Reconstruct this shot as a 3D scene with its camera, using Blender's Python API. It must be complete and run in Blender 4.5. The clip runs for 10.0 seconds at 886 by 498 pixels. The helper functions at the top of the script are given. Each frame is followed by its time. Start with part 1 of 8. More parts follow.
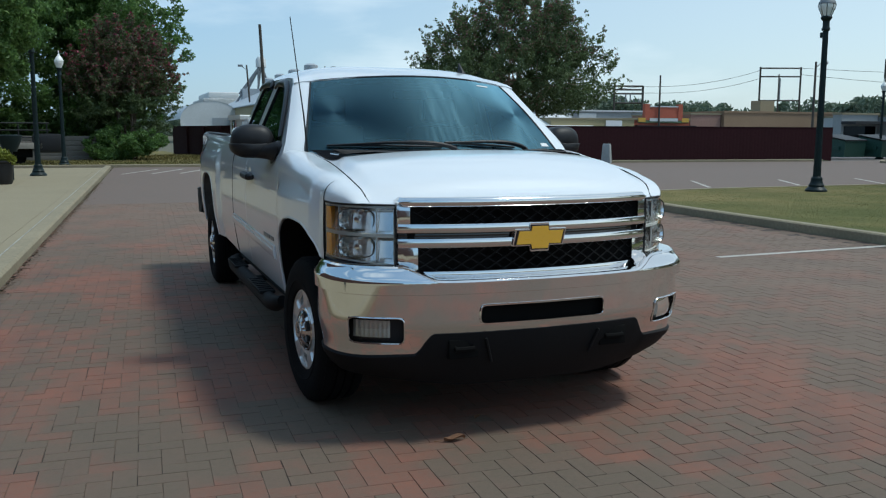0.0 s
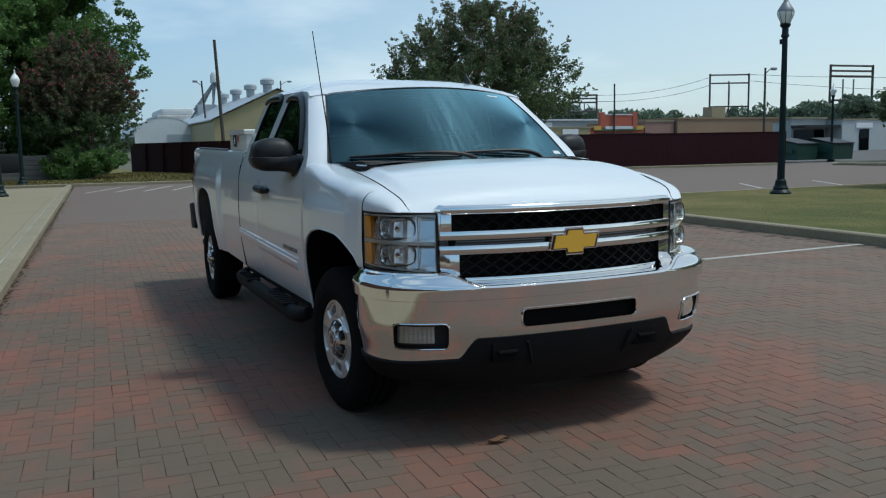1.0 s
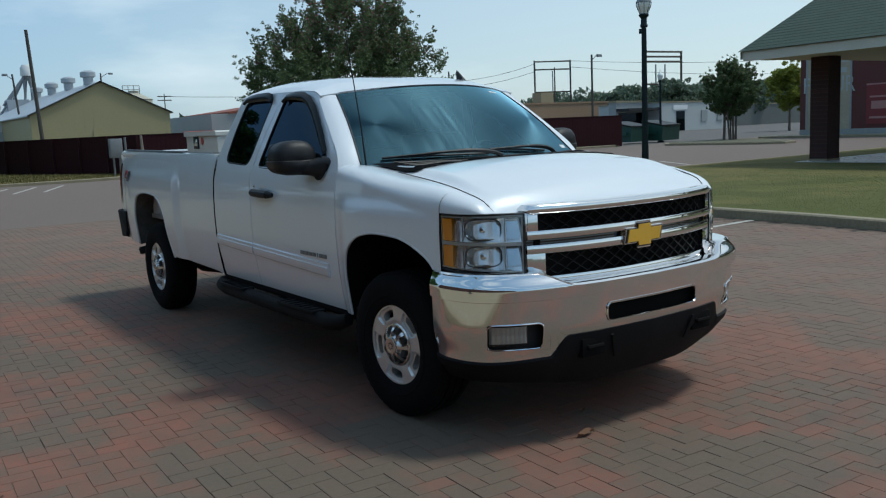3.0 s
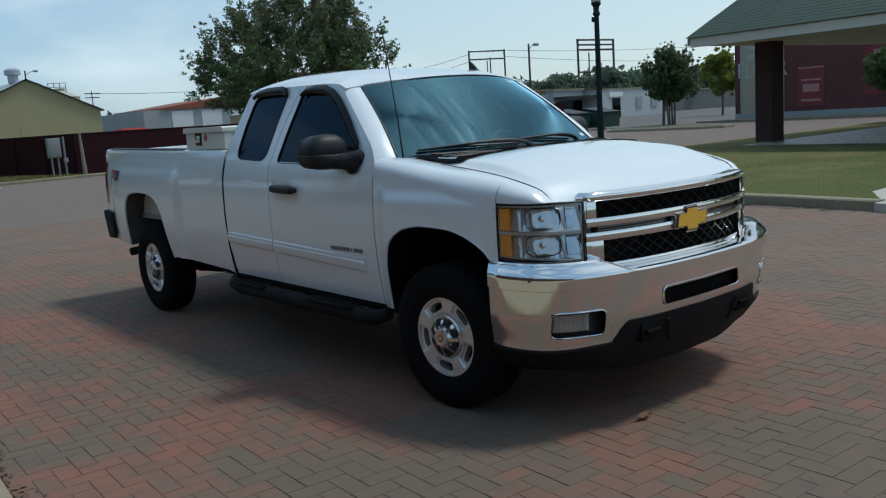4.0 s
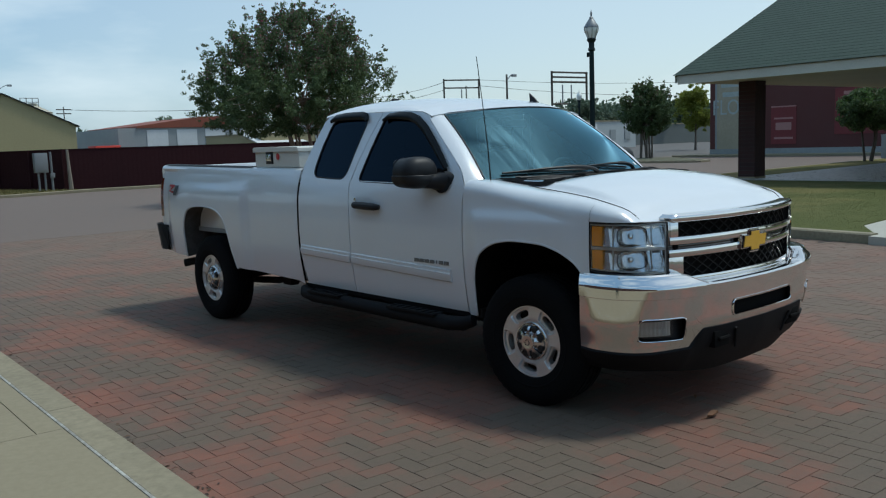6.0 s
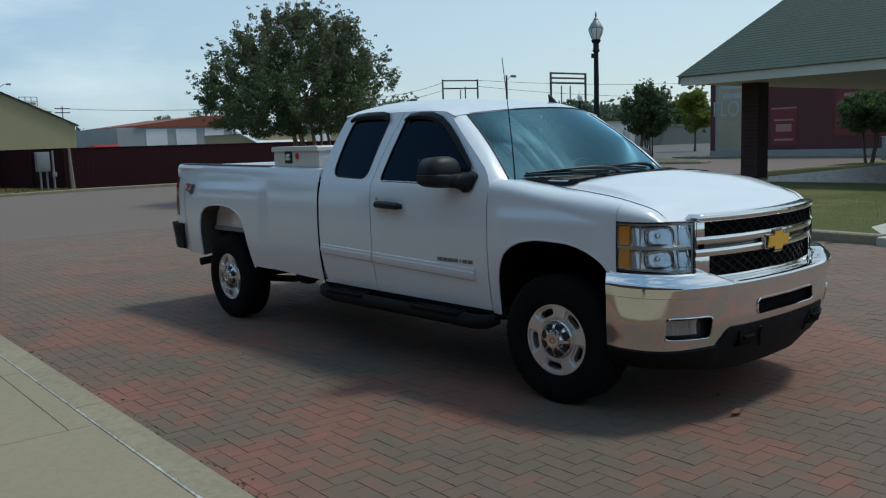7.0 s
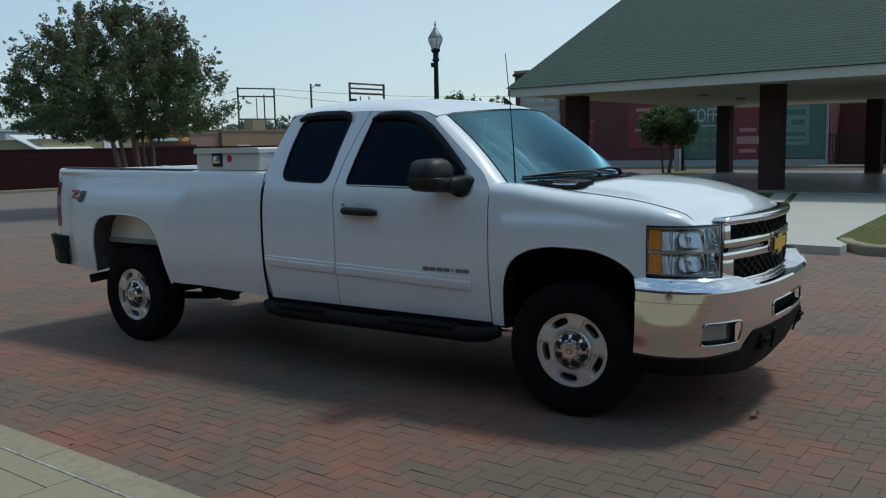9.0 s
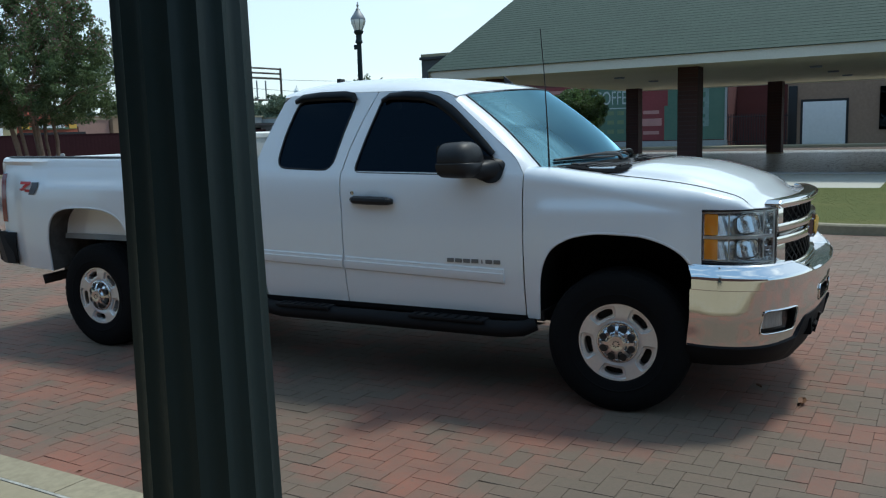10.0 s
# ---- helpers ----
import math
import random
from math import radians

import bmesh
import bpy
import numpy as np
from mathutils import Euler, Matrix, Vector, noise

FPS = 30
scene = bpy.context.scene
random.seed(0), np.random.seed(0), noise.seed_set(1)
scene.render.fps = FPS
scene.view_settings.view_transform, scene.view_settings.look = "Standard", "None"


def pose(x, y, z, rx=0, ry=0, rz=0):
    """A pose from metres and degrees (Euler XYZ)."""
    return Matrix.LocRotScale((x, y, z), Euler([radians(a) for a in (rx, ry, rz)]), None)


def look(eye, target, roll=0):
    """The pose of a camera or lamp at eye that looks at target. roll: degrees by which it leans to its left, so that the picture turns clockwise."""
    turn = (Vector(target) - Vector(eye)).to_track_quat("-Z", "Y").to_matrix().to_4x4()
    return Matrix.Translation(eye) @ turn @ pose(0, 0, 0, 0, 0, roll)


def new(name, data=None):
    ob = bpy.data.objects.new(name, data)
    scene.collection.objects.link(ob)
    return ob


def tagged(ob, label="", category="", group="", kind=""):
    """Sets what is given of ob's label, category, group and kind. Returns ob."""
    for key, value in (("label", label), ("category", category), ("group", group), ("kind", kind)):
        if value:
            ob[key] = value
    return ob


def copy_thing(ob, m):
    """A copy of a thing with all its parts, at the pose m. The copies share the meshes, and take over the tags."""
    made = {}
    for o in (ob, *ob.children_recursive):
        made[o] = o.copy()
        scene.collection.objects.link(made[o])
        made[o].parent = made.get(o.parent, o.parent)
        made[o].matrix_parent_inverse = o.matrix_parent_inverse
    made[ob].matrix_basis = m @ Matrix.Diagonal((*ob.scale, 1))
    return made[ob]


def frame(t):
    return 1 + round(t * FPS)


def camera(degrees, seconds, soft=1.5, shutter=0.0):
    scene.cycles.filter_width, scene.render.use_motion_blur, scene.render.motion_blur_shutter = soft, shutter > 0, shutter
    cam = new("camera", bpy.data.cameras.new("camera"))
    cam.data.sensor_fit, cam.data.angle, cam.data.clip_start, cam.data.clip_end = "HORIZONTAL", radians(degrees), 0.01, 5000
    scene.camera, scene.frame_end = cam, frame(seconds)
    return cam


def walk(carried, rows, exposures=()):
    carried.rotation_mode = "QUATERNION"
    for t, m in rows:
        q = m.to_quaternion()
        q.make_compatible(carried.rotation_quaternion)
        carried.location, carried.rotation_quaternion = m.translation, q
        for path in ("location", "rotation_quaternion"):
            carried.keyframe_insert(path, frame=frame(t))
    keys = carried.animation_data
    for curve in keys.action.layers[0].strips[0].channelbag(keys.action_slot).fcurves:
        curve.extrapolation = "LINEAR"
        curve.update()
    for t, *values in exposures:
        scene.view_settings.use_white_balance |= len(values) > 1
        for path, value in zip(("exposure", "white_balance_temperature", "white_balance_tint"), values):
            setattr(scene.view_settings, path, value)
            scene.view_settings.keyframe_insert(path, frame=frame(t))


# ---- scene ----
cam = camera(54.4, 10.0, soft=1.2)
PATH = [
    (0, (-1.903, -4.552, 1.444), (-1.185, -2.704, 1.177), 0.2),
    (0.5, (-2.099, -4.539, 1.439), (-1.344, -2.705, 1.185), -0.6),
    (1, (-2.294, -4.485, 1.435), (-1.486, -2.672, 1.194), -1.0),
    (1.5, (-2.498, -4.314, 1.404), (-1.652, -2.517, 1.172), -2.0),
    (2, (-2.749, -4.086, 1.429), (-1.734, -2.378, 1.197), -2.2),
    (2.5, (-3.041, -3.973, 1.441), (-2.0, -2.283, 1.198), -2.2),
    (3, (-3.303, -3.871, 1.527), (-2.167, -2.248, 1.249), -2.5),
    (3.2, (-3.371, -3.811, 1.521), (-2.233, -2.193, 1.229), -2.8),
    (4.3, (-3.906, -3.408, 1.571), (-2.623, -1.903, 1.269), -3.5),
    (4.5, (-4.001, -3.368, 1.576), (-2.708, -1.872, 1.277), -3.2),
    (5, (-4.247, -3.407, 1.569), (-2.955, -1.907, 1.288), -3.2),
    (5.5, (-4.476, -3.456, 1.58), (-3.173, -1.96, 1.327), -2.4),
    (7, (-4.782, -3.375, 1.586), (-3.468, -1.888, 1.339), -1.8),
    (7.5, (-4.872, -3.156, 1.573), (-3.519, -1.703, 1.329), -1.5),
    (8, (-5.022, -2.872, 1.567), (-3.505, -1.591, 1.326), -0.9),
    (8.5, (-5.234, -2.564, 1.59), (-3.616, -1.413, 1.351), -0.7),
    (9, (-5.314, -2.199, 1.561), (-3.686, -1.062, 1.325), -1.2),
    (9.2, (-5.330, -2.055, 1.555), (-3.698, -0.922, 1.322), -1.4),
    (9.5, (-5.354, -1.799, 1.541), (-3.716, -0.678, 1.292), -1.5),
    (9.75, (-5.408, -1.572, 1.546), (-3.725, -0.522, 1.285), -1.8),
    (10, (-5.407, -1.367, 1.569), (-3.662, -0.43, 1.292), -1.7),
]
walk(cam, [(t, look(eye, target, roll)) for t, eye, target, roll in PATH], [(0.0, 0.14, 6060, 2.0), (1.5, 0.0, 6060, 2.0), (5.5, 0.0, 6060, 2.0), (8.5, -0.12, 6060, 2.0), (9.2, -0.05, 6060, 2.0), (9.6, 0.2, 6060, 2.0), (10.0, 0.44, 6060, 2.0)])

# ---- world and sun ----
SUN_DIR = Vector((0.45, -0.22, 1.0)).normalized()
world = bpy.data.worlds.new("sky")
scene.world = world
world.use_nodes = True
wn, wl = world.node_tree.nodes, world.node_tree.links
sky = wn.new("ShaderNodeTexSky")
sky.sky_type, sky.sun_disc = "NISHITA", False
sky.sun_elevation = math.asin(SUN_DIR.z)
sky.sun_rotation = math.atan2(SUN_DIR.x, SUN_DIR.y)
sky.air_density, sky.dust_density, sky.ozone_density = 1.0, 1.0, 3.0
geo = wn.new("ShaderNodeTexCoord")
mapn = wn.new("ShaderNodeMapping")
mapn.inputs["Scale"].default_value = (1.0, 1.0, 3.6)
wl.new(geo.outputs["Generated"], mapn.inputs["Vector"])
cl = wn.new("ShaderNodeTexNoise")
cl.inputs["Scale"].default_value, cl.inputs["Detail"].default_value, cl.inputs["Roughness"].default_value = 2.2, 7.0, 0.52
wl.new(mapn.outputs["Vector"], cl.inputs["Vector"])
cr = wn.new("ShaderNodeMapRange")
cr.inputs["From Min"].default_value, cr.inputs["From Max"].default_value = 0.50, 0.72
cr.inputs["To Min"].default_value, cr.inputs["To Max"].default_value = 0.0, 0.75
wl.new(cl.outputs["Fac"], cr.inputs["Value"])
cm = wn.new("ShaderNodeMix")
cm.data_type = "RGBA"
wl.new(cr.outputs["Result"], cm.inputs["Factor"])
hz = wn.new("ShaderNodeMix")
hz.data_type = "RGBA"
hz.inputs["Factor"].default_value = 0.66
wl.new(sky.outputs["Color"], hz.inputs["A"])
# the haze is deeper blue away from the sun and near white below it
axes = wn.new("ShaderNodeSeparateXYZ")
wl.new(geo.outputs["Generated"], axes.inputs[0])
toward = wn.new("ShaderNodeMapRange")
toward.interpolation_type = "SMOOTHSTEP"
toward.inputs["From Min"].default_value, toward.inputs["From Max"].default_value = -0.30, 1.0
wl.new(axes.outputs["X"], toward.inputs["Value"])
tint = wn.new("ShaderNodeMix")
tint.data_type = "RGBA"
wl.new(toward.outputs["Result"], tint.inputs["Factor"])
tint.inputs["A"].default_value, tint.inputs["B"].default_value = (1.62, 2.68, 3.90, 1), (4.35, 4.75, 4.85, 1)
wl.new(tint.outputs["Result"], hz.inputs["B"])
wl.new(hz.outputs["Result"], cm.inputs["A"])
cm.inputs["B"].default_value = (5.7, 6.05, 6.3, 1)
wl.new(cm.outputs["Result"], wn["Background"].inputs["Color"])
wn["Background"].inputs["Strength"].default_value = 0.155

sun = new("sun", bpy.data.lights.new("sun", "SUN"))
sun.data.energy, sun.data.angle, sun.data.color = 2.1, radians(9.0), (1.0, 0.955, 0.88)
sun.matrix_world = look(SUN_DIR * 60, (0, 0, 0))


# ---- materials ----
def nodes_of(name):
    m = bpy.data.materials.new(name)
    m.use_nodes = True
    return m, m.node_tree.nodes, m.node_tree.links, m.node_tree.nodes["Principled BSDF"]


def tex_noise(n, l, scale, detail=4.0, rough=0.55, coord="Object"):
    c = n.new("ShaderNodeTexCoord")
    t = n.new("ShaderNodeTexNoise")
    t.inputs["Scale"].default_value, t.inputs["Detail"].default_value, t.inputs["Roughness"].default_value = scale, detail, rough
    l.new(c.outputs[coord], t.inputs["Vector"])
    return t.outputs["Fac"]


def ranged(n, l, fac, lo, hi, a=0.0, b=1.0):
    r = n.new("ShaderNodeMapRange")
    for key, v in (("From Min", lo), ("From Max", hi), ("To Min", a), ("To Max", b)):
        r.inputs[key].default_value = v
    l.new(fac, r.inputs["Value"])
    return r.outputs["Result"]


def mixed(n, l, fac, a, b, blend="MIX"):
    m = n.new("ShaderNodeMix")
    m.data_type, m.blend_type = "RGBA", blend
    for key, v in (("Factor", fac), ("A", a), ("B", b)):
        if isinstance(v, (tuple, list)):
            m.inputs[key].default_value = (*v[:3], 1)
        elif isinstance(v, (int, float)):
            m.inputs[key].default_value = v
        else:
            l.new(v, m.inputs[key])
    return m.outputs["Result"]


def bumped(n, l, bsdf, height, strength, distance=0.01):
    b = n.new("ShaderNodeBump")
    b.inputs["Strength"].default_value, b.inputs["Distance"].default_value = strength, distance
    l.new(height, b.inputs["Height"])
    l.new(b.outputs["Normal"], bsdf.inputs["Normal"])


def material(name, color, rough=0.6, metal=0.0, second=None, coarse=1.2, fine=40.0, amount=0.5, bump=0.15, coat=0.0, spec=0.5, dist=0.01):
    """Colour varied at two scales, with fine relief."""
    m, n, l, b = nodes_of(name)
    second = second or tuple(c * 0.72 for c in color)
    big = ranged(n, l, tex_noise(n, l, coarse, 5), 0.35, 0.68)
    small = tex_noise(n, l, fine, 6)
    c1 = mixed(n, l, big, color, mixed(n, l, amount, color, second))
    c2 = mixed(n, l, ranged(n, l, small, 0.35, 0.7, 0, amount), c1, second)
    l.new(c2, b.inputs["Base Color"])
    b.inputs["Metallic"].default_value = metal
    l.new(ranged(n, l, small, 0.3, 0.7, max(rough - 0.07, 0.02), min(rough + 0.07, 1)), b.inputs["Roughness"])
    b.inputs["Coat Weight"].default_value, b.inputs["Coat Roughness"].default_value = coat, 0.04
    b.inputs["Specular IOR Level"].default_value = spec
    if bump:
        bumped(n, l, b, small, bump, dist)
    return m


def plain(name, color, rough=0.5, metal=0.0, coat=0.0, spec=0.5, emit=0.0):
    m, n, l, b = nodes_of(name)
    b.inputs["Base Color"].default_value = (*color, 1)
    b.inputs["Roughness"].default_value, b.inputs["Metallic"].default_value = rough, metal
    b.inputs["Coat Weight"].default_value, b.inputs["Coat Roughness"].default_value = coat, 0.03
    b.inputs["Specular IOR Level"].default_value = spec
    if emit:
        b.inputs["Emission Color"].default_value, b.inputs["Emission Strength"].default_value = (*color, 1), emit
    return m


def glass(name, tint, ior=1.5, rough=0.01, sheen=(1.0, 1.0, 1.0)):
    """Thin pane: tinted see-through, with a mirror that grows at grazing angles."""
    m, n, l, b = nodes_of(name)
    out = n["Material Output"]
    tr, gl, fr, mx = n.new("ShaderNodeBsdfTransparent"), n.new("ShaderNodeBsdfGlossy"), n.new("ShaderNodeFresnel"), n.new("ShaderNodeMixShader")
    tr.inputs["Color"].default_value = (*tint, 1)
    gl.inputs["Roughness"].default_value = rough
    gl.inputs["Color"].default_value = (*sheen, 1)
    fr.inputs["IOR"].default_value = ior
    l.new(fr.outputs["Fac"], mx.inputs["Fac"])
    l.new(tr.outputs["BSDF"], mx.inputs[1])
    l.new(gl.outputs["BSDF"], mx.inputs[2])
    l.new(mx.outputs["Shader"], out.inputs["Surface"])
    n.remove(b)
    return m


def paver_material(name, island):
    """Clay and charcoal pavers: each piece has its own tone."""
    m, n, l, b = nodes_of(name)
    if island:
        rnd = n.new("ShaderNodeNewGeometry").outputs["Random Per Island"]
    else:
        rnd = n.new("ShaderNodeObjectInfo").outputs["Random"]
    # patches of the street lean to one or the other clay
    patch = n.new("ShaderNodeTexNoise")
    patch.inputs["Scale"].default_value, patch.inputs["Detail"].default_value, patch.inputs["Roughness"].default_value = 0.80, 7.0, 0.62
    pos = n.new("ShaderNodeNewGeometry").outputs["Position"]
    l.new(pos, patch.inputs["Vector"])
    add = n.new("ShaderNodeMath")
    add.operation = "ADD"
    l.new(ranged(n, l, rnd, 0.0, 1.0, 0.40, 0.62), add.inputs[0])
    l.new(ranged(n, l, patch.outputs["Fac"], 0.36, 0.64, -0.32, 0.34), add.inputs[1])
    ramp = n.new("ShaderNodeValToRGB")
    e = ramp.color_ramp.elements
    e[0].position, e[0].color = 0.28, (0.106, 0.084, 0.061, 1)
    e[1].position, e[1].color = 0.85, (0.225, 0.085, 0.055, 1)
    for p, c in ((0.46, (0.122, 0.087, 0.063, 1)), (0.57, (0.162, 0.083, 0.059, 1))):
        x = e.new(p)
        x.color = c
    l.new(add.outputs[0], ramp.inputs["Fac"])
    g = n.new("ShaderNodeTexNoise")
    g.inputs["Scale"].default_value, g.inputs["Detail"].default_value, g.inputs["Roughness"].default_value = 34.0, 8.0, 0.78
    l.new(pos, g.inputs["Vector"])
    c = mixed(n, l, ranged(n, l, g.outputs["Fac"], 0.35, 0.72, 0.0, 0.60), ramp.outputs["Color"], (0.166, 0.116, 0.087))
    st = n.new("ShaderNodeTexNoise")
    st.inputs["Scale"].default_value, st.inputs["Detail"].default_value = 1.7, 6.0
    l.new(pos, st.inputs["Vector"])
    grit = ranged(n, l, g.outputs["Fac"], 0.56, 0.70, 0.0, 0.55)
    c = mixed(n, l, grit, c, (0.075, 0.058, 0.048))
    c = mixed(n, l, ranged(n, l, st.outputs["Fac"], 0.52, 0.74, 0.0, 0.40), c, (0.070, 0.060, 0.052))
    # colour evens out to one grey-brown tone towards +x and +y
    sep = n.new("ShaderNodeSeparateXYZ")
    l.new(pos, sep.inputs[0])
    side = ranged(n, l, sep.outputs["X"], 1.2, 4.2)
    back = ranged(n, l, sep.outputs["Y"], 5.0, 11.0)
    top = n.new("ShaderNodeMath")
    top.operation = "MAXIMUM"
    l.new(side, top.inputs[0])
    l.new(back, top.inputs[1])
    even_tone = n.new("ShaderNodeMath")
    even_tone.operation = "MULTIPLY"
    l.new(top.outputs[0], even_tone.inputs[0])
    l.new(ranged(n, l, st.outputs["Fac"], 0.30, 0.62, 0.90, 0.50), even_tone.inputs[1])
    c = mixed(n, l, even_tone.outputs[0], c, (0.172, 0.123, 0.093))
    l.new(c, b.inputs["Base Color"])
    b.inputs["Roughness"].default_value = 0.82
    b.inputs["Specular IOR Level"].default_value = 0.35
    bumped(n, l, b, g.outputs["Fac"], 0.35, 0.004)
    return m


def far_paving(name, a, b2, mortar):
    """Paving too far off to show single pieces."""
    m, n, l, b = nodes_of(name)
    c = n.new("ShaderNodeTexCoord")
    br = n.new("ShaderNodeTexBrick")
    br.inputs["Color1"].default_value, br.inputs["Color2"].default_value, br.inputs["Mortar"].default_value = (*a, 1), (*b2, 1), (*mortar, 1)
    br.inputs["Scale"].default_value = 5.0
    br.inputs["Mortar Size"].default_value = 0.016
    l.new(c.outputs["Object"], br.inputs["Vector"])
    big = tex_noise(n, l, 0.35, 6, 0.6)
    col = mixed(n, l, ranged(n, l, big, 0.35, 0.7, 0, 0.7), br.outputs["Color"], mixed(n, l, 0.5, a, b2))
    col = mixed(n, l, ranged(n, l, tex_noise(n, l, 2.3, 6), 0.55, 0.75, 0, 0.35), col, mortar)
    l.new(col, b.inputs["Base Color"])
    b.inputs["Roughness"].default_value = 0.85
    bumped(n, l, b, tex_noise(n, l, 30, 5), 0.3, 0.004)
    return m


def brick_wall_material(name, a, b2, mortar, scale=4.2):
    m, n, l, b = nodes_of(name)
    c = n.new("ShaderNodeTexCoord")
    mp = n.new("ShaderNodeMapping")
    l.new(c.outputs["Object"], mp.inputs["Vector"])
    mp.inputs["Rotation"].default_value = (radians(90), 0, radians(90))
    br = n.new("ShaderNodeTexBrick")
    br.inputs["Color1"].default_value, br.inputs["Color2"].default_value, br.inputs["Mortar"].default_value = (*a, 1), (*b2, 1), (*mortar, 1)
    br.inputs["Scale"].default_value, br.inputs["Mortar Size"].default_value = scale, 0.02
    l.new(mp.outputs["Vector"], br.inputs["Vector"])
    col = mixed(n, l, ranged(n, l, tex_noise(n, l, 0.8, 6), 0.4, 0.7, 0, 0.5), br.outputs["Color"], tuple(v * 0.7 for v in a))
    l.new(col, b.inputs["Base Color"])
    b.inputs["Roughness"].default_value = 0.85
    bumped(n, l, b, br.outputs["Fac"], 0.3, 0.006)
    return m


def leaf_material(name, dark, light, back=0.35):
    m, n, l, b = nodes_of(name)
    rnd = n.new("ShaderNodeNewGeometry").outputs["Random Per Island"]
    clump = tex_noise(n, l, 0.9, 3)
    c = mixed(n, l, rnd, dark, light)
    c = mixed(n, l, ranged(n, l, clump, 0.35, 0.65, 0, 0.5), c, dark)
    l.new(c, b.inputs["Base Color"])
    b.inputs["Roughness"].default_value = 0.55
    out = n["Material Output"]
    tl, mx = n.new("ShaderNodeBsdfTranslucent"), n.new("ShaderNodeMixShader")
    l.new(c, tl.inputs["Color"])
    mx.inputs["Fac"].default_value = back
    l.new(b.outputs["BSDF"], mx.inputs[1])
    l.new(tl.outputs["BSDF"], mx.inputs[2])
    l.new(mx.outputs["Shader"], out.inputs["Surface"])
    return m


PAINT, pn, pl, pb = nodes_of("white paint")
pl.new(mixed(pn, pl, ranged(pn, pl, tex_noise(pn, pl, 1.6, 5), 0.35, 0.7, 0.0, 0.5), (0.715, 0.745, 0.772), (0.682, 0.706, 0.728)), pb.inputs["Base Color"])
pb.inputs["Roughness"].default_value = 0.30
pb.inputs["Coat Weight"].default_value, pb.inputs["Coat Roughness"].default_value = 1.0, 0.03
CHROME = plain("chrome", (0.78, 0.77, 0.76), 0.075, 1.0)
CHROME_DULL = material("brushed chrome", (0.66, 0.66, 0.66), 0.2, 1.0, fine=90, amount=0.2, bump=0.02)
ALLOY = material("machined alloy", (0.74, 0.74, 0.73), 0.36, 0.7, second=(0.60, 0.60, 0.60), fine=60, amount=0.3, bump=0.03)
RUBBER = material("tyre rubber", (0.0045, 0.0045, 0.005), 0.9, second=(0.008, 0.0075, 0.0075), coarse=4, fine=90, amount=0.5, bump=0.12, spec=0.15)
VALANCE = material("matt black plastic", (0.006, 0.006, 0.007), 0.7, second=(0.010, 0.010, 0.011), fine=160, amount=0.4, bump=0.08, spec=0.2)
BLACK_PLASTIC = material("black plastic", (0.012, 0.013, 0.015), 0.5, second=(0.018, 0.018, 0.020), fine=160, amount=0.4, bump=0.08, spec=0.32)
MESH_BLACK = plain("satin black mesh", (0.005, 0.005, 0.006), 0.5, spec=0.16)
GLOSS_BLACK = plain("gloss black", (0.010, 0.010, 0.012), 0.12, coat=0.6)
DARK = plain("dark recess", (0.006, 0.006, 0.006), 0.9, spec=0.1)
# wheel-well grey, darkened for the shade inside the rear arches
WELL_GREY = material("shaded grey wheel well", (0.115, 0.11, 0.10), 0.8, second=(0.04, 0.037, 0.034), coarse=3, fine=18, amount=0.7)
UNDER = material("underbody steel", (0.009, 0.009, 0.009), 0.8, second=(0.015, 0.013, 0.011), coarse=5, fine=40, amount=0.5)
GLASS_SIDE = glass("tinted glass", (0.016, 0.019, 0.025), 1.24, sheen=(0.55, 0.75, 1.0))
# blue put into the gloss colour stands for sky reflected in the windscreen
GLASS_FRONT = glass("windscreen glass", (0.17, 0.31, 0.38), 1.60, rough=0.5, sheen=(0.36, 0.71, 0.92))
# streaks of sharper and duller gloss, set to break up the sun's glare
_t = GLASS_FRONT.node_tree
_c, _m, _n = _t.nodes.new("ShaderNodeTexCoord"), _t.nodes.new("ShaderNodeMapping"), _t.nodes.new("ShaderNodeTexNoise")
_m.inputs["Rotation"].default_value, _m.inputs["Scale"].default_value = (0.0, 0.0, radians(24)), (14.0, 0.9, 0.9)
_n.inputs["Scale"].default_value, _n.inputs["Detail"].default_value, _n.inputs["Roughness"].default_value = 2.2, 5.0, 0.6
_t.links.new(_c.outputs["Object"], _m.inputs["Vector"])
_t.links.new(_m.outputs["Vector"], _n.inputs["Vector"])
_t.links.new(ranged(_t.nodes, _t.links, _n.outputs["Fac"], 0.36, 0.66, 0.62, 0.46), _t.nodes["Glossy BSDF"].inputs["Roughness"])
_a = _t.nodes.new("ShaderNodeTangent")
_a.direction_type, _a.axis = "RADIAL", "X"
_t.links.new(_a.outputs["Tangent"], _t.nodes["Glossy BSDF"].inputs["Tangent"])
_t.nodes["Glossy BSDF"].inputs["Anisotropy"].default_value = -0.35
GLASS_CLEAR = glass("clear lens", (0.93, 0.94, 0.94), 1.45)
AMBER = plain("amber lens", (1.0, 0.43, 0.03), 0.18, coat=0.3)
RED_LENS = plain("red lens", (0.17, 0.008, 0.008), 0.15, coat=0.8)
REFLECTOR = plain("lamp reflector", (0.78, 0.78, 0.77), 0.22, 0.85)
BOWL = plain("lamp bowl", (0.62, 0.65, 0.66), 0.14, 0.9)
LAMP_TRIM = plain("pale lamp divider", (0.70, 0.72, 0.72), 0.30, 0.2)
LUG_DARK = plain("dark lug steel", (0.030, 0.033, 0.036), 0.35, 0.5)
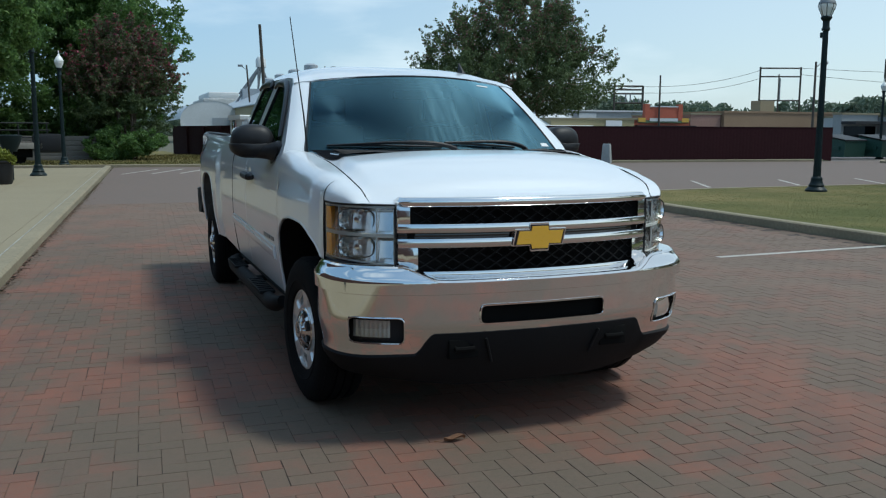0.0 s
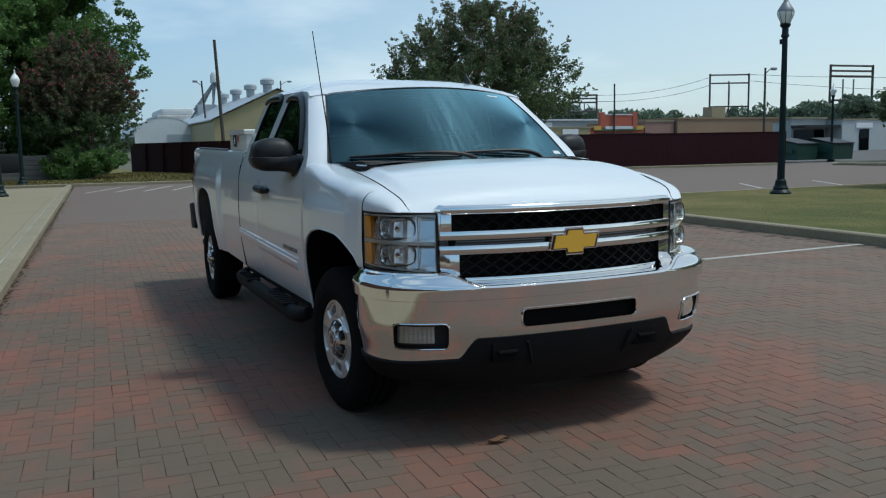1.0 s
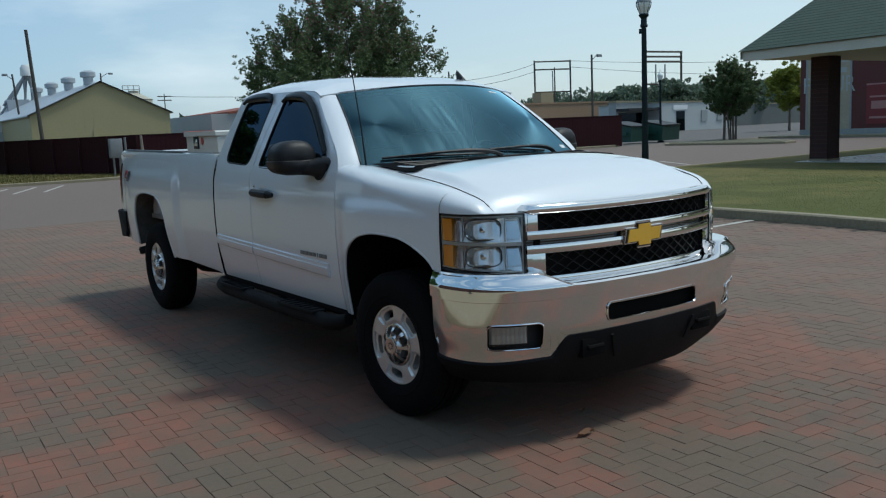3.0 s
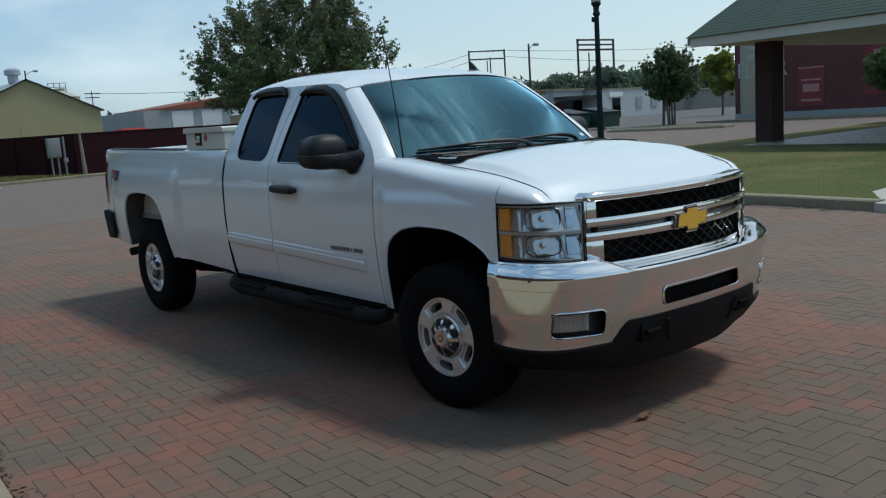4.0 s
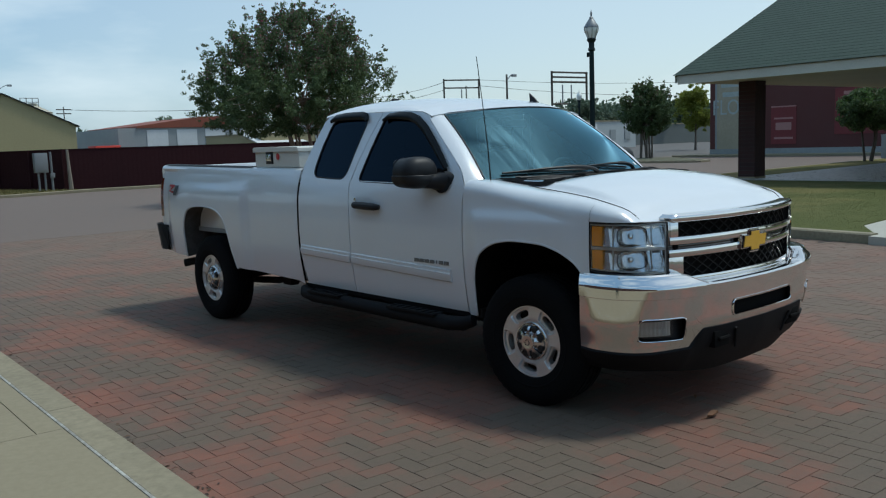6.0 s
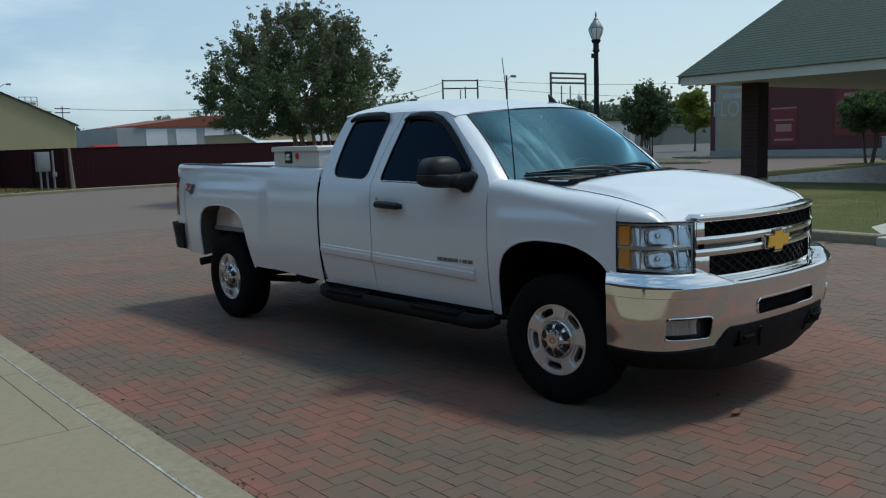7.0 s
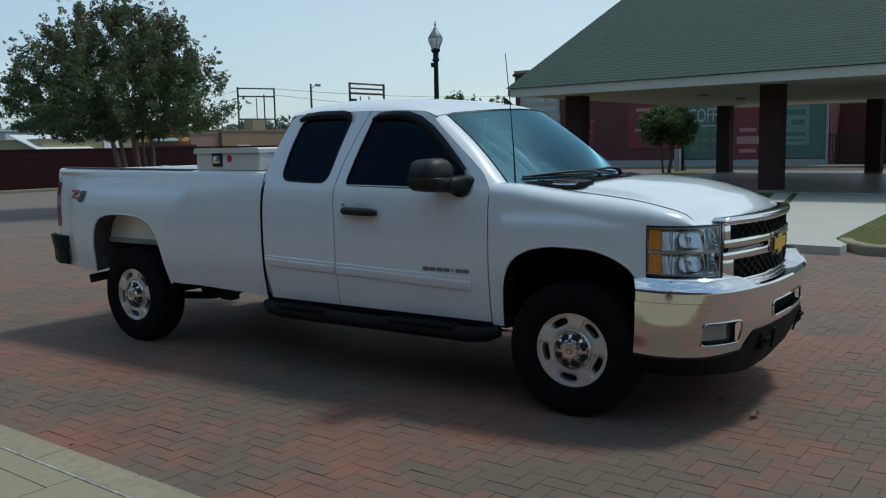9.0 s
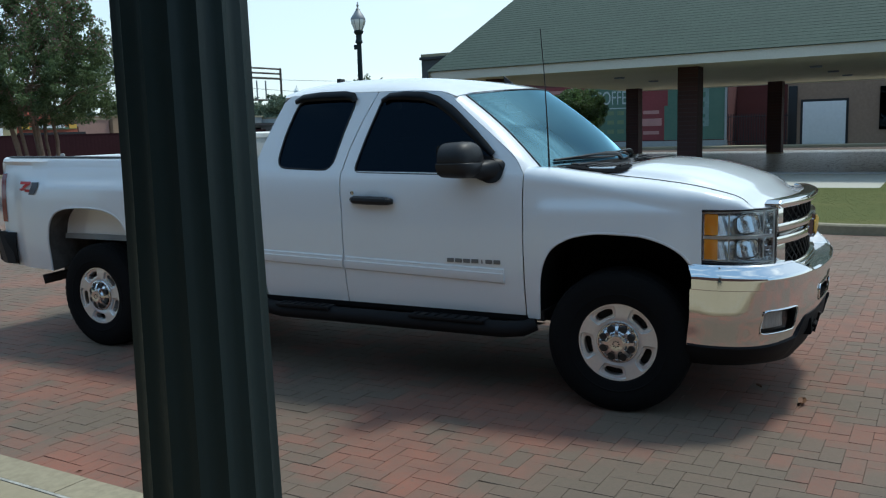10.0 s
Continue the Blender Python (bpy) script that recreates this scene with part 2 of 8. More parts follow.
GUARD_BLACK = plain("smoked black guard", (0.004, 0.005, 0.007), 0.30, spec=0.14)
VENT_BLACK = plain("vent black", (0.004, 0.0045, 0.006), 0.9, spec=0.05)
GOLD = material("gold emblem", (0.72, 0.40, 0.035), 0.32, second=(0.60, 0.32, 0.03), fine=120, amount=0.3, bump=0.02, coat=0.5)
INTERIOR = material("grey interior", (0.060, 0.060, 0.062), 0.8, fine=60, bump=0.1)
SEAT = material("seat cloth", (0.11, 0.105, 0.10), 0.9, fine=120, bump=0.2)
WHITE_STEEL = material("white enamel", (0.66, 0.66, 0.62), 0.4, second=(0.55, 0.55, 0.50), coarse=3, fine=60, amount=0.4, bump=0.05)
RED_DECAL = plain("red decal", (0.46, 0.015, 0.015), 0.4)
GREY_DECAL = plain("grey decal", (0.07, 0.07, 0.08), 0.4)
STICKER = plain("white sticker", (0.7, 0.7, 0.7), 0.5)
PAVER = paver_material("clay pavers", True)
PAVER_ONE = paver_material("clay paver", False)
PAVING_FAR = far_paving("distant pavers", (0.158, 0.110, 0.088), (0.138, 0.108, 0.090), (0.110, 0.090, 0.077))
JOINT, jn, jl, jb = nodes_of("joint sand")
jc = mixed(jn, jl, ranged(jn, jl, tex_noise(jn, jl, 4.2, 4), 0.53, 0.57), (0.128, 0.090, 0.066), (0.012, 0.009, 0.007))
jl.new(mixed(jn, jl, ranged(jn, jl, tex_noise(jn, jl, 60, 5), 0.35, 0.7, 0, 0.4), jc, (0.075, 0.055, 0.044)), jb.inputs["Base Color"])
jb.inputs["Roughness"].default_value = 0.95
PATH_CONCRETE = material("lighter footpath concrete", (0.44, 0.42, 0.36), 0.85, second=(0.37, 0.35, 0.30), coarse=0.6, fine=20, amount=0.5, bump=0.1)
PAV_FLOOR = material("sealed concrete", (0.36, 0.365, 0.365), 0.30, second=(0.25, 0.26, 0.265), coarse=0.5, fine=9, amount=0.5, bump=0.02)
FOG_BACK = plain("fog lamp reflector", (0.52, 0.53, 0.52), 0.24, 0.55)
CONCRETE = material("pale concrete", (0.280, 0.238, 0.154), 0.85, second=(0.228, 0.194, 0.126), coarse=0.6, fine=30, amount=0.55, bump=0.12)
KERB = material("kerb concrete", (0.300, 0.256, 0.170), 0.88, second=(0.185, 0.162, 0.108), coarse=1.2, fine=22, amount=0.6, bump=0.2)
JOINT_DARK = material("dark joint dirt", (0.030, 0.026, 0.018), 0.95, second=(0.060, 0.050, 0.034), coarse=2.0, fine=40, amount=0.6)
SEALANT = material("joint sealant", (0.50, 0.49, 0.44), 0.7, second=(0.12, 0.11, 0.09), coarse=2.5, fine=30, amount=0.7)
ASPHALT = material("worn asphalt", (0.115, 0.105, 0.098), 0.9, second=(0.085, 0.078, 0.072), coarse=0.4, fine=60, amount=0.6, bump=0.3)
SOIL = material("dry ground", (0.12, 0.105, 0.07), 0.95, second=(0.08, 0.085, 0.045), coarse=0.05, fine=3, amount=0.7)


def lawn_material(name, bump):
    """Mown grass: green by the footpath, drier and straw-coloured towards the car park."""
    m, n, l, b = nodes_of(name)
    pos = n.new("ShaderNodeNewGeometry").outputs["Position"]
    sep = n.new("ShaderNodeSeparateXYZ")
    l.new(pos, sep.inputs[0])
    blot = n.new("ShaderNodeTexNoise")
    blot.inputs["Scale"].default_value, blot.inputs["Detail"].default_value, blot.inputs["Roughness"].default_value = 0.55, 6.0, 0.6
    l.new(pos, blot.inputs["Vector"])
    dry = n.new("ShaderNodeMath")
    dry.operation = "ADD"
    l.new(ranged(n, l, sep.outputs["Y"], 3.0, 11.0, -0.15, 0.55), dry.inputs[0])
    l.new(ranged(n, l, blot.outputs["Fac"], 0.35, 0.65, -0.25, 0.5), dry.inputs[1])
    clip = ranged(n, l, dry.outputs[0], 0.0, 1.0)
    c = mixed(n, l, clip, (0.086, 0.096, 0.034), (0.190, 0.156, 0.068))
    fine = n.new("ShaderNodeTexNoise")
    fine.inputs["Scale"].default_value, fine.inputs["Detail"].default_value = 9.0, 6.0
    l.new(pos, fine.inputs["Vector"])
    c = mixed(n, l, ranged(n, l, fine.outputs["Fac"], 0.4, 0.7, 0.0, 0.35), c, (0.125, 0.120, 0.042))
    l.new(c, b.inputs["Base Color"])
    b.inputs["Roughness"].default_value = 0.95
    b.inputs["Specular IOR Level"].default_value = 0.1
    if bump:
        bumped(n, l, b, fine.outputs["Fac"], 0.3, 0.02)
    return m


GRASS = lawn_material("grass ground", True)
BLADE = lawn_material("grass blades", False)
LINE_PAINT = material("road paint", (0.52, 0.51, 0.47), 0.7, second=(0.32, 0.28, 0.24), coarse=3, fine=30, amount=0.7)
FENCE = material("maroon metal fence", (0.034, 0.0095, 0.012), 0.8, second=(0.026, 0.008, 0.010), coarse=0.7, fine=12, amount=0.5, bump=0.05, spec=0.15)
POST_PAINT = material("dark green lamp paint", (0.007, 0.0165, 0.018), 0.45, second=(0.011, 0.021, 0.023), coarse=3, fine=50, amount=0.5, bump=0.06, spec=0.2)
GLOBE = material("frosted globe", (0.80, 0.81, 0.77), 0.35, second=(0.6, 0.61, 0.58), fine=30, amount=0.3, bump=0.0)
ROOF_GREEN = material("green shingles", (0.031, 0.056, 0.041), 0.92, second=(0.022, 0.040, 0.031), coarse=1.2, fine=14, amount=0.6, bump=0.3)
FASCIA = material("cream fascia", (0.56, 0.54, 0.47), 0.7, second=(0.46, 0.44, 0.38), coarse=0.8, fine=20, amount=0.4, bump=0.05)
SOFFIT = material("soffit boards", (0.66, 0.58, 0.40), 0.8, second=(0.58, 0.49, 0.32), coarse=0.6, fine=12, amount=0.5)
BRICK_DARK = brick_wall_material("dark brick", (0.050, 0.017, 0.015), (0.034, 0.013, 0.012), (0.05, 0.045, 0.042))
BRICK_RED = brick_wall_material("painted red brick", (0.140, 0.037, 0.033), (0.120, 0.033, 0.030), (0.10, 0.035, 0.032))
BRICK_TAN = material("tan brick", (0.30, 0.20, 0.125), 0.9, second=(0.22, 0.145, 0.09), coarse=0.2, fine=6, amount=0.5)
TAN_SIDING = material("tan metal siding", (0.34, 0.29, 0.155), 0.6, second=(0.29, 0.245, 0.13), coarse=0.2, fine=5, amount=0.5, bump=0.05)
GALV = material("galvanised roof", (0.40, 0.43, 0.46), 0.45, 0.3, second=(0.31, 0.33, 0.35), coarse=0.3, fine=6, amount=0.5, bump=0.05)
WHITE_METAL = material("white metal wall", (0.62, 0.63, 0.63), 0.6, second=(0.50, 0.51, 0.50), coarse=0.3, fine=6, amount=0.5)
GREY_METAL = material("grey metal wall", (0.30, 0.32, 0.32), 0.6, second=(0.24, 0.25, 0.25), coarse=0.3, fine=6, amount=0.5)
RED_ROOF = material("rust red roof", (0.23, 0.060, 0.030), 0.7, second=(0.17, 0.05, 0.03), coarse=0.3, fine=6, amount=0.5)
RED_PAINT = plain("signal red", (0.55, 0.045, 0.025), 0.5)
SIGN_YELLOW = plain("faded yellow sign", (0.55, 0.33, 0.05), 0.6)
SHOP_RED = material("faded red shop paint", (0.42, 0.105, 0.060), 0.8, second=(0.34, 0.085, 0.05), coarse=0.5, fine=4, amount=0.6)
MURAL_GREEN = material("faded green mural paint", (0.060, 0.130, 0.095), 0.85, second=(0.10, 0.16, 0.12), coarse=0.7, fine=9, amount=0.6)
MURAL_CREAM = material("faded cream mural paint", (0.42, 0.37, 0.27), 0.85, second=(0.33, 0.29, 0.21), coarse=0.6, fine=8, amount=0.7)
MURAL_WHITE = material("faded white lettering", (0.46, 0.49, 0.48), 0.85, second=(0.30, 0.36, 0.34), coarse=1.2, fine=10, amount=0.7)
MURAL_PACKET = material("faded grey-green paint", (0.20, 0.27, 0.25), 0.85, second=(0.13, 0.19, 0.17), coarse=1.0, fine=8, amount=0.7)
MURAL_BLUE = plain("blue mural panel", (0.05, 0.13, 0.33), 0.8)
MURAL_RED = material("dark red mural board", (0.185, 0.034, 0.038), 0.8, second=(0.15, 0.034, 0.034), coarse=1.2, fine=10)
MURAL_PINK = material("faded pink lettering", (0.42, 0.22, 0.20), 0.8)
MURAL_YELLOW = material("faded yellow lettering", (0.16, 0.205, 0.095), 0.85, second=(0.11, 0.16, 0.10), coarse=2.0, fine=9, amount=0.7)
POLE_WOOD = material("weathered pole", (0.085, 0.072, 0.060), 0.9, second=(0.05, 0.043, 0.036), coarse=2, fine=20)
BADGE_GREY = plain("badge grey", (0.16, 0.165, 0.17), 0.35, 0.3)
STEEL_GREY = material("grey steel", (0.25, 0.26, 0.27), 0.5, 0.4, fine=30, amount=0.4)
BIN_GREEN = material("green bin steel", (0.014, 0.060, 0.045), 0.5, second=(0.02, 0.05, 0.04), fine=20, amount=0.4)
BARK = material("bark", (0.16, 0.125, 0.095), 0.9, second=(0.09, 0.07, 0.055), coarse=3, fine=24, amount=0.6, bump=0.4)
BARK_PALE = material("smooth pale bark", (0.27, 0.19, 0.135), 0.8, second=(0.16, 0.11, 0.08), coarse=3, fine=18, amount=0.6, bump=0.3)
LEAF_MYRTLE = leaf_material("myrtle leaves", (0.052, 0.088, 0.036), (0.165, 0.225, 0.090), 0.42)
LEAF_RUST = leaf_material("spent myrtle heads", (0.140, 0.078, 0.068), (0.290, 0.170, 0.145), 0.45)
LEAF_OAK = leaf_material("oak leaves", (0.060, 0.125, 0.036), (0.190, 0.320, 0.085), 0.50)
# haze of the distance is mixed into these pale leaf greens
LEAF_HAZED = leaf_material("distant leaves", (0.085, 0.125, 0.085), (0.170, 0.215, 0.140))
LEAF_YELLOW = leaf_material("yellow green leaves", (0.14, 0.17, 0.02), (0.30, 0.32, 0.05))
PINK = leaf_material("pink blossom", (0.26, 0.03, 0.07), (0.42, 0.07, 0.12), 0.3)
LITTER = leaf_material("dead leaves", (0.035, 0.022, 0.014), (0.150, 0.085, 0.045), 0.2)
DRY_LEAF = plain("dry brown leaf", (0.16, 0.075, 0.035), 0.8)


# ---- building tools ----
def finish(bm, name, mat, parent=None, sharp=32.0, smooth=True):
    me = bpy.data.meshes.new(name)
    if smooth:
        bm.normal_update()
        for f in bm.faces:
            f.smooth = True
        for e in bm.edges:
            e.smooth = len(e.link_faces) == 2 and e.calc_face_angle(0.0) < radians(sharp)
    bm.to_mesh(me)
    bm.free()
    if mat:
        me.materials.append(mat)
    ob = new(name, me)
    if parent:
        ob.parent = parent
    return ob


def part(name, bm, mat, parent, label="", sharp=32.0):
    """One mesh part under a thing or a part."""
    ob = finish(bm, name, mat, parent, sharp)
    if label:
        tagged(ob, label)
    return ob


def thing(name, label, category, loc=(0, 0, 0), rz=0.0, group="", kind=""):
    ob = new(name)
    ob.empty_display_size = 0.2
    ob.matrix_basis = pose(*loc, 0, 0, rz)
    return tagged(ob, label, category, group, kind)


def solid(name, bm, mat, label, category="", kind="structure", group=""):
    ob = finish(bm, name, mat)
    return tagged(ob, label, category, group, kind)


def thick(ob, t, offset=-1.0):
    md = ob.modifiers.new("thickness", "SOLIDIFY")
    md.thickness, md.offset = t, offset
    return ob


def box(bm, x0, x1, y0, y1, z0, z1, bevel=0.0):
    vs = [bm.verts.new((x, y, z)) for x in (x0, x1) for y in (y0, y1) for z in (z0, z1)]
    fs = [bm.faces.new([vs[i] for i in q]) for q in ((0, 1, 3, 2), (4, 6, 7, 5), (0, 4, 5, 1), (2, 3, 7, 6), (0, 2, 6, 4), (1, 5, 7, 3))]
    if bevel:
        edges = list({e for f in fs for e in f.edges})
        bmesh.ops.bevel(bm, geom=edges, offset=bevel, segments=2, affect="EDGES", profile=0.6)
    return bm


def boxed(*a, bevel=0.0):
    return box(bmesh.new(), *a, bevel=bevel)


def grid(bm, rows, close=False):
    """Quads through rows of points."""
    vs = [[bm.verts.new(p) for p in r] for r in rows]
    for a, b in zip(vs, vs[1:]):
        n = len(a)
        for i in range(n if close else n - 1):
            q = (a[i], a[(i + 1) % n], b[(i + 1) % n], b[i])
            try:
                bm.faces.new(q)
            except ValueError:
                pass
    return vs


def grid_of(rows, close=False):
    bm = bmesh.new()
    grid(bm, rows, close)
    return bm


def face_out(bm, centre):
    """Turn the faces of an open shell away from a centre."""
    c = Vector(centre)
    bm.normal_update()
    bad = [f for f in bm.faces if f.normal.dot(f.calc_center_median() - c) < 0]
    if bad:
        bmesh.ops.reverse_faces(bm, faces=bad)
    return bm


def tube(bm, pts, radius, n=8, closed=False, caps=True):
    """A round bar along points; radius is a number or one for each point."""
    pts = [Vector(p) for p in pts]
    rad = radius if isinstance(radius, (list, tuple)) else [radius] * len(pts)
    rings, up = [], None
    for i, p in enumerate(pts):
        if closed:
            d = pts[(i + 1) % len(pts)] - pts[i - 1]
        else:
            d = pts[min(i + 1, len(pts) - 1)] - pts[max(i - 1, 0)]
        d.normalize()
        if up is None:
            up = d.orthogonal().normalized()
        up = (up - d * up.dot(d)).normalized()
        side = d.cross(up)
        rings.append([p + (up * math.cos(a) + side * math.sin(a)) * rad[i] for a in (2 * math.pi * k / n for k in range(n))])
    if closed:
        rings.append(rings[0])
    vs = grid(bm, rings, close=True)
    if caps and not closed:
        bm.faces.new(vs[0])
        bm.faces.new(vs[-1])
    return bm


def lathe(bm, profile, n=32, axis="z", centre=(0, 0, 0)):
    """Turn (radius, height) points round an axis."""
    c = Vector(centre)
    rows = []
    for r, h in profile:
        ring = []
        for k in range(n):
            a = 2 * math.pi * k / n
            u, v = r * math.cos(a), r * math.sin(a)
            ring.append(c + Vector({"z": (u, v, h), "x": (h, u, v), "y": (v, h, u)}[axis]))
        rows.append(ring)
    grid(bm, rows, close=True)
    bmesh.ops.remove_doubles(bm, verts=bm.verts[:], dist=1e-5)
    return bm


def fill(bm, loops, place):
    """A sheet from an outline and holes, all (u, v), set in space by place(u, v)."""
    from mathutils.geometry import tessellate_polygon
    flat = [p for lp in loops for p in lp]
    vs = [bm.verts.new(place(*p)) for p in flat]
    for tri in tessellate_polygon([[Vector((u, v, 0)) for u, v in lp] for lp in loops]):
        try:
            bm.faces.new([vs[i] for i in tri])
        except ValueError:
            pass
    return bm


def slab(bm, loop, z0, z1):
    """An upright prism on an outline of (x, y)."""
    a = [bm.verts.new((x, y, z0)) for x, y in loop]
    b = [bm.verts.new((x, y, z1)) for x, y in loop]
    bm.faces.new(a)
    bm.faces.new(b)
    for i in range(len(loop)):
        j = (i + 1) % len(loop)
        bm.faces.new((a[i], a[j], b[j], b[i]))
    bmesh.ops.recalc_face_normals(bm, faces=bm.faces[:])
    return bm


def rounded(pts, r=0.03, n=4):
    """Round the corners of an outline of (u, v)."""
    out = []
    pts = [Vector(p) for p in pts]
    for i, p in enumerate(pts):
        a, b = pts[i - 1] - p, pts[(i + 1) % len(pts)] - p
        k = min(r, a.length * 0.45, b.length * 0.45)
        s, e = p + a.normalized() * k, p + b.normalized() * k
        for j in range(n + 1):
            t = j / n
            q = s * (1 - t) ** 2 + p * 2 * t * (1 - t) + e * t * t
            out.append((q.x, q.y))
    return out


def lerp(a, b, t):
    return a + (b - a) * t


def step(a, b, x):
    t = min(max((x - a) / (b - a), 0.0), 1.0)
    return t * t * (3 - 2 * t)


import functools


@functools.lru_cache(maxsize=None)
def slopes(xs, ys):
    """Slopes of a smooth curve through points that never overshoots them."""
    h = [b - a for a, b in zip(xs, xs[1:])]
    d = [(b - a) / k for a, b, k in zip(ys, ys[1:], h)]
    m = [d[0]]
    for i in range(1, len(d)):
        if d[i - 1] * d[i] <= 0:
            m.append(0.0)
        else:
            w1, w2 = 2 * h[i] + h[i - 1], h[i] + 2 * h[i - 1]
            m.append((w1 + w2) / (w1 / d[i - 1] + w2 / d[i]))
    return m + [d[-1]]


def curve_at(x, xs, ys):
    xs, ys = tuple(float(v) for v in xs), tuple(float(v) for v in ys)
    if x <= xs[0]:
        return ys[0]
    if x >= xs[-1]:
        return ys[-1]
    i = 0
    while xs[i + 1] < x:
        i += 1
    m, h = slopes(xs, ys), xs[i + 1] - xs[i]
    t = (x - xs[i]) / h
    return ys[i] * (1 + 2 * t) * (1 - t) ** 2 + ys[i + 1] * t * t * (3 - 2 * t) + h * t * (1 - t) * (m[i] * (1 - t) - m[i + 1] * t)


def lettering(name, words, size, mat, place, parent=None, label="", depth=0.004):
    """Words in the built-in font as a mesh, set by the pose place."""
    cu = bpy.data.curves.new(name, "FONT")
    cu.body, cu.size, cu.extrude = words, size, depth
    cu.align_x, cu.align_y = "CENTER", "CENTER"
    tmp = bpy.data.objects.new(name, cu)
    scene.collection.objects.link(tmp)
    me = bpy.data.meshes.new_from_object(tmp.evaluated_get(bpy.context.evaluated_depsgraph_get()))
    bpy.data.objects.remove(tmp)
    me.transform(place)
    me.materials.clear()
    me.materials.append(mat)
    ob = new(name, me)
    if parent:
        ob.parent = parent
    if label:
        tagged(ob, label)
    return ob


# ---- ground, street, kerbs ----
LEAN_ST = radians(-2.3)


def street(u, v):
    """Street coordinates: u across from the near kerb, v along it."""
    return (-2.93 + u * math.cos(LEAN_ST) - v * math.sin(LEAN_ST), u * math.sin(LEAN_ST) + v * math.cos(LEAN_ST))


bm = bmesh.new()
fill(bm, [[(-900, -900), (900, -900), (900, 1400), (-900, 1400)]], lambda x, y: (x, y, -0.06))
solid("ground", bm, SOIL, "dry open ground reaching the horizon", "ground")
bm = bmesh.new()
slab(bm, [street(*p) for p in ((-0.05, -14), (60, -14), (60, 14.02), (-0.05, 14.02))], -0.05, -0.0032)
solid("road_bed", bm, JOINT, "sandy joints between the brick pavers", "road")
bm = bmesh.new()
slab(bm, [street(*p) for p in ((-0.05, 14.02), (60, 14.02), (60, 33.6), (-0.05, 33.6))] , -0.05, 0.0)
solid("road", bm, PAVING_FAR, "worn brick-paved street and car park", "road")
bm = bmesh.new()
slab(bm, [(-40, 31.0), (-1.75, 31.0), (-1.75, 33.6), (-40, 33.6)], -0.05, -0.004)
solid("road_side", bm, PAVING_FAR, "brick-paved side lane", "road")
bm = bmesh.new()
slab(bm, [(21, 12.9), (44.5, 12.9), (44.5, 29.5), (120, 29.5), (120, 120), (36, 120), (36, 33), (21, 33)], -0.05, -0.012)
solid("car_park", bm, ASPHALT, "worn grey car park beyond the lawn", "road")


def strip(name, pts, width, z0, z1, mat, label, category, bevel=0.02):
    """A kerb along points (x, y), its street face on the line."""
    bm = bmesh.new()
    rows = []
    n = len(pts)
    for i, p in enumerate(pts):
        a, b = Vector(pts[max(i - 1, 0)]), Vector(pts[min(i + 1, n - 1)])
        d = (b - a).normalized()
        side = Vector((-d.y, d.x)) * width
        q = Vector(p)
        r = [(q, z0), (q, z1 - bevel), (q + side * (bevel / abs(width)), z1), (q + side, z1), (q + side, z0)]
        rows.append([(v.x, v.y, z) for v, z in r])
    vs = grid(bm, rows)
    bm.faces.new(vs[0])
    bm.faces.new(vs[-1])
    bmesh.ops.recalc_face_normals(bm, faces=bm.faces[:])
    return solid(name, bm, mat, label, category)


# near pavement: kerb, slabs with joints
for k in range(15):
    v0 = -13.5 + 3.04 * k - 0.01
    strip("kerb_near", [street(-0.12, v) for v in np.linspace(v0 + 0.003, v0 + 3.037, 4)], 0.195, -0.05, 0.118, KERB, "stained concrete kerb beside the brick street", "kerb", 0.03)
pavement = solid("pavement", slab(bmesh.new(), [street(*p) for p in ((-7.5, -14), (-0.318, -14), (-0.318, 30.6), (-7.5, 30.6))], -0.05, 0.100), JOINT_DARK, "pale concrete pavement with sawn joints", "pavement")
for j in range(29):
    v0, v1 = -13.9 + 1.52 * j, -13.9 + 1.52 * (j + 1)
    # a sawn line splits off a narrow margin along most of the kerb
    cols = [-0.333, -1.90, -3.45, -5.0, -7.5] if v0 < 0.5 else [-0.333, -0.470, -1.90, -3.45, -5.0, -7.5]
    for u1, u0 in zip(cols, cols[1:]):
        g = 0.0028
        lp = [street(*p) for p in ((u0 + g, v0 + g), (u1 - g, v0 + g), (u1 - g, v1 - g), (u0 + g, v1 - g))]
        part("slab", slab(bmesh.new(), lp, 0.06, 0.116), CONCRETE, pavement)
bm = bmesh.new()
slab(bm, [street(*p) for p in ((-0.333, -14), (-0.317, -14), (-0.317, 30.6), (-0.333, 30.6))], 0.06, 0.1185)
part("sealant_joint", bm, SEALANT, pavement, "pale sealant line along the kerb")

# lawn on the far side
far_pts = [(7.40, 1.42), (7.46, 2.0), (7.56, 2.8), (7.62, 4.0), (7.66, 6.0), (7.74, 8.0), (7.90, 10.0), (8.4, 11.6), (9.6, 12.5), (12.0, 12.75), (36.0, 12.75)]
strip("kerb_lawn", far_pts, -0.17, -0.05, 0.135, KERB, "weathered concrete kerb round the lawn", "kerb")
lawn_loop = [(x + 0.12, y) for x, y in far_pts[:7]] + [(8.6, 11.4), (9.7, 12.3), (12.0, 12.58), (36.0, 12.58), (36.0, 10.5), (19.1, 10.5), (19.1, 3.2), (14.4, 2.38), (11.7, 2.2), (8.56, 2.02)]
solid("lawn", slab(bmesh.new(), lawn_loop, -0.05, 0.125), GRASS, "patchy green and straw lawn", "grass")
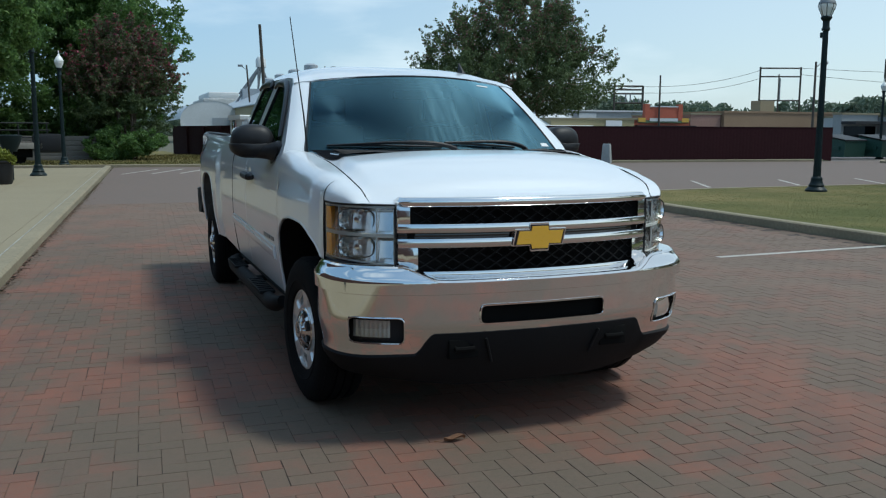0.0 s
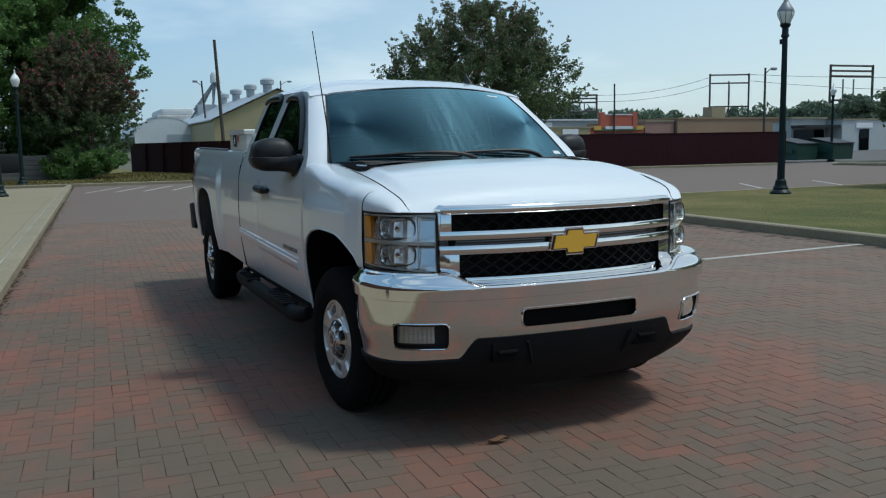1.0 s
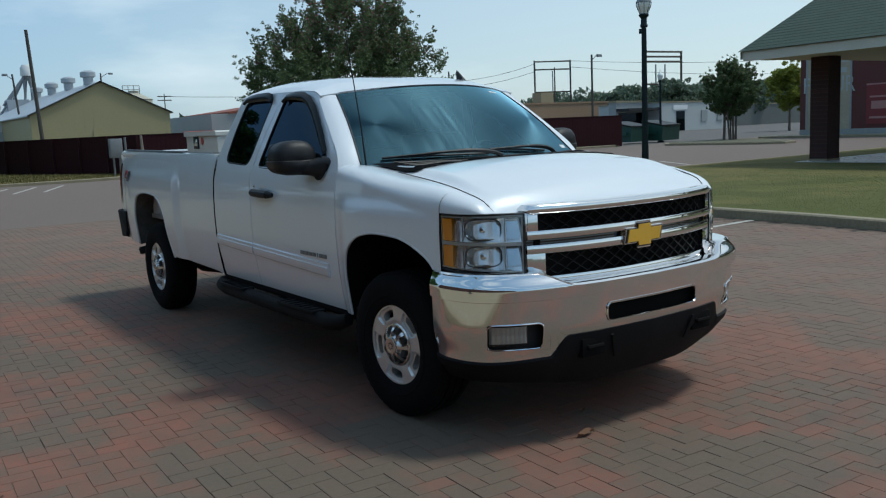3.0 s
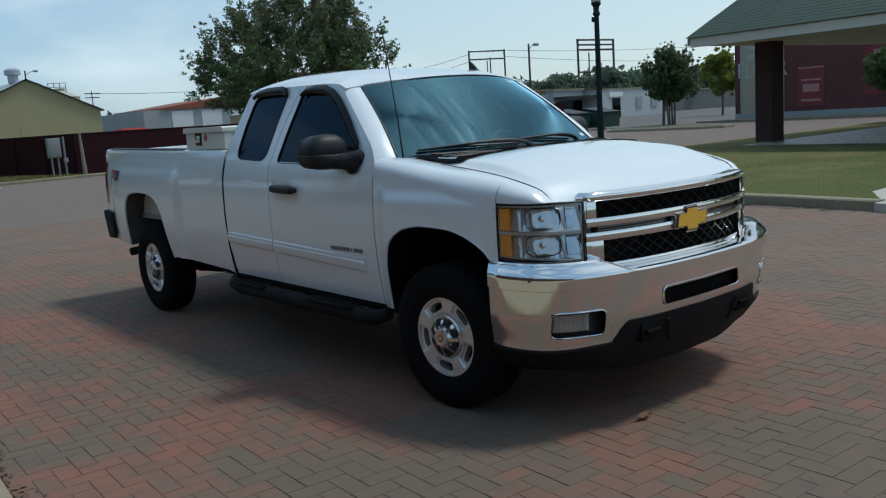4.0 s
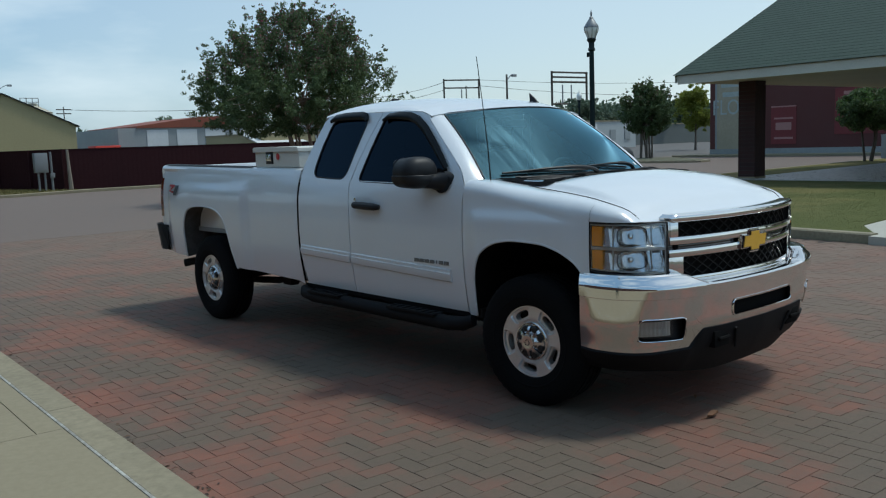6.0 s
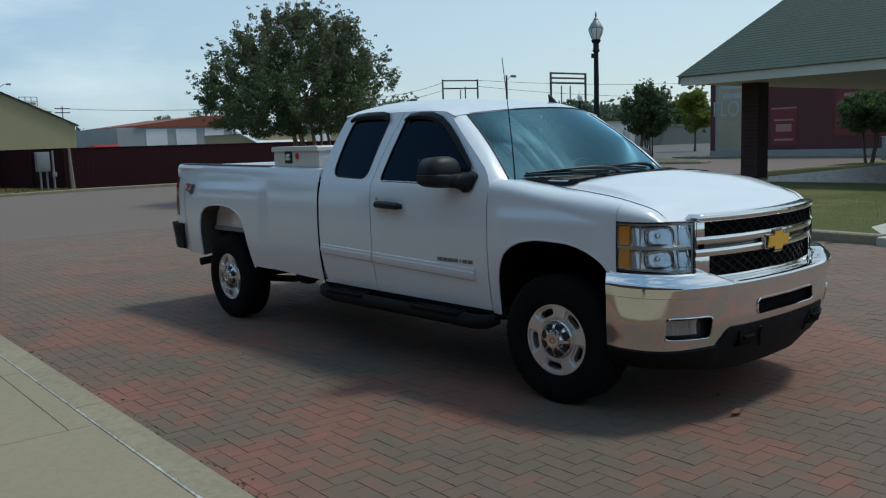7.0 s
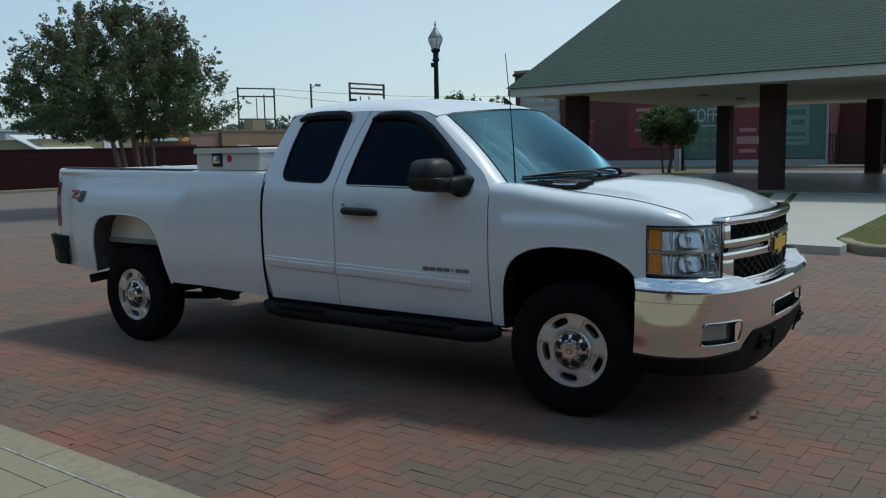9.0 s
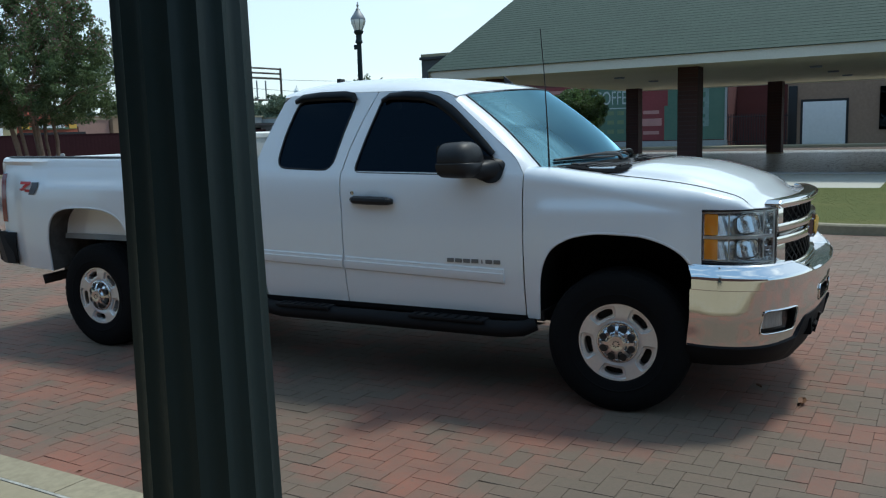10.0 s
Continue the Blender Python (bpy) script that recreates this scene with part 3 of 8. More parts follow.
walk_loop = [(7.30, 1.42), (7.52, 1.42), (8.56, 2.02), (11.7, 2.2), (14.4, 2.38), (19.1, 3.2), (19.1, -1.15), (14.0, -0.95), (14.0, 0.24), (8.2, 0.26), (7.8, 0.10), (7.5, -0.02), (7.15, 0.0)]
bm = slab(bmesh.new(), walk_loop, -0.05, 0.112)
solid("footpath", bm, PATH_CONCRETE, "pale concrete footpath leading to the pavilion", "footpath")
bm = slab(bmesh.new(), [(14.3, 2.80), (14.9, 2.62), (18.9, 3.30), (18.9, 3.75), (15.2, 3.08)], 0.06, 0.131)
solid("footpath_branch", bm, PATH_CONCRETE, "narrow pale concrete strip in the lawn", "footpath")
strip("kerb_lawn_south", [(7.12, -8.0), (7.16, -4.0), (7.20, -0.6), (7.30, -0.25), (7.7, 0.06), (8.1, 0.20)], -0.17, -0.05, 0.135, KERB, "weathered concrete kerb round the lawn", "kerb")
lawn_south = [(7.3, -8.0), (7.34, -0.6), (7.44, -0.30), (7.8, 0.06), (8.2, 0.24), (14.0, 0.22), (14.0, -0.95), (19.1, -1.15), (19.1, -8.0)]
solid("lawn_south", slab(bmesh.new(), lawn_south, -0.05, 0.125), GRASS, "patchy green and straw lawn", "grass")
bm = slab(bmesh.new(), [(19.1, 10.5), (36.0, 10.5), (36.0, -14.0), (19.1, -14.0)], -0.05, 0.14)
solid("pavilion_floor", bm, PAV_FLOOR, "smooth sealed concrete pavilion floor", "floor")
bm = slab(bmesh.new(), [(36.5, -14), (44.5, -14), (44.5, 29.3), (36.5, 29.3)], -0.05, -0.006)
solid("road_mural", bm, ASPHALT, "grey street before the painted wall", "road")
strip("kerb_mural", [(44.5, -14), (44.5, 29.3)], -1.6, -0.05, 0.13, CONCRETE, "pavement along the painted wall", "pavement")
bm = slab(bmesh.new(), [(-6.6, 33.6), (-1.0, 33.2), (5.0, 32.6), (8.4, 33.6), (8.4, 36.0), (2.6, 53.0), (2.0, 62.0), (-30, 62.0), (-30, 33.6)], -0.05, 0.06)
solid("lawn_back", bm, GRASS, "rough straw-coloured verge before the fence", "grass")
strip("kerb_back", [(34.0, 31.5), (20.0, 32.9), (8.6, 33.4), (5.0, 32.5), (-1.0, 33.1), (-30, 33.6)], -0.16, -0.05, 0.12, KERB, "low concrete kerb at the back of the street", "kerb")
bm = slab(bmesh.new(), [(8.4, 33.5), (20.0, 33.05), (34.5, 31.6), (34.5, 36), (8.4, 36)], -0.05, 0.05)
solid("verge_back", bm, SOIL, "bare verge below the fence", "ground")

# grass tufts over the lawns
def tufts(name, loop, z, count, size, seed):
    rng = np.random.default_rng(seed)
    xs, ys = [p[0] for p in loop], [p[1] for p in loop]
    px, py = rng.uniform(min(xs), max(xs), count), rng.uniform(min(ys), max(ys), count)
    inside = np.zeros(count, bool)
    for (x0, y0), (x1, y1) in zip(loop, loop[1:] + loop[:1]):
        hit = (y0 > py) != (y1 > py)
        inside ^= hit & (px < (x1 - x0) * (py - y0) / ((y1 - y0) or 1e-9) + x0)
    px, py = px[inside], py[inside]
    n = len(px)
    a, h = rng.uniform(0, 2 * math.pi, n), size * rng.uniform(0.5, 1.5, n)
    w = 0.24 * h
    lean = rng.normal(size=(n, 2)) * h[:, None] * 0.5
    base = np.stack([px, py, np.full(n, z - 0.004)], 1)
    side = np.stack([np.cos(a) * w, np.sin(a) * w, np.zeros(n)], 1)
    tip = base + np.stack([lean[:, 0], lean[:, 1], h], 1)
    co = np.stack([base - side, base + side, tip], 1).reshape(-1, 3)
    me = bpy.data.meshes.new(name)
    me.from_pydata(co.tolist(), [], np.arange(n * 3).reshape(-1, 3).tolist())
    me.materials.append(BLADE)
    return tagged(new(name, me), "short mixed green and straw grass blades", "grass", kind="stuff")


tufts("grass", lawn_loop[:7] + [(8.6, 11.4), (9.7, 12.3), (12.0, 12.58), (19.1, 12.58)] + lawn_loop[-5:], 0.125, 150000, 0.011, 41)
tufts("grass", lawn_south, 0.125, 90000, 0.011, 42)
tufts("grass", [(-6.5, 33.8), (5.0, 33.0), (8.2, 34.0), (7.6, 36.0), (2.8, 51.0), (-6.5, 45)], 0.06, 30000, 0.07, 43)

# painted bay lines
for n, lp in enumerate(([(4.76, 3.60), (7.55, 3.70), (7.55, 3.80), (4.76, 3.70)], [(14.9, 17.6), (14.98, 17.55), (13.35, 14.6), (13.25, 14.65)], [(18.0, 17.3), (18.1, 17.25), (16.5, 14.65), (16.4, 14.7)], [(21.0, 17.1), (21.1, 17.05), (19.5, 14.45), (19.4, 14.5)])):
    bm = bmesh.new()
    fill(bm, [lp], lambda x, y: (x, y, 0.0045))
    solid("bay_line", bm, LINE_PAINT, "worn white painted bay line on the paving", "road marking", "structure")
for k in range(5):
    x0 = -1.5 + 0.95 * k
    bm = bmesh.new()
    fill(bm, [[(x0, 27.0), (x0 + 0.12, 27.0), (x0 + 1.5, 30.9), (x0 + 1.38, 30.9)]], lambda x, y: (x, y, 0.0045))
    solid("hatch_line", bm, LINE_PAINT, "faded white hatching on the paving", "road marking", "structure")


# ---- fence ----
def fence_run(name, a, b, height, label):
    """Ribbed sheet-metal fence between two points."""
    fence = thing(name, label, "fence", (a[0], a[1], 0))
    d = Vector((b[0] - a[0], b[1] - a[1], 0))
    length = d.length
    d.normalize()
    nrm = Vector((-d.y, d.x, 0))
    n = max(2, round(length / 2.4))
    for k in range(n):
        u0, u1 = length * k / n, length * (k + 1) / n - 0.006
        bm = bmesh.new()
        pts, x = [], u0
        while x < u1 - 0.001:
            for w, o in ((0.0, 0.0), (0.10, 0.0), (0.12, 0.002), (0.17, 0.002), (0.19, 0.0)):
                if x + w <= u1:
                    pts.append((x + w, o))
            x += 0.20
        pts.append((u1, 0.0))
        rows = [[tuple(d * u + nrm * o + Vector((0, 0, z))) for u, o in pts] for z in (-0.03, height)]
        grid(bm, rows)
        thick(part("panel", bm, FENCE, fence, sharp=20), 0.004)
        bm = bmesh.new()
        p = d * u0 + nrm * 0.06
        box(bm, p.x - 0.04, p.x + 0.04, p.y - 0.04, p.y + 0.04, -0.05, height)
        part("post", bm, FENCE, fence)
    bm = bmesh.new()
    tube(bm, [tuple(d * u + Vector((0, 0, height + 0.004))) for u in np.linspace(0, length, 6)], 0.022, 4)
    part("top_rail", bm, FENCE, fence)
    return fence


fence_run("metal_fence", (8.0, 35.6), (35.3, 32.2), 1.80, "dark maroon sheet-metal fence along the car park")
fence_run("metal_fence", (8.0, 35.6), (2.1, 53.4), 1.80, "dark maroon sheet-metal fence turning away from the street")
fp = thing("fence_corner_post", "pale timber post leaning at the fence corner", "post", (8.05, 35.3, 0))
part("timber", tube(bmesh.new(), [(0.06, 0, -0.05), (0, 0, 1.8)], [0.10, 0.05], 6), material("grey timber", (0.26, 0.22, 0.18), 0.9), fp)
cab = thing("utility_box", "grey steel electrical cabinet on two legs by the fence", "utility box", (6.9, 35.2, 0.0))
part("case", boxed(-0.27, 0.27, -0.12, 0.12, 0.85, 1.68, bevel=0.02), STEEL_GREY, cab)
part("door", boxed(-0.24, 0.24, -0.14, -0.12, 0.90, 1.62, bevel=0.008), STEEL_GREY, cab)
for x in (-0.12, 0.14):
    part("leg", tube(bmesh.new(), [(x, 0, 0), (x, 0, 0.86)], 0.045, 8), STEEL_GREY, cab)
part("conduit", tube(bmesh.new(), [(0.42, 0, 0), (0.42, 0, 1.72)], 0.05, 8), STEEL_GREY, cab)
part("meter", boxed(0.33, 0.50, -0.16, -0.05, 0.62, 0.82, bevel=0.01), STEEL_GREY, cab)
sb = thing("concrete_marker", "short pale concrete post before the fence", "post", (21.0, 32.25, 0))
part("post", lathe(bmesh.new(), [(0.32, 0.0), (0.24, 0.90), (0.20, 0.95), (0.0, 0.95)], 4), GREY_METAL, sb)


# ---- street lamps ----
def lamp_post(loc, group="street lamps", white=False):
    lamp = thing("street_lamp", "dark fluted cast-iron street lamp with a white acorn globe" if white else "dark fluted cast-iron street lamp with a ribbed glass acorn globe", "street lamp", loc, group=group)
    bm = bmesh.new()
    lathe(bm, [(0.24, -0.02), (0.24, 0.04), (0.215, 0.07), (0.17, 0.11), (0.175, 0.15), (0.14, 0.20), (0.125, 0.26), (0.130, 0.29), (0.120, 0.32), (0.096, 0.35)], 32)
    part("base", bm, POST_PAINT, lamp)
    bm = bmesh.new()
    rows = []
    nf = 16
    for z, r in ((0.34, 0.088), (1.4, 0.0725), (2.6, 0.066), (3.62, 0.060), (3.70, 0.060)):
        ring = []
        for k in range(nf * 4):
            a = 2 * math.pi * k / (nf * 4)
            rr = r * (1 - 0.085 * (0.5 - 0.5 * math.cos(a * nf)) ** 0.7)
            ring.append((rr * math.cos(a), rr * math.sin(a), z))
        rows.append(ring)
    grid(bm, rows, close=True)
    part("shaft", bm, POST_PAINT, lamp, "fluted dark green shaft", 60)
    bm = bmesh.new()
    lathe(bm, [(0.070, 3.64), (0.092, 3.66), (0.092, 3.70), (0.074, 3.73), (0.074, 3.86), (0.11, 3.90), (0.125, 3.94), (0.105, 3.97), (0.0, 3.97)], 24)
    part("collar", bm, POST_PAINT, lamp)
    bm = boxed(-0.02, 0.02, 0.06, 0.15, 3.50, 3.62, bevel=0.008)
    part("photocell_bracket", bm, POST_PAINT, lamp)
    bm = bmesh.new()
    lathe(bm, [(0.095, 3.965), (0.115, 4.02), (0.165, 4.13), (0.180, 4.20), (0.172, 4.24), (0.0, 4.24)], 20)
    part("globe", bm, GLOBE, lamp, "frosted glass globe")
    bm = bmesh.new()
    lathe(bm, [(0.188, 4.235), (0.186, 4.262), (0.140, 4.34), (0.075, 4.44), (0.055, 4.46), (0.06, 4.48), (0.022, 4.52), (0.020, 4.56), (0.032, 4.585), (0.020, 4.61), (0.006, 4.68), (0.0, 4.69)], 20)
    part("cap", bm, GLOBE if white else STEEL_GREY, lamp)
    for k in range(0 if white else 8):
        a = 2 * math.pi * k / 8
        bm = bmesh.new()
        tube(bm, [(r * math.cos(a), r * math.sin(a), z) for r, z in ((0.100, 3.965), (0.120, 4.02), (0.170, 4.13), (0.185, 4.20), (0.180, 4.25))], 0.006, 4)
        part("cage_rib", bm, POST_PAINT if k % 2 else STEEL_GREY, lamp)
    return lamp


first = lamp_post((13.44, 11.0, 0.125))
for p in ((-4.698, -0.675, 0.116), (38.4, 13.15, -0.006)):
    copy_thing(first, pose(*p, 0, 0, 12))
second_lamp = lamp_post((-3.85, 24.3, 0.116), white=True)
for p in ((-3.55, 34.6, 0.06), (40.7, 33.9, 0.0)):
    copy_thing(second_lamp, pose(*p, 0, 0, 12))


ped = thing("utility_pedestal", "slim grey utility pedestal beside a lamp post", "utility box", (36.95, 12.9, -0.006))
part("case", boxed(-0.13, 0.13, -0.13, 0.13, 0.0, 1.15, bevel=0.02), GREY_METAL, ped)
part("cap", boxed(-0.15, 0.15, -0.15, 0.15, 1.15, 1.2, bevel=0.015), GREY_METAL, ped)


# ---- pavilion ----
PAV = (20.0, 10.2, 0.14)
pav = thing("pavilion", "open brick-pillared pavilion with a green shingle roof and cream fascia", "pavilion", PAV, -3.7)
# local axes: x away from the street, y along the eaves (negative towards the footpath)
EAVE0, EAVE1, ENDL, ENDR, EZ = -1.95, 15.2, 1.15, -22.0, 2.90
for u, row in ((0.0, (-0.07, -6.19, -12.3, -18.4)), (13.0, (0.0, -6.0, -12.0, -18.0))):
    for v in row:
        bm = boxed(u - 0.28, u + 0.28, v - 0.28, v + 0.28, -0.02, 2.96)
        pil = part("brick_pillar", bm, BRICK_DARK, pav, "square dark brick pillar")
        part("pillar_plinth", boxed(u - 0.30, u + 0.30, v - 0.30, v + 0.30, -0.06, 0.05, bevel=0.01), CONCRETE, pil)
bm = boxed(EAVE0 + 0.04, EAVE1 - 0.04, ENDR, ENDL - 0.04, EZ + 0.02, EZ + 0.07)
part("soffit", bm, SOFFIT, pav, "cream boarded soffit")
for u in (3.0, 6.5, 10.0):
    for v in (-3.0, -9.0):
        bm = bmesh.new()
        lathe(bm, [(0.0, EZ - 0.03), (0.16, EZ - 0.03), (0.18, EZ + 0.015), (0.0, EZ + 0.015)], 20, "z", (u, v, 0))
        part("soffit_light", bm, STEEL_GREY, pav)
for a, b in (((EAVE0 - 0.05, ENDR), (EAVE0, ENDL)), ((EAVE1, ENDR), (EAVE1 + 0.05, ENDL))):
    part("fascia", boxed(a[0], b[0], a[1], b[1], EZ - 0.02, EZ + 0.24), FASCIA, pav, "cream painted fascia board")
MID, RISE = (EAVE0 + EAVE1) / 2, 0.47 * (EAVE1 - EAVE0) / 2
for sgn in (1, -1):
    # shingle courses, each a step proud of the one above
    n = 42
    e0 = (EAVE0 - 0.12) if sgn > 0 else (EAVE1 + 0.12)
    z0 = EZ + 0.25
    for k in range(n):
        t0, t1 = k / n, (k + 1) / n
        xa, xb = lerp(e0, MID, t0), lerp(e0, MID, t1)
        za, zb = lerp(z0, z0 + RISE, t0), lerp(z0, z0 + RISE, t1)
        course = [(xa, za - 0.004), (xa, za + 0.007), (xb, zb + 0.001)]
        if k == 0:
            slope = part("roof_slope", grid_of([[(x, y, z) for x, z in course] for y in (ENDR - 0.1, ENDL + 0.12)]), ROOF_GREEN, pav, "green shingle roof slope", 10)
        else:
            part("shingle_course", grid_of([[(x, y, z) for x, z in course] for y in (ENDR - 0.1, ENDL + 0.12)]), ROOF_GREEN, slope, "", 10)
bm = bmesh.new()
fill(bm, [[(EAVE0, EZ + 0.2), (EAVE1, EZ + 0.2), (MID, EZ + 0.2 + RISE)]], lambda x, z: (x, ENDL - 0.02, z))
part("gable", bm, FASCIA, pav)
for sgn in (1, -1):
    e = EAVE0 - 0.10 if sgn > 0 else EAVE1 + 0.10
    bm = bmesh.new()
    rows = [[(x, y, z + dz) for y, dz in ((ENDL, -0.22), (ENDL + 0.06, -0.22), (ENDL + 0.06, -0.006), (ENDL, -0.006))] for x, z in ((e, EZ + 0.24), (MID, EZ + 0.24 + RISE))]
    grid(bm, rows, close=True)
    part("barge_board", bm, FASCIA, pav)

# ---- painted brick building across the street ----
WX = 46.0
mural = thing("brick_building", "long painted brick building with faded wall advertisements", "building", (WX, 10.0, 0))
def on_wall(y0, y1, z0, z1, off, bm=None):
    bm = bm or bmesh.new()
    return box(bm, -off, 0.02, y0 - 10.0, y1 - 10.0, z0, z1)
part("wall", boxed(0, 18, 7.6 - 10, 27.4 - 10, -0.05, 6.3), BRICK_RED, mural, "dark red painted brick wall")
part("parapet", boxed(-0.08, 18.1, 7.6 - 10, 27.45 - 10, 6.3, 6.5, bevel=0.01), CONCRETE, mural)
part("upper_wall", boxed(-0.05, 0.0, 25.1 - 10, 27.42 - 10, 4.9, 6.3), material("dark grey render", (0.060, 0.064, 0.066), 0.85), mural, "dark grey rendered corner below the cornice")
part("cornice", boxed(-0.22, 0.1, 24.9 - 10, 27.5 - 10, 6.12, 6.30, bevel=0.02), material("dark cornice", (0.030, 0.032, 0.034), 0.8), mural)
part("corner_vent", boxed(-0.09, -0.04, 25.4 - 10, 26.1 - 10, 5.2, 5.75), GREY_METAL, mural)
part("plinth", boxed(-0.05, 0, 7.6 - 10, 27.4 - 10, -0.05, 0.45), GREY_METAL, mural)
cream = part("flour_panel", on_wall(24.1, 27.0, 0.45, 4.9, 0.03), MURAL_CREAM, mural, "faded cream wall advertisement")
WALL_POSE = lambda y, z, off: pose(-off, y - 10.0, z, 90, 0, -90)
lettering("flour_lettering", "FLOUR", 1.35, MURAL_WHITE, WALL_POSE(25.55, 3.05, 0.036) @ Matrix.Diagonal((0.80, 1, 1, 1)), cream, "faded white lettering")
for y0, y1, z0, z1 in ((26.6, 25.2, 4.35, 4.65), (26.5, 24.4, 3.75, 4.05), (24.9, 24.3, 4.35, 4.65)):
    part("faded_line", on_wall(y1, y0, z0, z1, 0.036), MURAL_WHITE, cream)
for y in (24.15, 26.95):
    part("panel_edge", on_wall(y - 0.06, y + 0.06, 0.4, 4.9, 0.05), GREY_METAL, cream)
ad = part("red_ad", on_wall(21.6, 23.2, 0.7, 3.0, 0.03), MURAL_RED, mural, "small dark red painted advertisement")
for y0, y1, z0, z1, m in ((21.9, 22.9, 1.55, 2.0, MURAL_PINK), (21.8, 23.0, 2.2, 2.3, MURAL_PINK), (21.8, 23.0, 1.0, 1.12, MURAL_PINK), (21.6, 23.2, 2.92, 3.0, MURAL_PINK)):
    part("faded_line", on_wall(y0, y1, z0, z1, 0.036), m, ad)
ad = part("red_ad", on_wall(16.1, 19.3, 1.2, 3.85, 0.03), MURAL_RED, mural, "wide red painted advertisement with a blue panel")
part("blue_panel", on_wall(16.9, 18.5, 2.7, 3.25, 0.036), MURAL_BLUE, ad)
for y0, y1, z0, z1 in ((16.6, 18.8, 3.45, 3.65), (17.1, 18.3, 2.92, 3.05), (16.5, 18.9, 2.25, 2.4)):
    part("faded_line", on_wall(y0, y1, z0, z1, 0.042), MURAL_PINK, ad)
green = part("green_ad", on_wall(7.65, 15.8, 0.5, 4.3, 0.03), MURAL_GREEN, mural, "large faded green coffee advertisement")
lettering("coffee_lettering", "COFFEE", 1.14, MURAL_WHITE, WALL_POSE(14.27, 3.03, 0.036) @ Matrix.Diagonal((0.60, 1, 1, 1)), green, "faded white lettering")
lettering("initial_lettering", "M.", 0.62, MURAL_WHITE, WALL_POSE(14.95, 3.9, 0.036), green, "faded white lettering")
for z in (2.05, 1.5, 0.95):
    for k in range(4):
        part("faded_line", on_wall(13.0 + 0.62 * k, 13.4 + 0.62 * k, z, z + 0.24, 0.036), MURAL_YELLOW, green)
part("faded_line", on_wall(12.9, 15.3, 2.42, 2.48, 0.036), MURAL_WHITE, green)
board = part("red_board", on_wall(11.2, 12.75, 0.5, 2.5, 0.045), MURAL_RED, mural, "dark red board with faded lettering")
for y0, y1, z0, z1 in ((11.5, 12.45, 2.05, 2.25), (11.35, 12.6, 1.35, 1.78), (11.5, 12.45, 0.85, 1.05)):
    part("faded_line", on_wall(y0, y1, z0, z1, 0.052), MURAL_PINK, board)
part("red_upper", on_wall(11.0, 12.85, 2.5, 4.25, 0.036), MURAL_RED, mural)
art = part("packet_art", on_wall(8.65, 10.2, 1.25, 3.5, 0.036), MURAL_PACKET, green, "faded white packet painted on the green wall")
for y0, y1, z0, z1 in ((8.85, 9.9, 2.9, 3.2), (8.9, 9.6, 2.35, 2.65), (8.85, 9.95, 1.75, 1.95), (8.9, 9.9, 1.45, 1.55)):
    part("faded_line", on_wall(y0, y1, z0, z1, 0.042), MURAL_GREEN, art)
for y in (7.7, 15.75):
    part("drain_pipe", tube(bmesh.new(), [(-0.08, y - 10, 0.2), (-0.08, y - 10, 6.2)], 0.07, 8), GREY_METAL, mural)
tan = thing("tan_building", "tan brick building with a white roller door", "building", (WX, 0, 0))
part("wall", boxed(0.1, 16, -16, 4.45, -0.05, 5.2), material("brown stucco", (0.25, 0.17, 0.12), 0.9, coarse=0.4, fine=8), tan, "brown stucco wall")
part("roller_door", boxed(0.02, 0.10, 1.5, 3.65, 0.1, 2.42, bevel=0.01), WHITE_METAL, tan, "white roller door")
part("door_frame", boxed(0.05, 0.10, 1.38, 3.77, 0.1, 2.55), BLACK_PLASTIC, tan)
part("window", boxed(0.03, 0.10, -2.0, -0.1, 0.85, 3.1), GLASS_SIDE, tan)
part("back_wall", boxed(3.0, 3.2, 4.45, 7.6, -0.05, 4.0), BRICK_RED, tan, "red brick wall at the back of the gap")
part("dark_door", boxed(0.02, 0.10, 3.95, 4.40, 0.1, 3.3, bevel=0.01), BLACK_PLASTIC, tan, "tall dark door")
part("step", boxed(-0.5, 0.1, -16, 4.4, 0.0, 0.10), CONCRETE, tan)
rail = thing("iron_railing", "black iron picket railing between the buildings", "railing", (WX - 0.1, 6.0, 0.13))
for k in range(24):
    y = -1.65 + 3.2 * k / 23
    part("picket", tube(bmesh.new(), [(0, y, 0), (0, y, 1.75)], 0.022, 5), BLACK_PLASTIC, rail)
for z in (0.2, 1.6):
    part("rail", tube(bmesh.new(), [(0, -1.65, z), (0, 1.6, z)], 0.025, 5), BLACK_PLASTIC, rail)


# ---- unseen brick block, added to shut off western sky and darken the truck's flank ----
bm = boxed(-26.0, -11.2, -30.0, 16.0, -0.05, 7.0)
solid("sky_block_west", bm, BRICK_DARK, "unseen plain brick block added to hold back the western sky", "building")


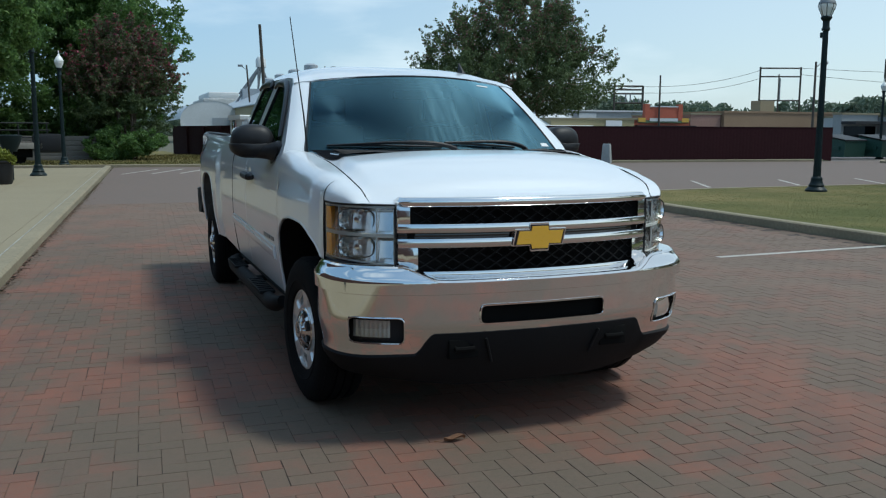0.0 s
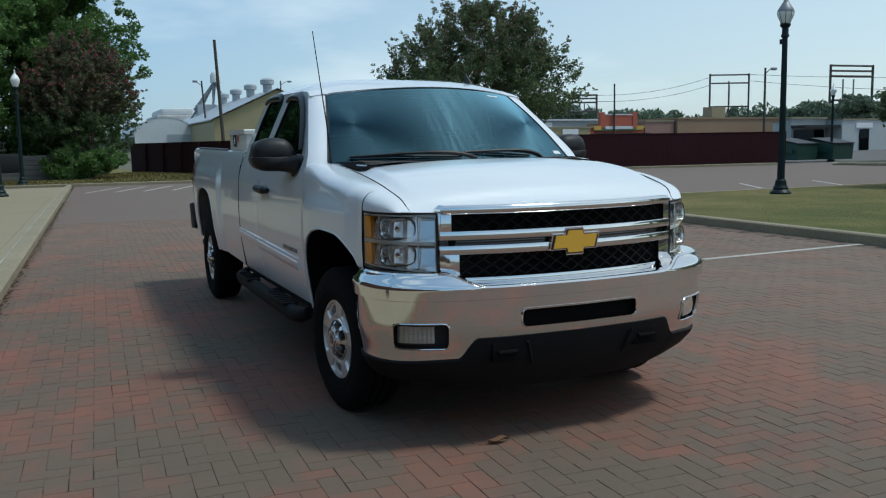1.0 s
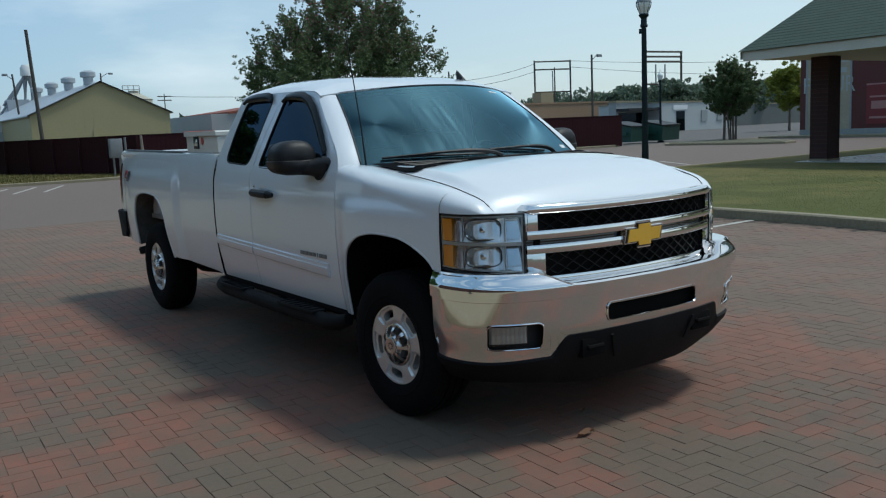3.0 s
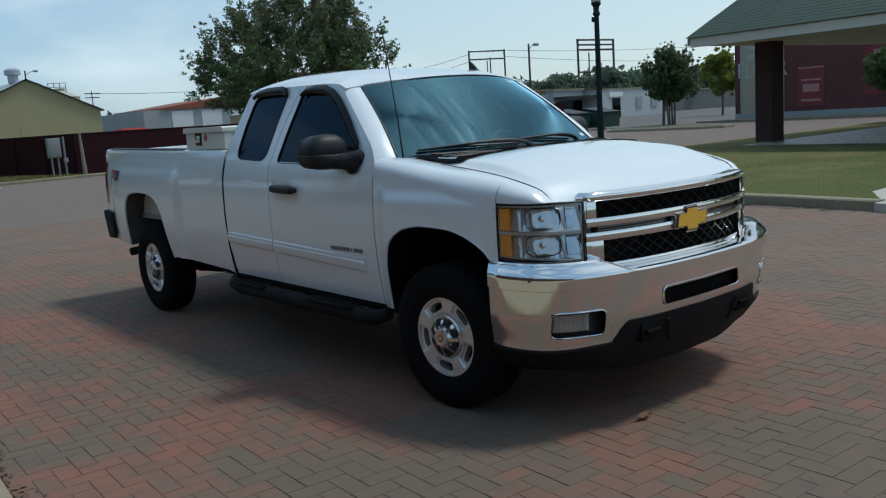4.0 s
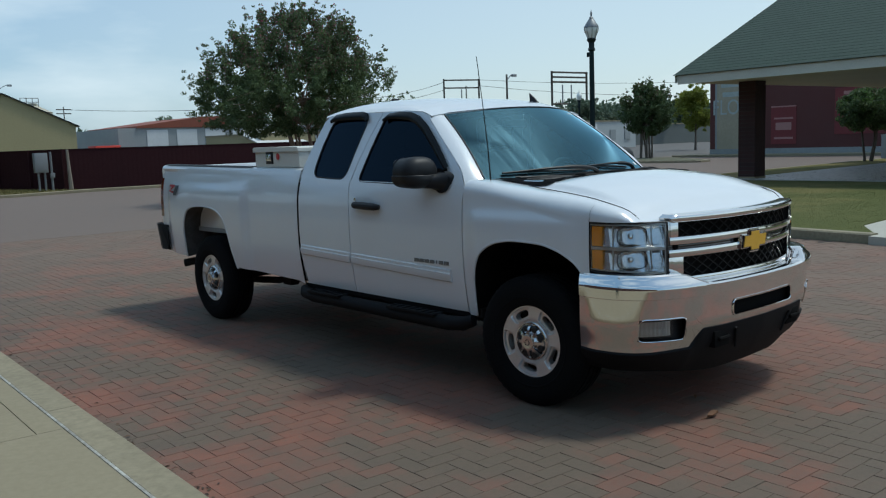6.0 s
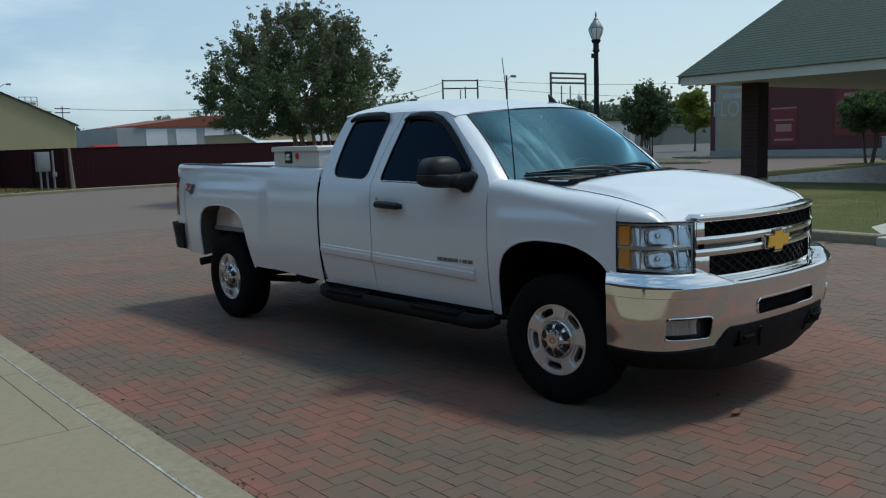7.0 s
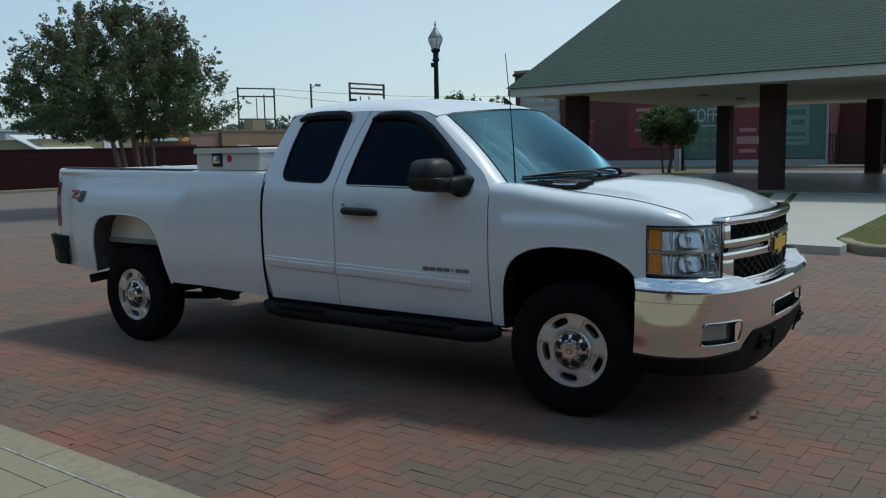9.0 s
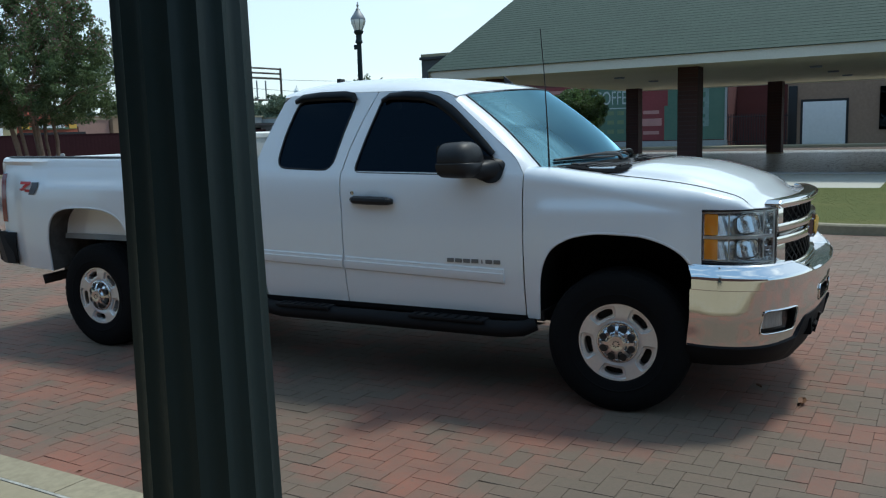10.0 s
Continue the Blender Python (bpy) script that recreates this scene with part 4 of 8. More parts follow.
# ---- trees ----
def crown_mesh(name, clumps, count, size, seed, mat, parent, label):
    rng = np.random.default_rng(seed)
    co = []
    weights = np.array([c[1] ** 2 for c in clumps])
    pick = rng.choice(len(clumps), count, p=weights / weights.sum())
    cs, rs = np.array([c[0] for c in clumps])[pick], np.array([c[1] for c in clumps])[pick]
    d = rng.normal(size=(count, 3))
    d /= np.linalg.norm(d, axis=1)[:, None]
    p = cs + d * (rs * rng.uniform(0.10, 1.0, count) ** 0.45)[:, None] * np.array((1, 1, 0.8))
    a = rng.normal(size=(count, 3))
    a /= np.linalg.norm(a, axis=1)[:, None]
    b = np.cross(a, rng.normal(size=(count, 3)))
    b /= np.linalg.norm(b, axis=1)[:, None]
    n = np.cross(a, b) * 0.25
    s = (size * rng.uniform(0.55, 1.4, count))[:, None]
    quad = np.stack([p - a * s, p + (b * 0.5 + n) * s, p + a * s, p + (-b * 0.5 + n) * s], 1).reshape(-1, 3)
    i = np.arange(count) * 4
    faces = np.concatenate([np.stack([i, i + 1, i + 2], 1), np.stack([i, i + 2, i + 3], 1)])
    me = bpy.data.meshes.new(name)
    me.from_pydata(quad.tolist(), [], faces.tolist())
    me.materials.append(mat)
    ob = new(name, me)
    ob.parent = parent
    return tagged(ob, label)


def lumps(rng, n, centre, radii, r0, r1, hollow=0.0):
    """Centres and sizes of foliage lumps inside an egg-shaped crown."""
    out = []
    while len(out) < n:
        d = rng.normal(size=3)
        d /= np.linalg.norm(d)
        k = rng.uniform(hollow, 1.0) ** 0.5
        q = d * k * np.array(radii)
        if q[2] < -radii[2] * 0.85:
            continue
        out.append(((centre[0] + q[0], centre[1] + q[1], centre[2] + q[2]), rng.uniform(r0, r1)))
    return out


def sprays(rng, n, shape, centre, lean=(0.0, 0.0)):
    """Leafy twigs that reach out of a crown whose half-width at each height is given by shape."""
    zs, ws = [p[0] for p in shape], [p[1] for p in shape]
    out = []
    while len(out) < n * 4:
        z = rng.uniform(zs[0], zs[-1])
        if rng.random() > (curve_at(z, zs, ws) / max(ws)) ** 0.8:
            continue
        w, a, k = curve_at(z, zs, ws), rng.uniform(0, 2 * math.pi), rng.uniform(0.08, 1.0) ** 0.42
        rise = (z - zs[0]) / (zs[-1] - zs[0])
        p = np.array((centre[0] + w * k * math.cos(a) + lean[0] * rise, centre[1] + w * k * math.sin(a) + lean[1] * rise, z))
        d = np.array((math.cos(a) * (1.1 - rise), math.sin(a) * (1.1 - rise), 0.15 + 0.9 * rise)) + rng.normal(size=3) * 0.28
        d /= np.linalg.norm(d)
        length = rng.uniform(0.35, 0.85) * (1.15 if k > 0.8 else 0.8)
        for j, r in enumerate((0.17, 0.145, 0.11, 0.065)):
            q = p + d * length * (j / 3 - 0.55) + rng.normal(size=3) * 0.03
            out.append(((q[0], q[1], q[2]), r * rng.uniform(0.8, 1.25)))
    return out


def tree(name, label, loc, stems, trunk_r, crown, seed, leaves, leaf_size, mats, bark, group="", airy=1.0, shape=None, twigs=0):
    """Stems fork into limbs that reach into the lumps of the crown."""
    rng = np.random.default_rng(seed)
    t = thing(name, label, "tree", loc, group=group)
    centre, radii, nl, r0, r1 = crown
    cl = lumps(rng, nl, centre, radii, r0, r1) + lumps(rng, int(nl * airy), centre, [q * (1.08 + 0.08 * airy) for q in radii], r0 * 0.35, r1 * 0.42, 0.80)
    if shape:
        cl = lumps(rng, nl, centre, radii, r0, r1) + sprays(rng, twigs, shape, centre)
    for k in range(stems):
        bm = bmesh.new()
        a = 2 * math.pi * k / stems + rng.uniform(-0.4, 0.4)
        spread = 0.10 * stems if stems > 1 else 0.0
        foot = np.array((spread * 0.45 * math.cos(a), spread * 0.45 * math.sin(a), -0.06))
        top = np.array((centre[0] + radii[0] * 0.30 * math.cos(a) * (stems > 1), centre[1] + radii[1] * 0.30 * math.sin(a) * (stems > 1), centre[2] - radii[2] * 0.25))
        mid = (foot + top) / 2 + rng.normal(size=3) * 0.08 * (1, 1, 0)
        r = trunk_r * rng.uniform(0.75, 1.1)
        tube(bm, [foot, lerp(foot, mid, 0.5), mid, lerp(mid, top, 0.5), top], [r * 1.25, r, r * 0.9, r * 0.75, r * 0.55], 8)
        mine = [c for j, c in enumerate(cl) if j % stems == k][:10]
        stem = part("trunk" if stems == 1 else "stem", bm, bark, t, "branching bare stem", 60)
        for (c, cr) in mine:
            bm = bmesh.new()
            c = np.array(c)
            st = lerp(mid, top, rng.uniform(0.2, 1.0))
            bend = (st + c) / 2 + np.array((0, 0, 0.15)) + rng.normal(size=3) * 0.12
            tube(bm, [st, bend, c], [r * 0.42, r * 0.28, r * 0.10], 5)
            part("limb", bm, bark, stem, "", 60)
    for (m, share, size_k, lab, keep) in mats:
        sub = [c for c in cl if keep(c)] or cl
        crown_mesh("crown" if share >= 0.3 else "blossom", sub, int(leaves * share), leaf_size * size_k, seed + 7 + int(share * 100), m, t, lab)
    return t


tree("crape_myrtle", "many-stemmed crape myrtle with dusky leaves and pink blossoms", (9.8, 18.7, 0.0), 8, 0.055, ((-0.40, 0.15, 3.45), (2.0, 2.0, 1.2), 34, 0.22, 0.42), 11, 118000, 0.040,
     ((LEAF_MYRTLE, 0.74, 1.0, "dusky green leaves", lambda c: True), (LEAF_RUST, 0.09, 0.85, "rust-brown seed heads", lambda c: c[0][2] > 3.6), (PINK, 0.006, 0.9, "pink blossoms", lambda c: c[0][2] > 4.6)), BARK_PALE, shape=((2.0, 1.6), (2.3, 2.7), (2.7, 3.1), (3.2, 3.2), (3.7, 2.95), (4.2, 2.6), (4.8, 2.1), (5.2, 1.6), (5.55, 0.9)), twigs=560)
tree("crape_myrtle", "upright crape myrtle with clustered bare stems on a traffic island", (40.5, 28.5, 0.05), 8, 0.055, ((0.1, 0, 3.2), (1.0, 1.0, 0.9), 26, 0.25, 0.45), 12, 34000, 0.065,
     ((LEAF_MYRTLE, 0.9, 1.0, "dark green leaves", lambda c: True), (LEAF_RUST, 0.03, 0.9, "brown seed heads", lambda c: c[0][2] > 3.4)), BARK, shape=((1.5, 0.5), (2.0, 1.3), (2.7, 1.7), (3.4, 1.75), (4.1, 1.35), (4.7, 0.6)), twigs=240)
tree("young_tree", "young yellow-green street tree", (65.2, 40.6, 0.0), 1, 0.10, ((0, 0, 3.8), (1.7, 1.7, 2.1), 40, 0.35, 0.7), 13, 12000, 0.11, ((LEAF_YELLOW, 1.0, 1.0, "yellow-green leaves", lambda c: True),), BARK)
tree("clipped_tree", "small round clipped tree beside the pavilion", (33.0, 12.0, 0.1), 3, 0.06, ((0, 0, 2.15), (1.18, 1.18, 0.80), 60, 0.24, 0.45), 14, 20000, 0.060, ((LEAF_MYRTLE, 0.8, 1.0, "dark green leaves", lambda c: True), (LEAF_OAK, 0.3, 0.8, "green leaves", lambda c: True)), BARK)
# the wood at the end of the pavement
for x, y, h, r, seed in ((-8.0, 43.0, 12.5, 4.6, 21), (-3.6, 48.0, 13.5, 4.6, 22), (-12.5, 38.0, 12.0, 4.6, 23), (-0.9, 50.0, 11.0, 3.3, 24), (-13.0, 50.0, 15.0, 6.0, 25), (-20.0, 44.0, 13.0, 5.5, 26)):
    tree("shade_tree", "tall leafy green shade tree beside the street", (x, y, 0.05), 1, 0.20, ((0, 0, h * 0.58), (r, r, h * 0.44), 100, 0.5, 1.10), seed, 42000, 0.115,
         ((LEAF_OAK, 1.0, 1.0, "green leaves", lambda c: True),), BARK, "trees at the end of the street")
tree("shade_tree", "tall leafy green shade tree beside the street", (-5.6, 21.8, 0.1), 1, 0.14, ((0.1, 0, 5.0), (1.9, 1.9, 2.6), 110, 0.35, 0.70), 27, 90000, 0.070,
     ((LEAF_OAK, 1.0, 1.0, "green leaves", lambda c: True),), BARK, "trees at the end of the street")
tree("crape_myrtle", "large crape myrtle with brown seed heads and red blossoms", (-0.9, 42.0, 0.05), 6, 0.08, ((0, 0, 4.0), (1.9, 1.7, 2.0), 60, 0.3, 0.6), 31, 80000, 0.062,
     ((LEAF_MYRTLE, 0.60, 1.0, "dusky green leaves", lambda c: True), (LEAF_RUST, 0.34, 0.9, "brown seed heads", lambda c: c[0][2] > 3.2), (PINK, 0.030, 1.0, "red blossoms", lambda c: c[0][2] > 4.0 and c[1] < 0.13)), BARK, shape=((1.2, 1.6), (2.2, 2.5), (3.4, 2.9), (4.6, 2.8), (5.6, 2.3), (6.4, 1.6), (7.0, 0.8)), twigs=420)
tree("shrub", "low leafy shrub below the trees", (-0.9, 40.2, 0.05), 3, 0.04, ((0, 0, 0.75), (1.7, 1.2, 0.8), 34, 0.3, 0.5), 32, 11000, 0.085, ((LEAF_OAK, 1.0, 1.0, "bright green leaves", lambda c: True),), BARK)

# dark undergrowth that closes the wood
for x, y, w, h, seed in ((-15.0, 47.0, 3.6, 2.4, 81), (-9.0, 46.5, 3.6, 2.2, 82), (-3.6, 45.5, 3.0, 2.0, 83)):
    tree("shrub", "dense dark undergrowth below the shade trees", (x, y, 0.05), 3, 0.05, ((0, 0, h * 0.75), (w, 1.6, h * 0.75), 80, 0.4, 0.8), seed, 20000, 0.12, ((LEAF_OAK, 1.0, 1.0, "deep green leaves", lambda c: True),), BARK, "trees at the end of the street")

# weathered flat wagon and block wall under the trees
wagon = thing("flat_wagon", "old flat wagon with a weathered timber deck and black railing", "wagon", (-8.0, 35.6, 0.0), 4)
part("deck_beam", boxed(-5, 3.6, -0.1, 0.15, 0.72, 0.98, bevel=0.02), material("weathered timber", (0.30, 0.28, 0.24), 0.9, fine=14), wagon)
part("deck", boxed(-5, 3.7, 0.15, 2.6, 0.86, 1.0), POLE_WOOD, wagon)
part("underframe", boxed(-4.5, 3.2, 0.2, 2.4, 0.35, 0.86), DARK, wagon)
for z in (1.2, 1.5, 1.8):
    part("rail", tube(bmesh.new(), [(-5, 0.3, z), (3.9, 0.3, z)], 0.03, 5), BLACK_PLASTIC, wagon)
for k in range(9):
    part("rail_post", tube(bmesh.new(), [(-5 + 1.1 * k, 0.3, 0.98), (-5 + 1.1 * k, 0.3, 1.82)], 0.03, 5), BLACK_PLASTIC, wagon)
for x in (-3.8, -2.4, 1.2, 2.6):
    part("wheel", lathe(bmesh.new(), [(0.36, -0.05), (0.36, 0.08), (0.10, 0.10), (0, 0.10)], 18, "y", (x, 0.25, 0.36)), DARK, wagon)
part("end_trough", boxed(3.2, 4.4, -0.1, 1.2, 0.55, 1.35, bevel=0.15), BLACK_PLASTIC, wagon)
blocks = thing("block_wall", "low wall of weathered grey timber courses", "wall", (-3.4, 40.6, 0.0))
for k in range(5):
    part("course", boxed(-2.6, 2.6, 0.05 * k, 0.35 + 0.05 * k, 0.05 + 0.24 * k, 0.28 + 0.24 * k, bevel=0.015), material("grey sleeper", (0.16, 0.15, 0.135), 0.9, fine=12) if k == 0 else bpy.data.materials["grey sleeper"], blocks)
pot = thing("flower_planter", "black planter with trailing yellow-green plants on the pavement", "planter", (-4.42, 19.9, 0.116))
part("pot", lathe(bmesh.new(), [(0.0, 0), (0.24, 0.0), (0.27, 0.06), (0.30, 0.52), (0.34, 0.56), (0.34, 0.60), (0.28, 0.60), (0.0, 0.55)], 20), BLACK_PLASTIC, pot)
crown_mesh("plants", [((0.0, 0, 0.72), 0.26), ((0.22, -0.1, 0.62), 0.18), ((-0.2, 0.1, 0.64), 0.18)], 1200, 0.05, 77, LEAF_YELLOW, pot, "yellow-green leaves")
bin_post = thing("litter_bin", "black pole-mounted litter bin on the pavement", "litter bin", (-4.35, 21.8, 0.116))
part("post", tube(bmesh.new(), [(0, 0, 0), (0, 0, 0.9)], 0.06, 10), POST_PAINT, bin_post)
part("tub", lathe(bmesh.new(), [(0.0, 0.78), (0.16, 0.78), (0.30, 1.10), (0.32, 1.22), (0.26, 1.24), (0.0, 1.20)], 20), POST_PAINT, bin_post)


# ---- sheds and stores beyond the fence ----
def gabled(name, label, loc, rz, w, d, eave, ridge, wall, roofm, doors=True):
    b = thing(name, label, "building", loc, rz)
    bm = bmesh.new()
    lp = [(-w / 2, -0.05), (w / 2, -0.05), (w / 2, eave), (0, ridge), (-w / 2, eave)]
    for y in (0, d):
        fill(bm, [lp], lambda x, z: (x, y, z))
    for x in (-w / 2, w / 2):
        fill(bm, [[(0, -0.05), (d, -0.05), (d, eave), (0, eave)]], lambda u, z: (x, u, z))
    part("wall", bm, wall, b)
    for sgn in (1, -1):
        bm = bmesh.new()
        e = w / 2 + 0.35
        ez = eave - 0.35 * (ridge - eave) / (w / 2)
        grid(bm, [[(sgn * e, y, ez), (sgn * e, y, ez + 0.14), (0, y, ridge + 0.14), (0, y, ridge)] for y in (-0.3, d + 0.3)], close=True)
        part("roof_slope", bm, roofm, b)
    n = int(w / 1.0)
    for k in range(n):
        x = -w / 2 + w * (k + 0.5) / n
        top = eave + (ridge - eave) * (1 - abs(x) / (w / 2))
        part("cladding_rib", boxed(x - 0.03, x + 0.03, -0.008, 0.0, 0, top - 0.1), wall, b)
    return b


shed = gabled("metal_shed", "tan metal shed with a pale ridged roof and roof vents", (22.5, 99.0, 0), 0, 15.2, 45, 4.8, 8.3, TAN_SIDING, GALV)
for k in range(4):
    z = 8.45
    bm = bmesh.new()
    lathe(bm, [(0.55, z - 0.3), (0.55, z + 0.55), (0.85, z + 0.65), (0.85, z + 1.15), (0.5, z + 1.35), (0.0, z + 1.35)], 16, "z", (-0.5, 3 + 10 * k, 0))
    part("roof_vent", bm, GALV, shed)
part("door_panel", boxed(-1.2, 2.8, -0.08, -0.02, 1.2, 3.0), TAN_SIDING, shed)
stores = thing("long_store", "long low grey and white metal store with a rust-red roof", "building", (43.0, 120.0, 0))
part("wall", boxed(0.0, 45, 0, 20, -0.05, 5.0), GREY_METAL, stores)
bm = bmesh.new()
gable = [(2.7, 5.0), (2.7, 5.28), (8.0, 5.95), (13.0, 6.6), (17.0, 6.6), (17.2, 5.0)]
for y in (-0.25, 20.0):
    fill(bm, [gable], lambda x, z: (x, y, z))
grid(bm, [[(x, y, z) for x, z in gable] for y in (-0.25, 20.0)], close=True)
part("roof", bm, RED_ROOF, stores, "rust-red pitched roof")
part("low_roof", boxed(17.0, 45.0, -0.2, 20.0, 5.0, 5.25), WHITE_METAL, stores)
for k in range(6):
    part("door_panel", boxed(4.2 + 4.6 * k, 7.4 + 4.6 * k, -0.08, 0.0, 0, 4.7), WHITE_METAL, stores)
part("red_vehicle_bed", boxed(-4.4, -0.9, -3, 0, 0.6, 2.6, bevel=0.1), RED_PAINT, stores)
dome = thing("arched_store", "white arched metal store", "building", (11.6, 118.0, 0))
bm = bmesh.new()
arch = [(4.0 * math.cos(a), 3.2 + 2.5 * math.sin(a)) for a in np.linspace(0, math.pi, 20)]
grid(bm, [[(x, y, z) for x, z in arch] for y in (0, 30)])
part("arched_roof", bm, GALV, dome)
part("end_wall", fill(bmesh.new(), [[(-4.0, 0), (4.0, 0)] + arch], lambda x, z: (x, 0.05, z)), WHITE_METAL, dome)
part("door_leaf", boxed(0.2, 3.8, -0.05, 0.05, 0, 3.4), GALV, dome)
pile = thing("white_silo_hall", "tall white mottled storage hall", "building", (19.0, 160.0, 0))
part("wall", boxed(-4.0, 3.6, 0, 20, 0, 7.6, bevel=0.3), material("mottled white metal", (0.62, 0.62, 0.60), 0.7, second=(0.36, 0.37, 0.37), coarse=0.5, fine=2.5, amount=0.8), pile)
part("roof", boxed(-3.0, 2.6, 1, 19, 7.6, 8.8, bevel=0.4), WHITE_METAL, pile)
leg = thing("grain_elevator", "grey grain elevator leg with sloping chutes", "grain elevator", (20.6, 135.0, 0))
part("bin_tower", boxed(-2.2, 0.6, -1, 2, 0, 8.2), GALV, leg)
part("head", lathe(bmesh.new(), [(0.8, 11.6), (0.8, 12.7), (0.5, 13.2), (0, 13.2)], 12, "z", (0.8, 0, 0)), WHITE_METAL, leg)
for x1, z1 in ((-4.2, 4.4), (-2.6, 7.4), (-1.2, 8.2), (0.3, 7.8), (2.2, 6.5), (3.2, 6.0)):
    part("chute", tube(bmesh.new(), [(0.8, 0, 12.0), (x1, 0.4, z1)], 0.17, 6), STEEL_GREY, leg)
for x in (0.35, 1.25):
    part("tower_leg", tube(bmesh.new(), [(x, 0, 0), (x, 0, 12)], 0.14, 6), STEEL_GREY, leg)


def strip_shop(name, label, x0, x1, y, d, h, mat, roofline=0.4, extra=None):
    b = thing(name, label, "building", ((x0 + x1) / 2, y, 0))
    w = (x1 - x0) / 2
    part("wall", boxed(-w, w, 0, d, -0.05, h), mat, b)
    part("parapet", boxed(-w - 0.1, w + 0.1, -0.1, d, h, h + roofline), CONCRETE if mat is not BRICK_TAN else BRICK_TAN, b)
    return b, w


shop, w = strip_shop("cream_shop", "low cream shop with a pale gabled roof", 50, 62.2, 92.0, 15, 3.2, TAN_SIDING, 0.2)
thick(part("pale_roof", grid_of([[(-7.2, -1.2, 2.1), (0.2, -1.2, 2.1)], [(-7.2, 5.0, 3.95), (-1.6, 5.0, 3.95)]]), WHITE_METAL, shop, "white sloping metal roof"), 0.1)
part("sign", boxed(1.8, 4.2, -0.12, -0.05, 1.9, 3.1), STICKER, shop)
shop, w = strip_shop("red_shop", "orange-red shop front with a stepped gable sign", 62.5, 71.2, 92.5, 14, 3.2, SHOP_RED, 0.3)
part("stepped_gable", boxed(-2.6, 2.6, -0.3, 0.2, 3.5, 4.9), SHOP_RED, shop)
for x in (-3.4, 3.4):
    part("yellow_panel", boxed(x - 0.55, x + 0.55, -0.42, -0.36, 2.95, 3.5), SIGN_YELLOW, shop)
for z in (1.6, 2.0):
    part("white_band", boxed(-4.2, 4.2, -1.26, -1.2, z, z + 0.14), WHITE_METAL, shop)
part("gable_cap", boxed(-2.7, 2.7, -0.36, 0.2, 4.9, 5.05), WHITE_METAL, shop)
for sx in (-1, 1):
    part("gable_pier", boxed(sx * 2.6 - 0.35, sx * 2.6 + 0.35, -0.4, 0.2, 3.2, 5.3), SHOP_RED, shop)
part("white_sign", boxed(-2.2, 2.2, -0.45, -0.36, 3.05, 3.45), WHITE_METAL, shop)
part("yellow_band", boxed(-4.0, 4.0, -0.36, -0.3, 2.85, 3.25), MURAL_YELLOW, shop)
part("awning", boxed(-4.6, 4.6, -1.2, -0.3, 2.2, 2.5), BLACK_PLASTIC, shop)
shop, w = strip_shop("pink_brick_shop", "low faded pink brick shop", 71.4, 76.3, 92.5, 14, 4.0, material("faded pink brick", (0.32, 0.19, 0.15), 0.9, coarse=0.4, fine=5), 0.2)
shop, w = strip_shop("tan_brick_shop", "long low tan brick building", 76.5, 99.6, 92.0, 16, 4.3, BRICK_TAN, 0.25)
part("white_door", boxed(-9, -6.5, -0.1, 0, 0.5, 2.4), WHITE_METAL, shop)
part("rooftop_unit", boxed(-2, 0.5, 4, 6, 4.5, 6.2), CONCRETE, shop)
shop, w = strip_shop("awning_shop", "grey shop with a dark veranda", 70.6, 75.7, 66.0, 1.2, 3.5, GREY_METAL, 0.2)
part("veranda", boxed(-2.6, 2.6, -2.0, 0, 2.5, 2.8), BLACK_PLASTIC, shop)
part("shop_window", boxed(-2.2, 2.2, -0.08, 0, 0.5, 2.3), GLASS_SIDE, shop)
shop, w = strip_shop("metal_shop", "low pale grey metal shop with one door", 75.9, 88.4, 64.0, 10, 3.3, material("pale grey metal wall", (0.43, 0.45, 0.45), 0.6, second=(0.34, 0.36, 0.36), coarse=0.3, fine=6, amount=0.5), 0.15)
part("shop_door", boxed(-3.6, -2.2, -0.1, 0, 0, 2.3), GLASS_SIDE, shop)
part("sign", boxed(-4.2, -1.7, -0.1, 0, 2.45, 3.0), STICKER, shop)
for x in (0.9, 3.9):
    part("shop_window", boxed(x, x + 1.1, -0.1, 0, 1.0, 2.3), GREY_METAL, shop)
shop, w = strip_shop("grey_store", "long low grey-green metal store", 89.6, 128.0, 76.0, 6, 3.0, material("grey green metal wall", (0.115, 0.125, 0.120), 0.7, second=(0.09, 0.10, 0.095), coarse=0.3, fine=6, amount=0.5), 0.15)
bm = slab(bmesh.new(), [(34.9, 28.6), (35.2, 23.0), (35.9, 21.8), (37.0, 21.9), (41.8, 27.2), (41.9, 29.6), (37.0, 30.4)], -0.05, 0.10)
solid("island_kerb", bm, KERB, "concrete kerb round the planted island", "kerb")
bm = slab(bmesh.new(), [(35.1, 28.5), (35.4, 23.1), (36.0, 22.1), (36.9, 22.2), (41.6, 27.3), (41.7, 29.4), (37.1, 30.2)], 0.0, 0.115)
solid("island", bm, SOIL, "bare mulch island below the crape myrtle", "ground")

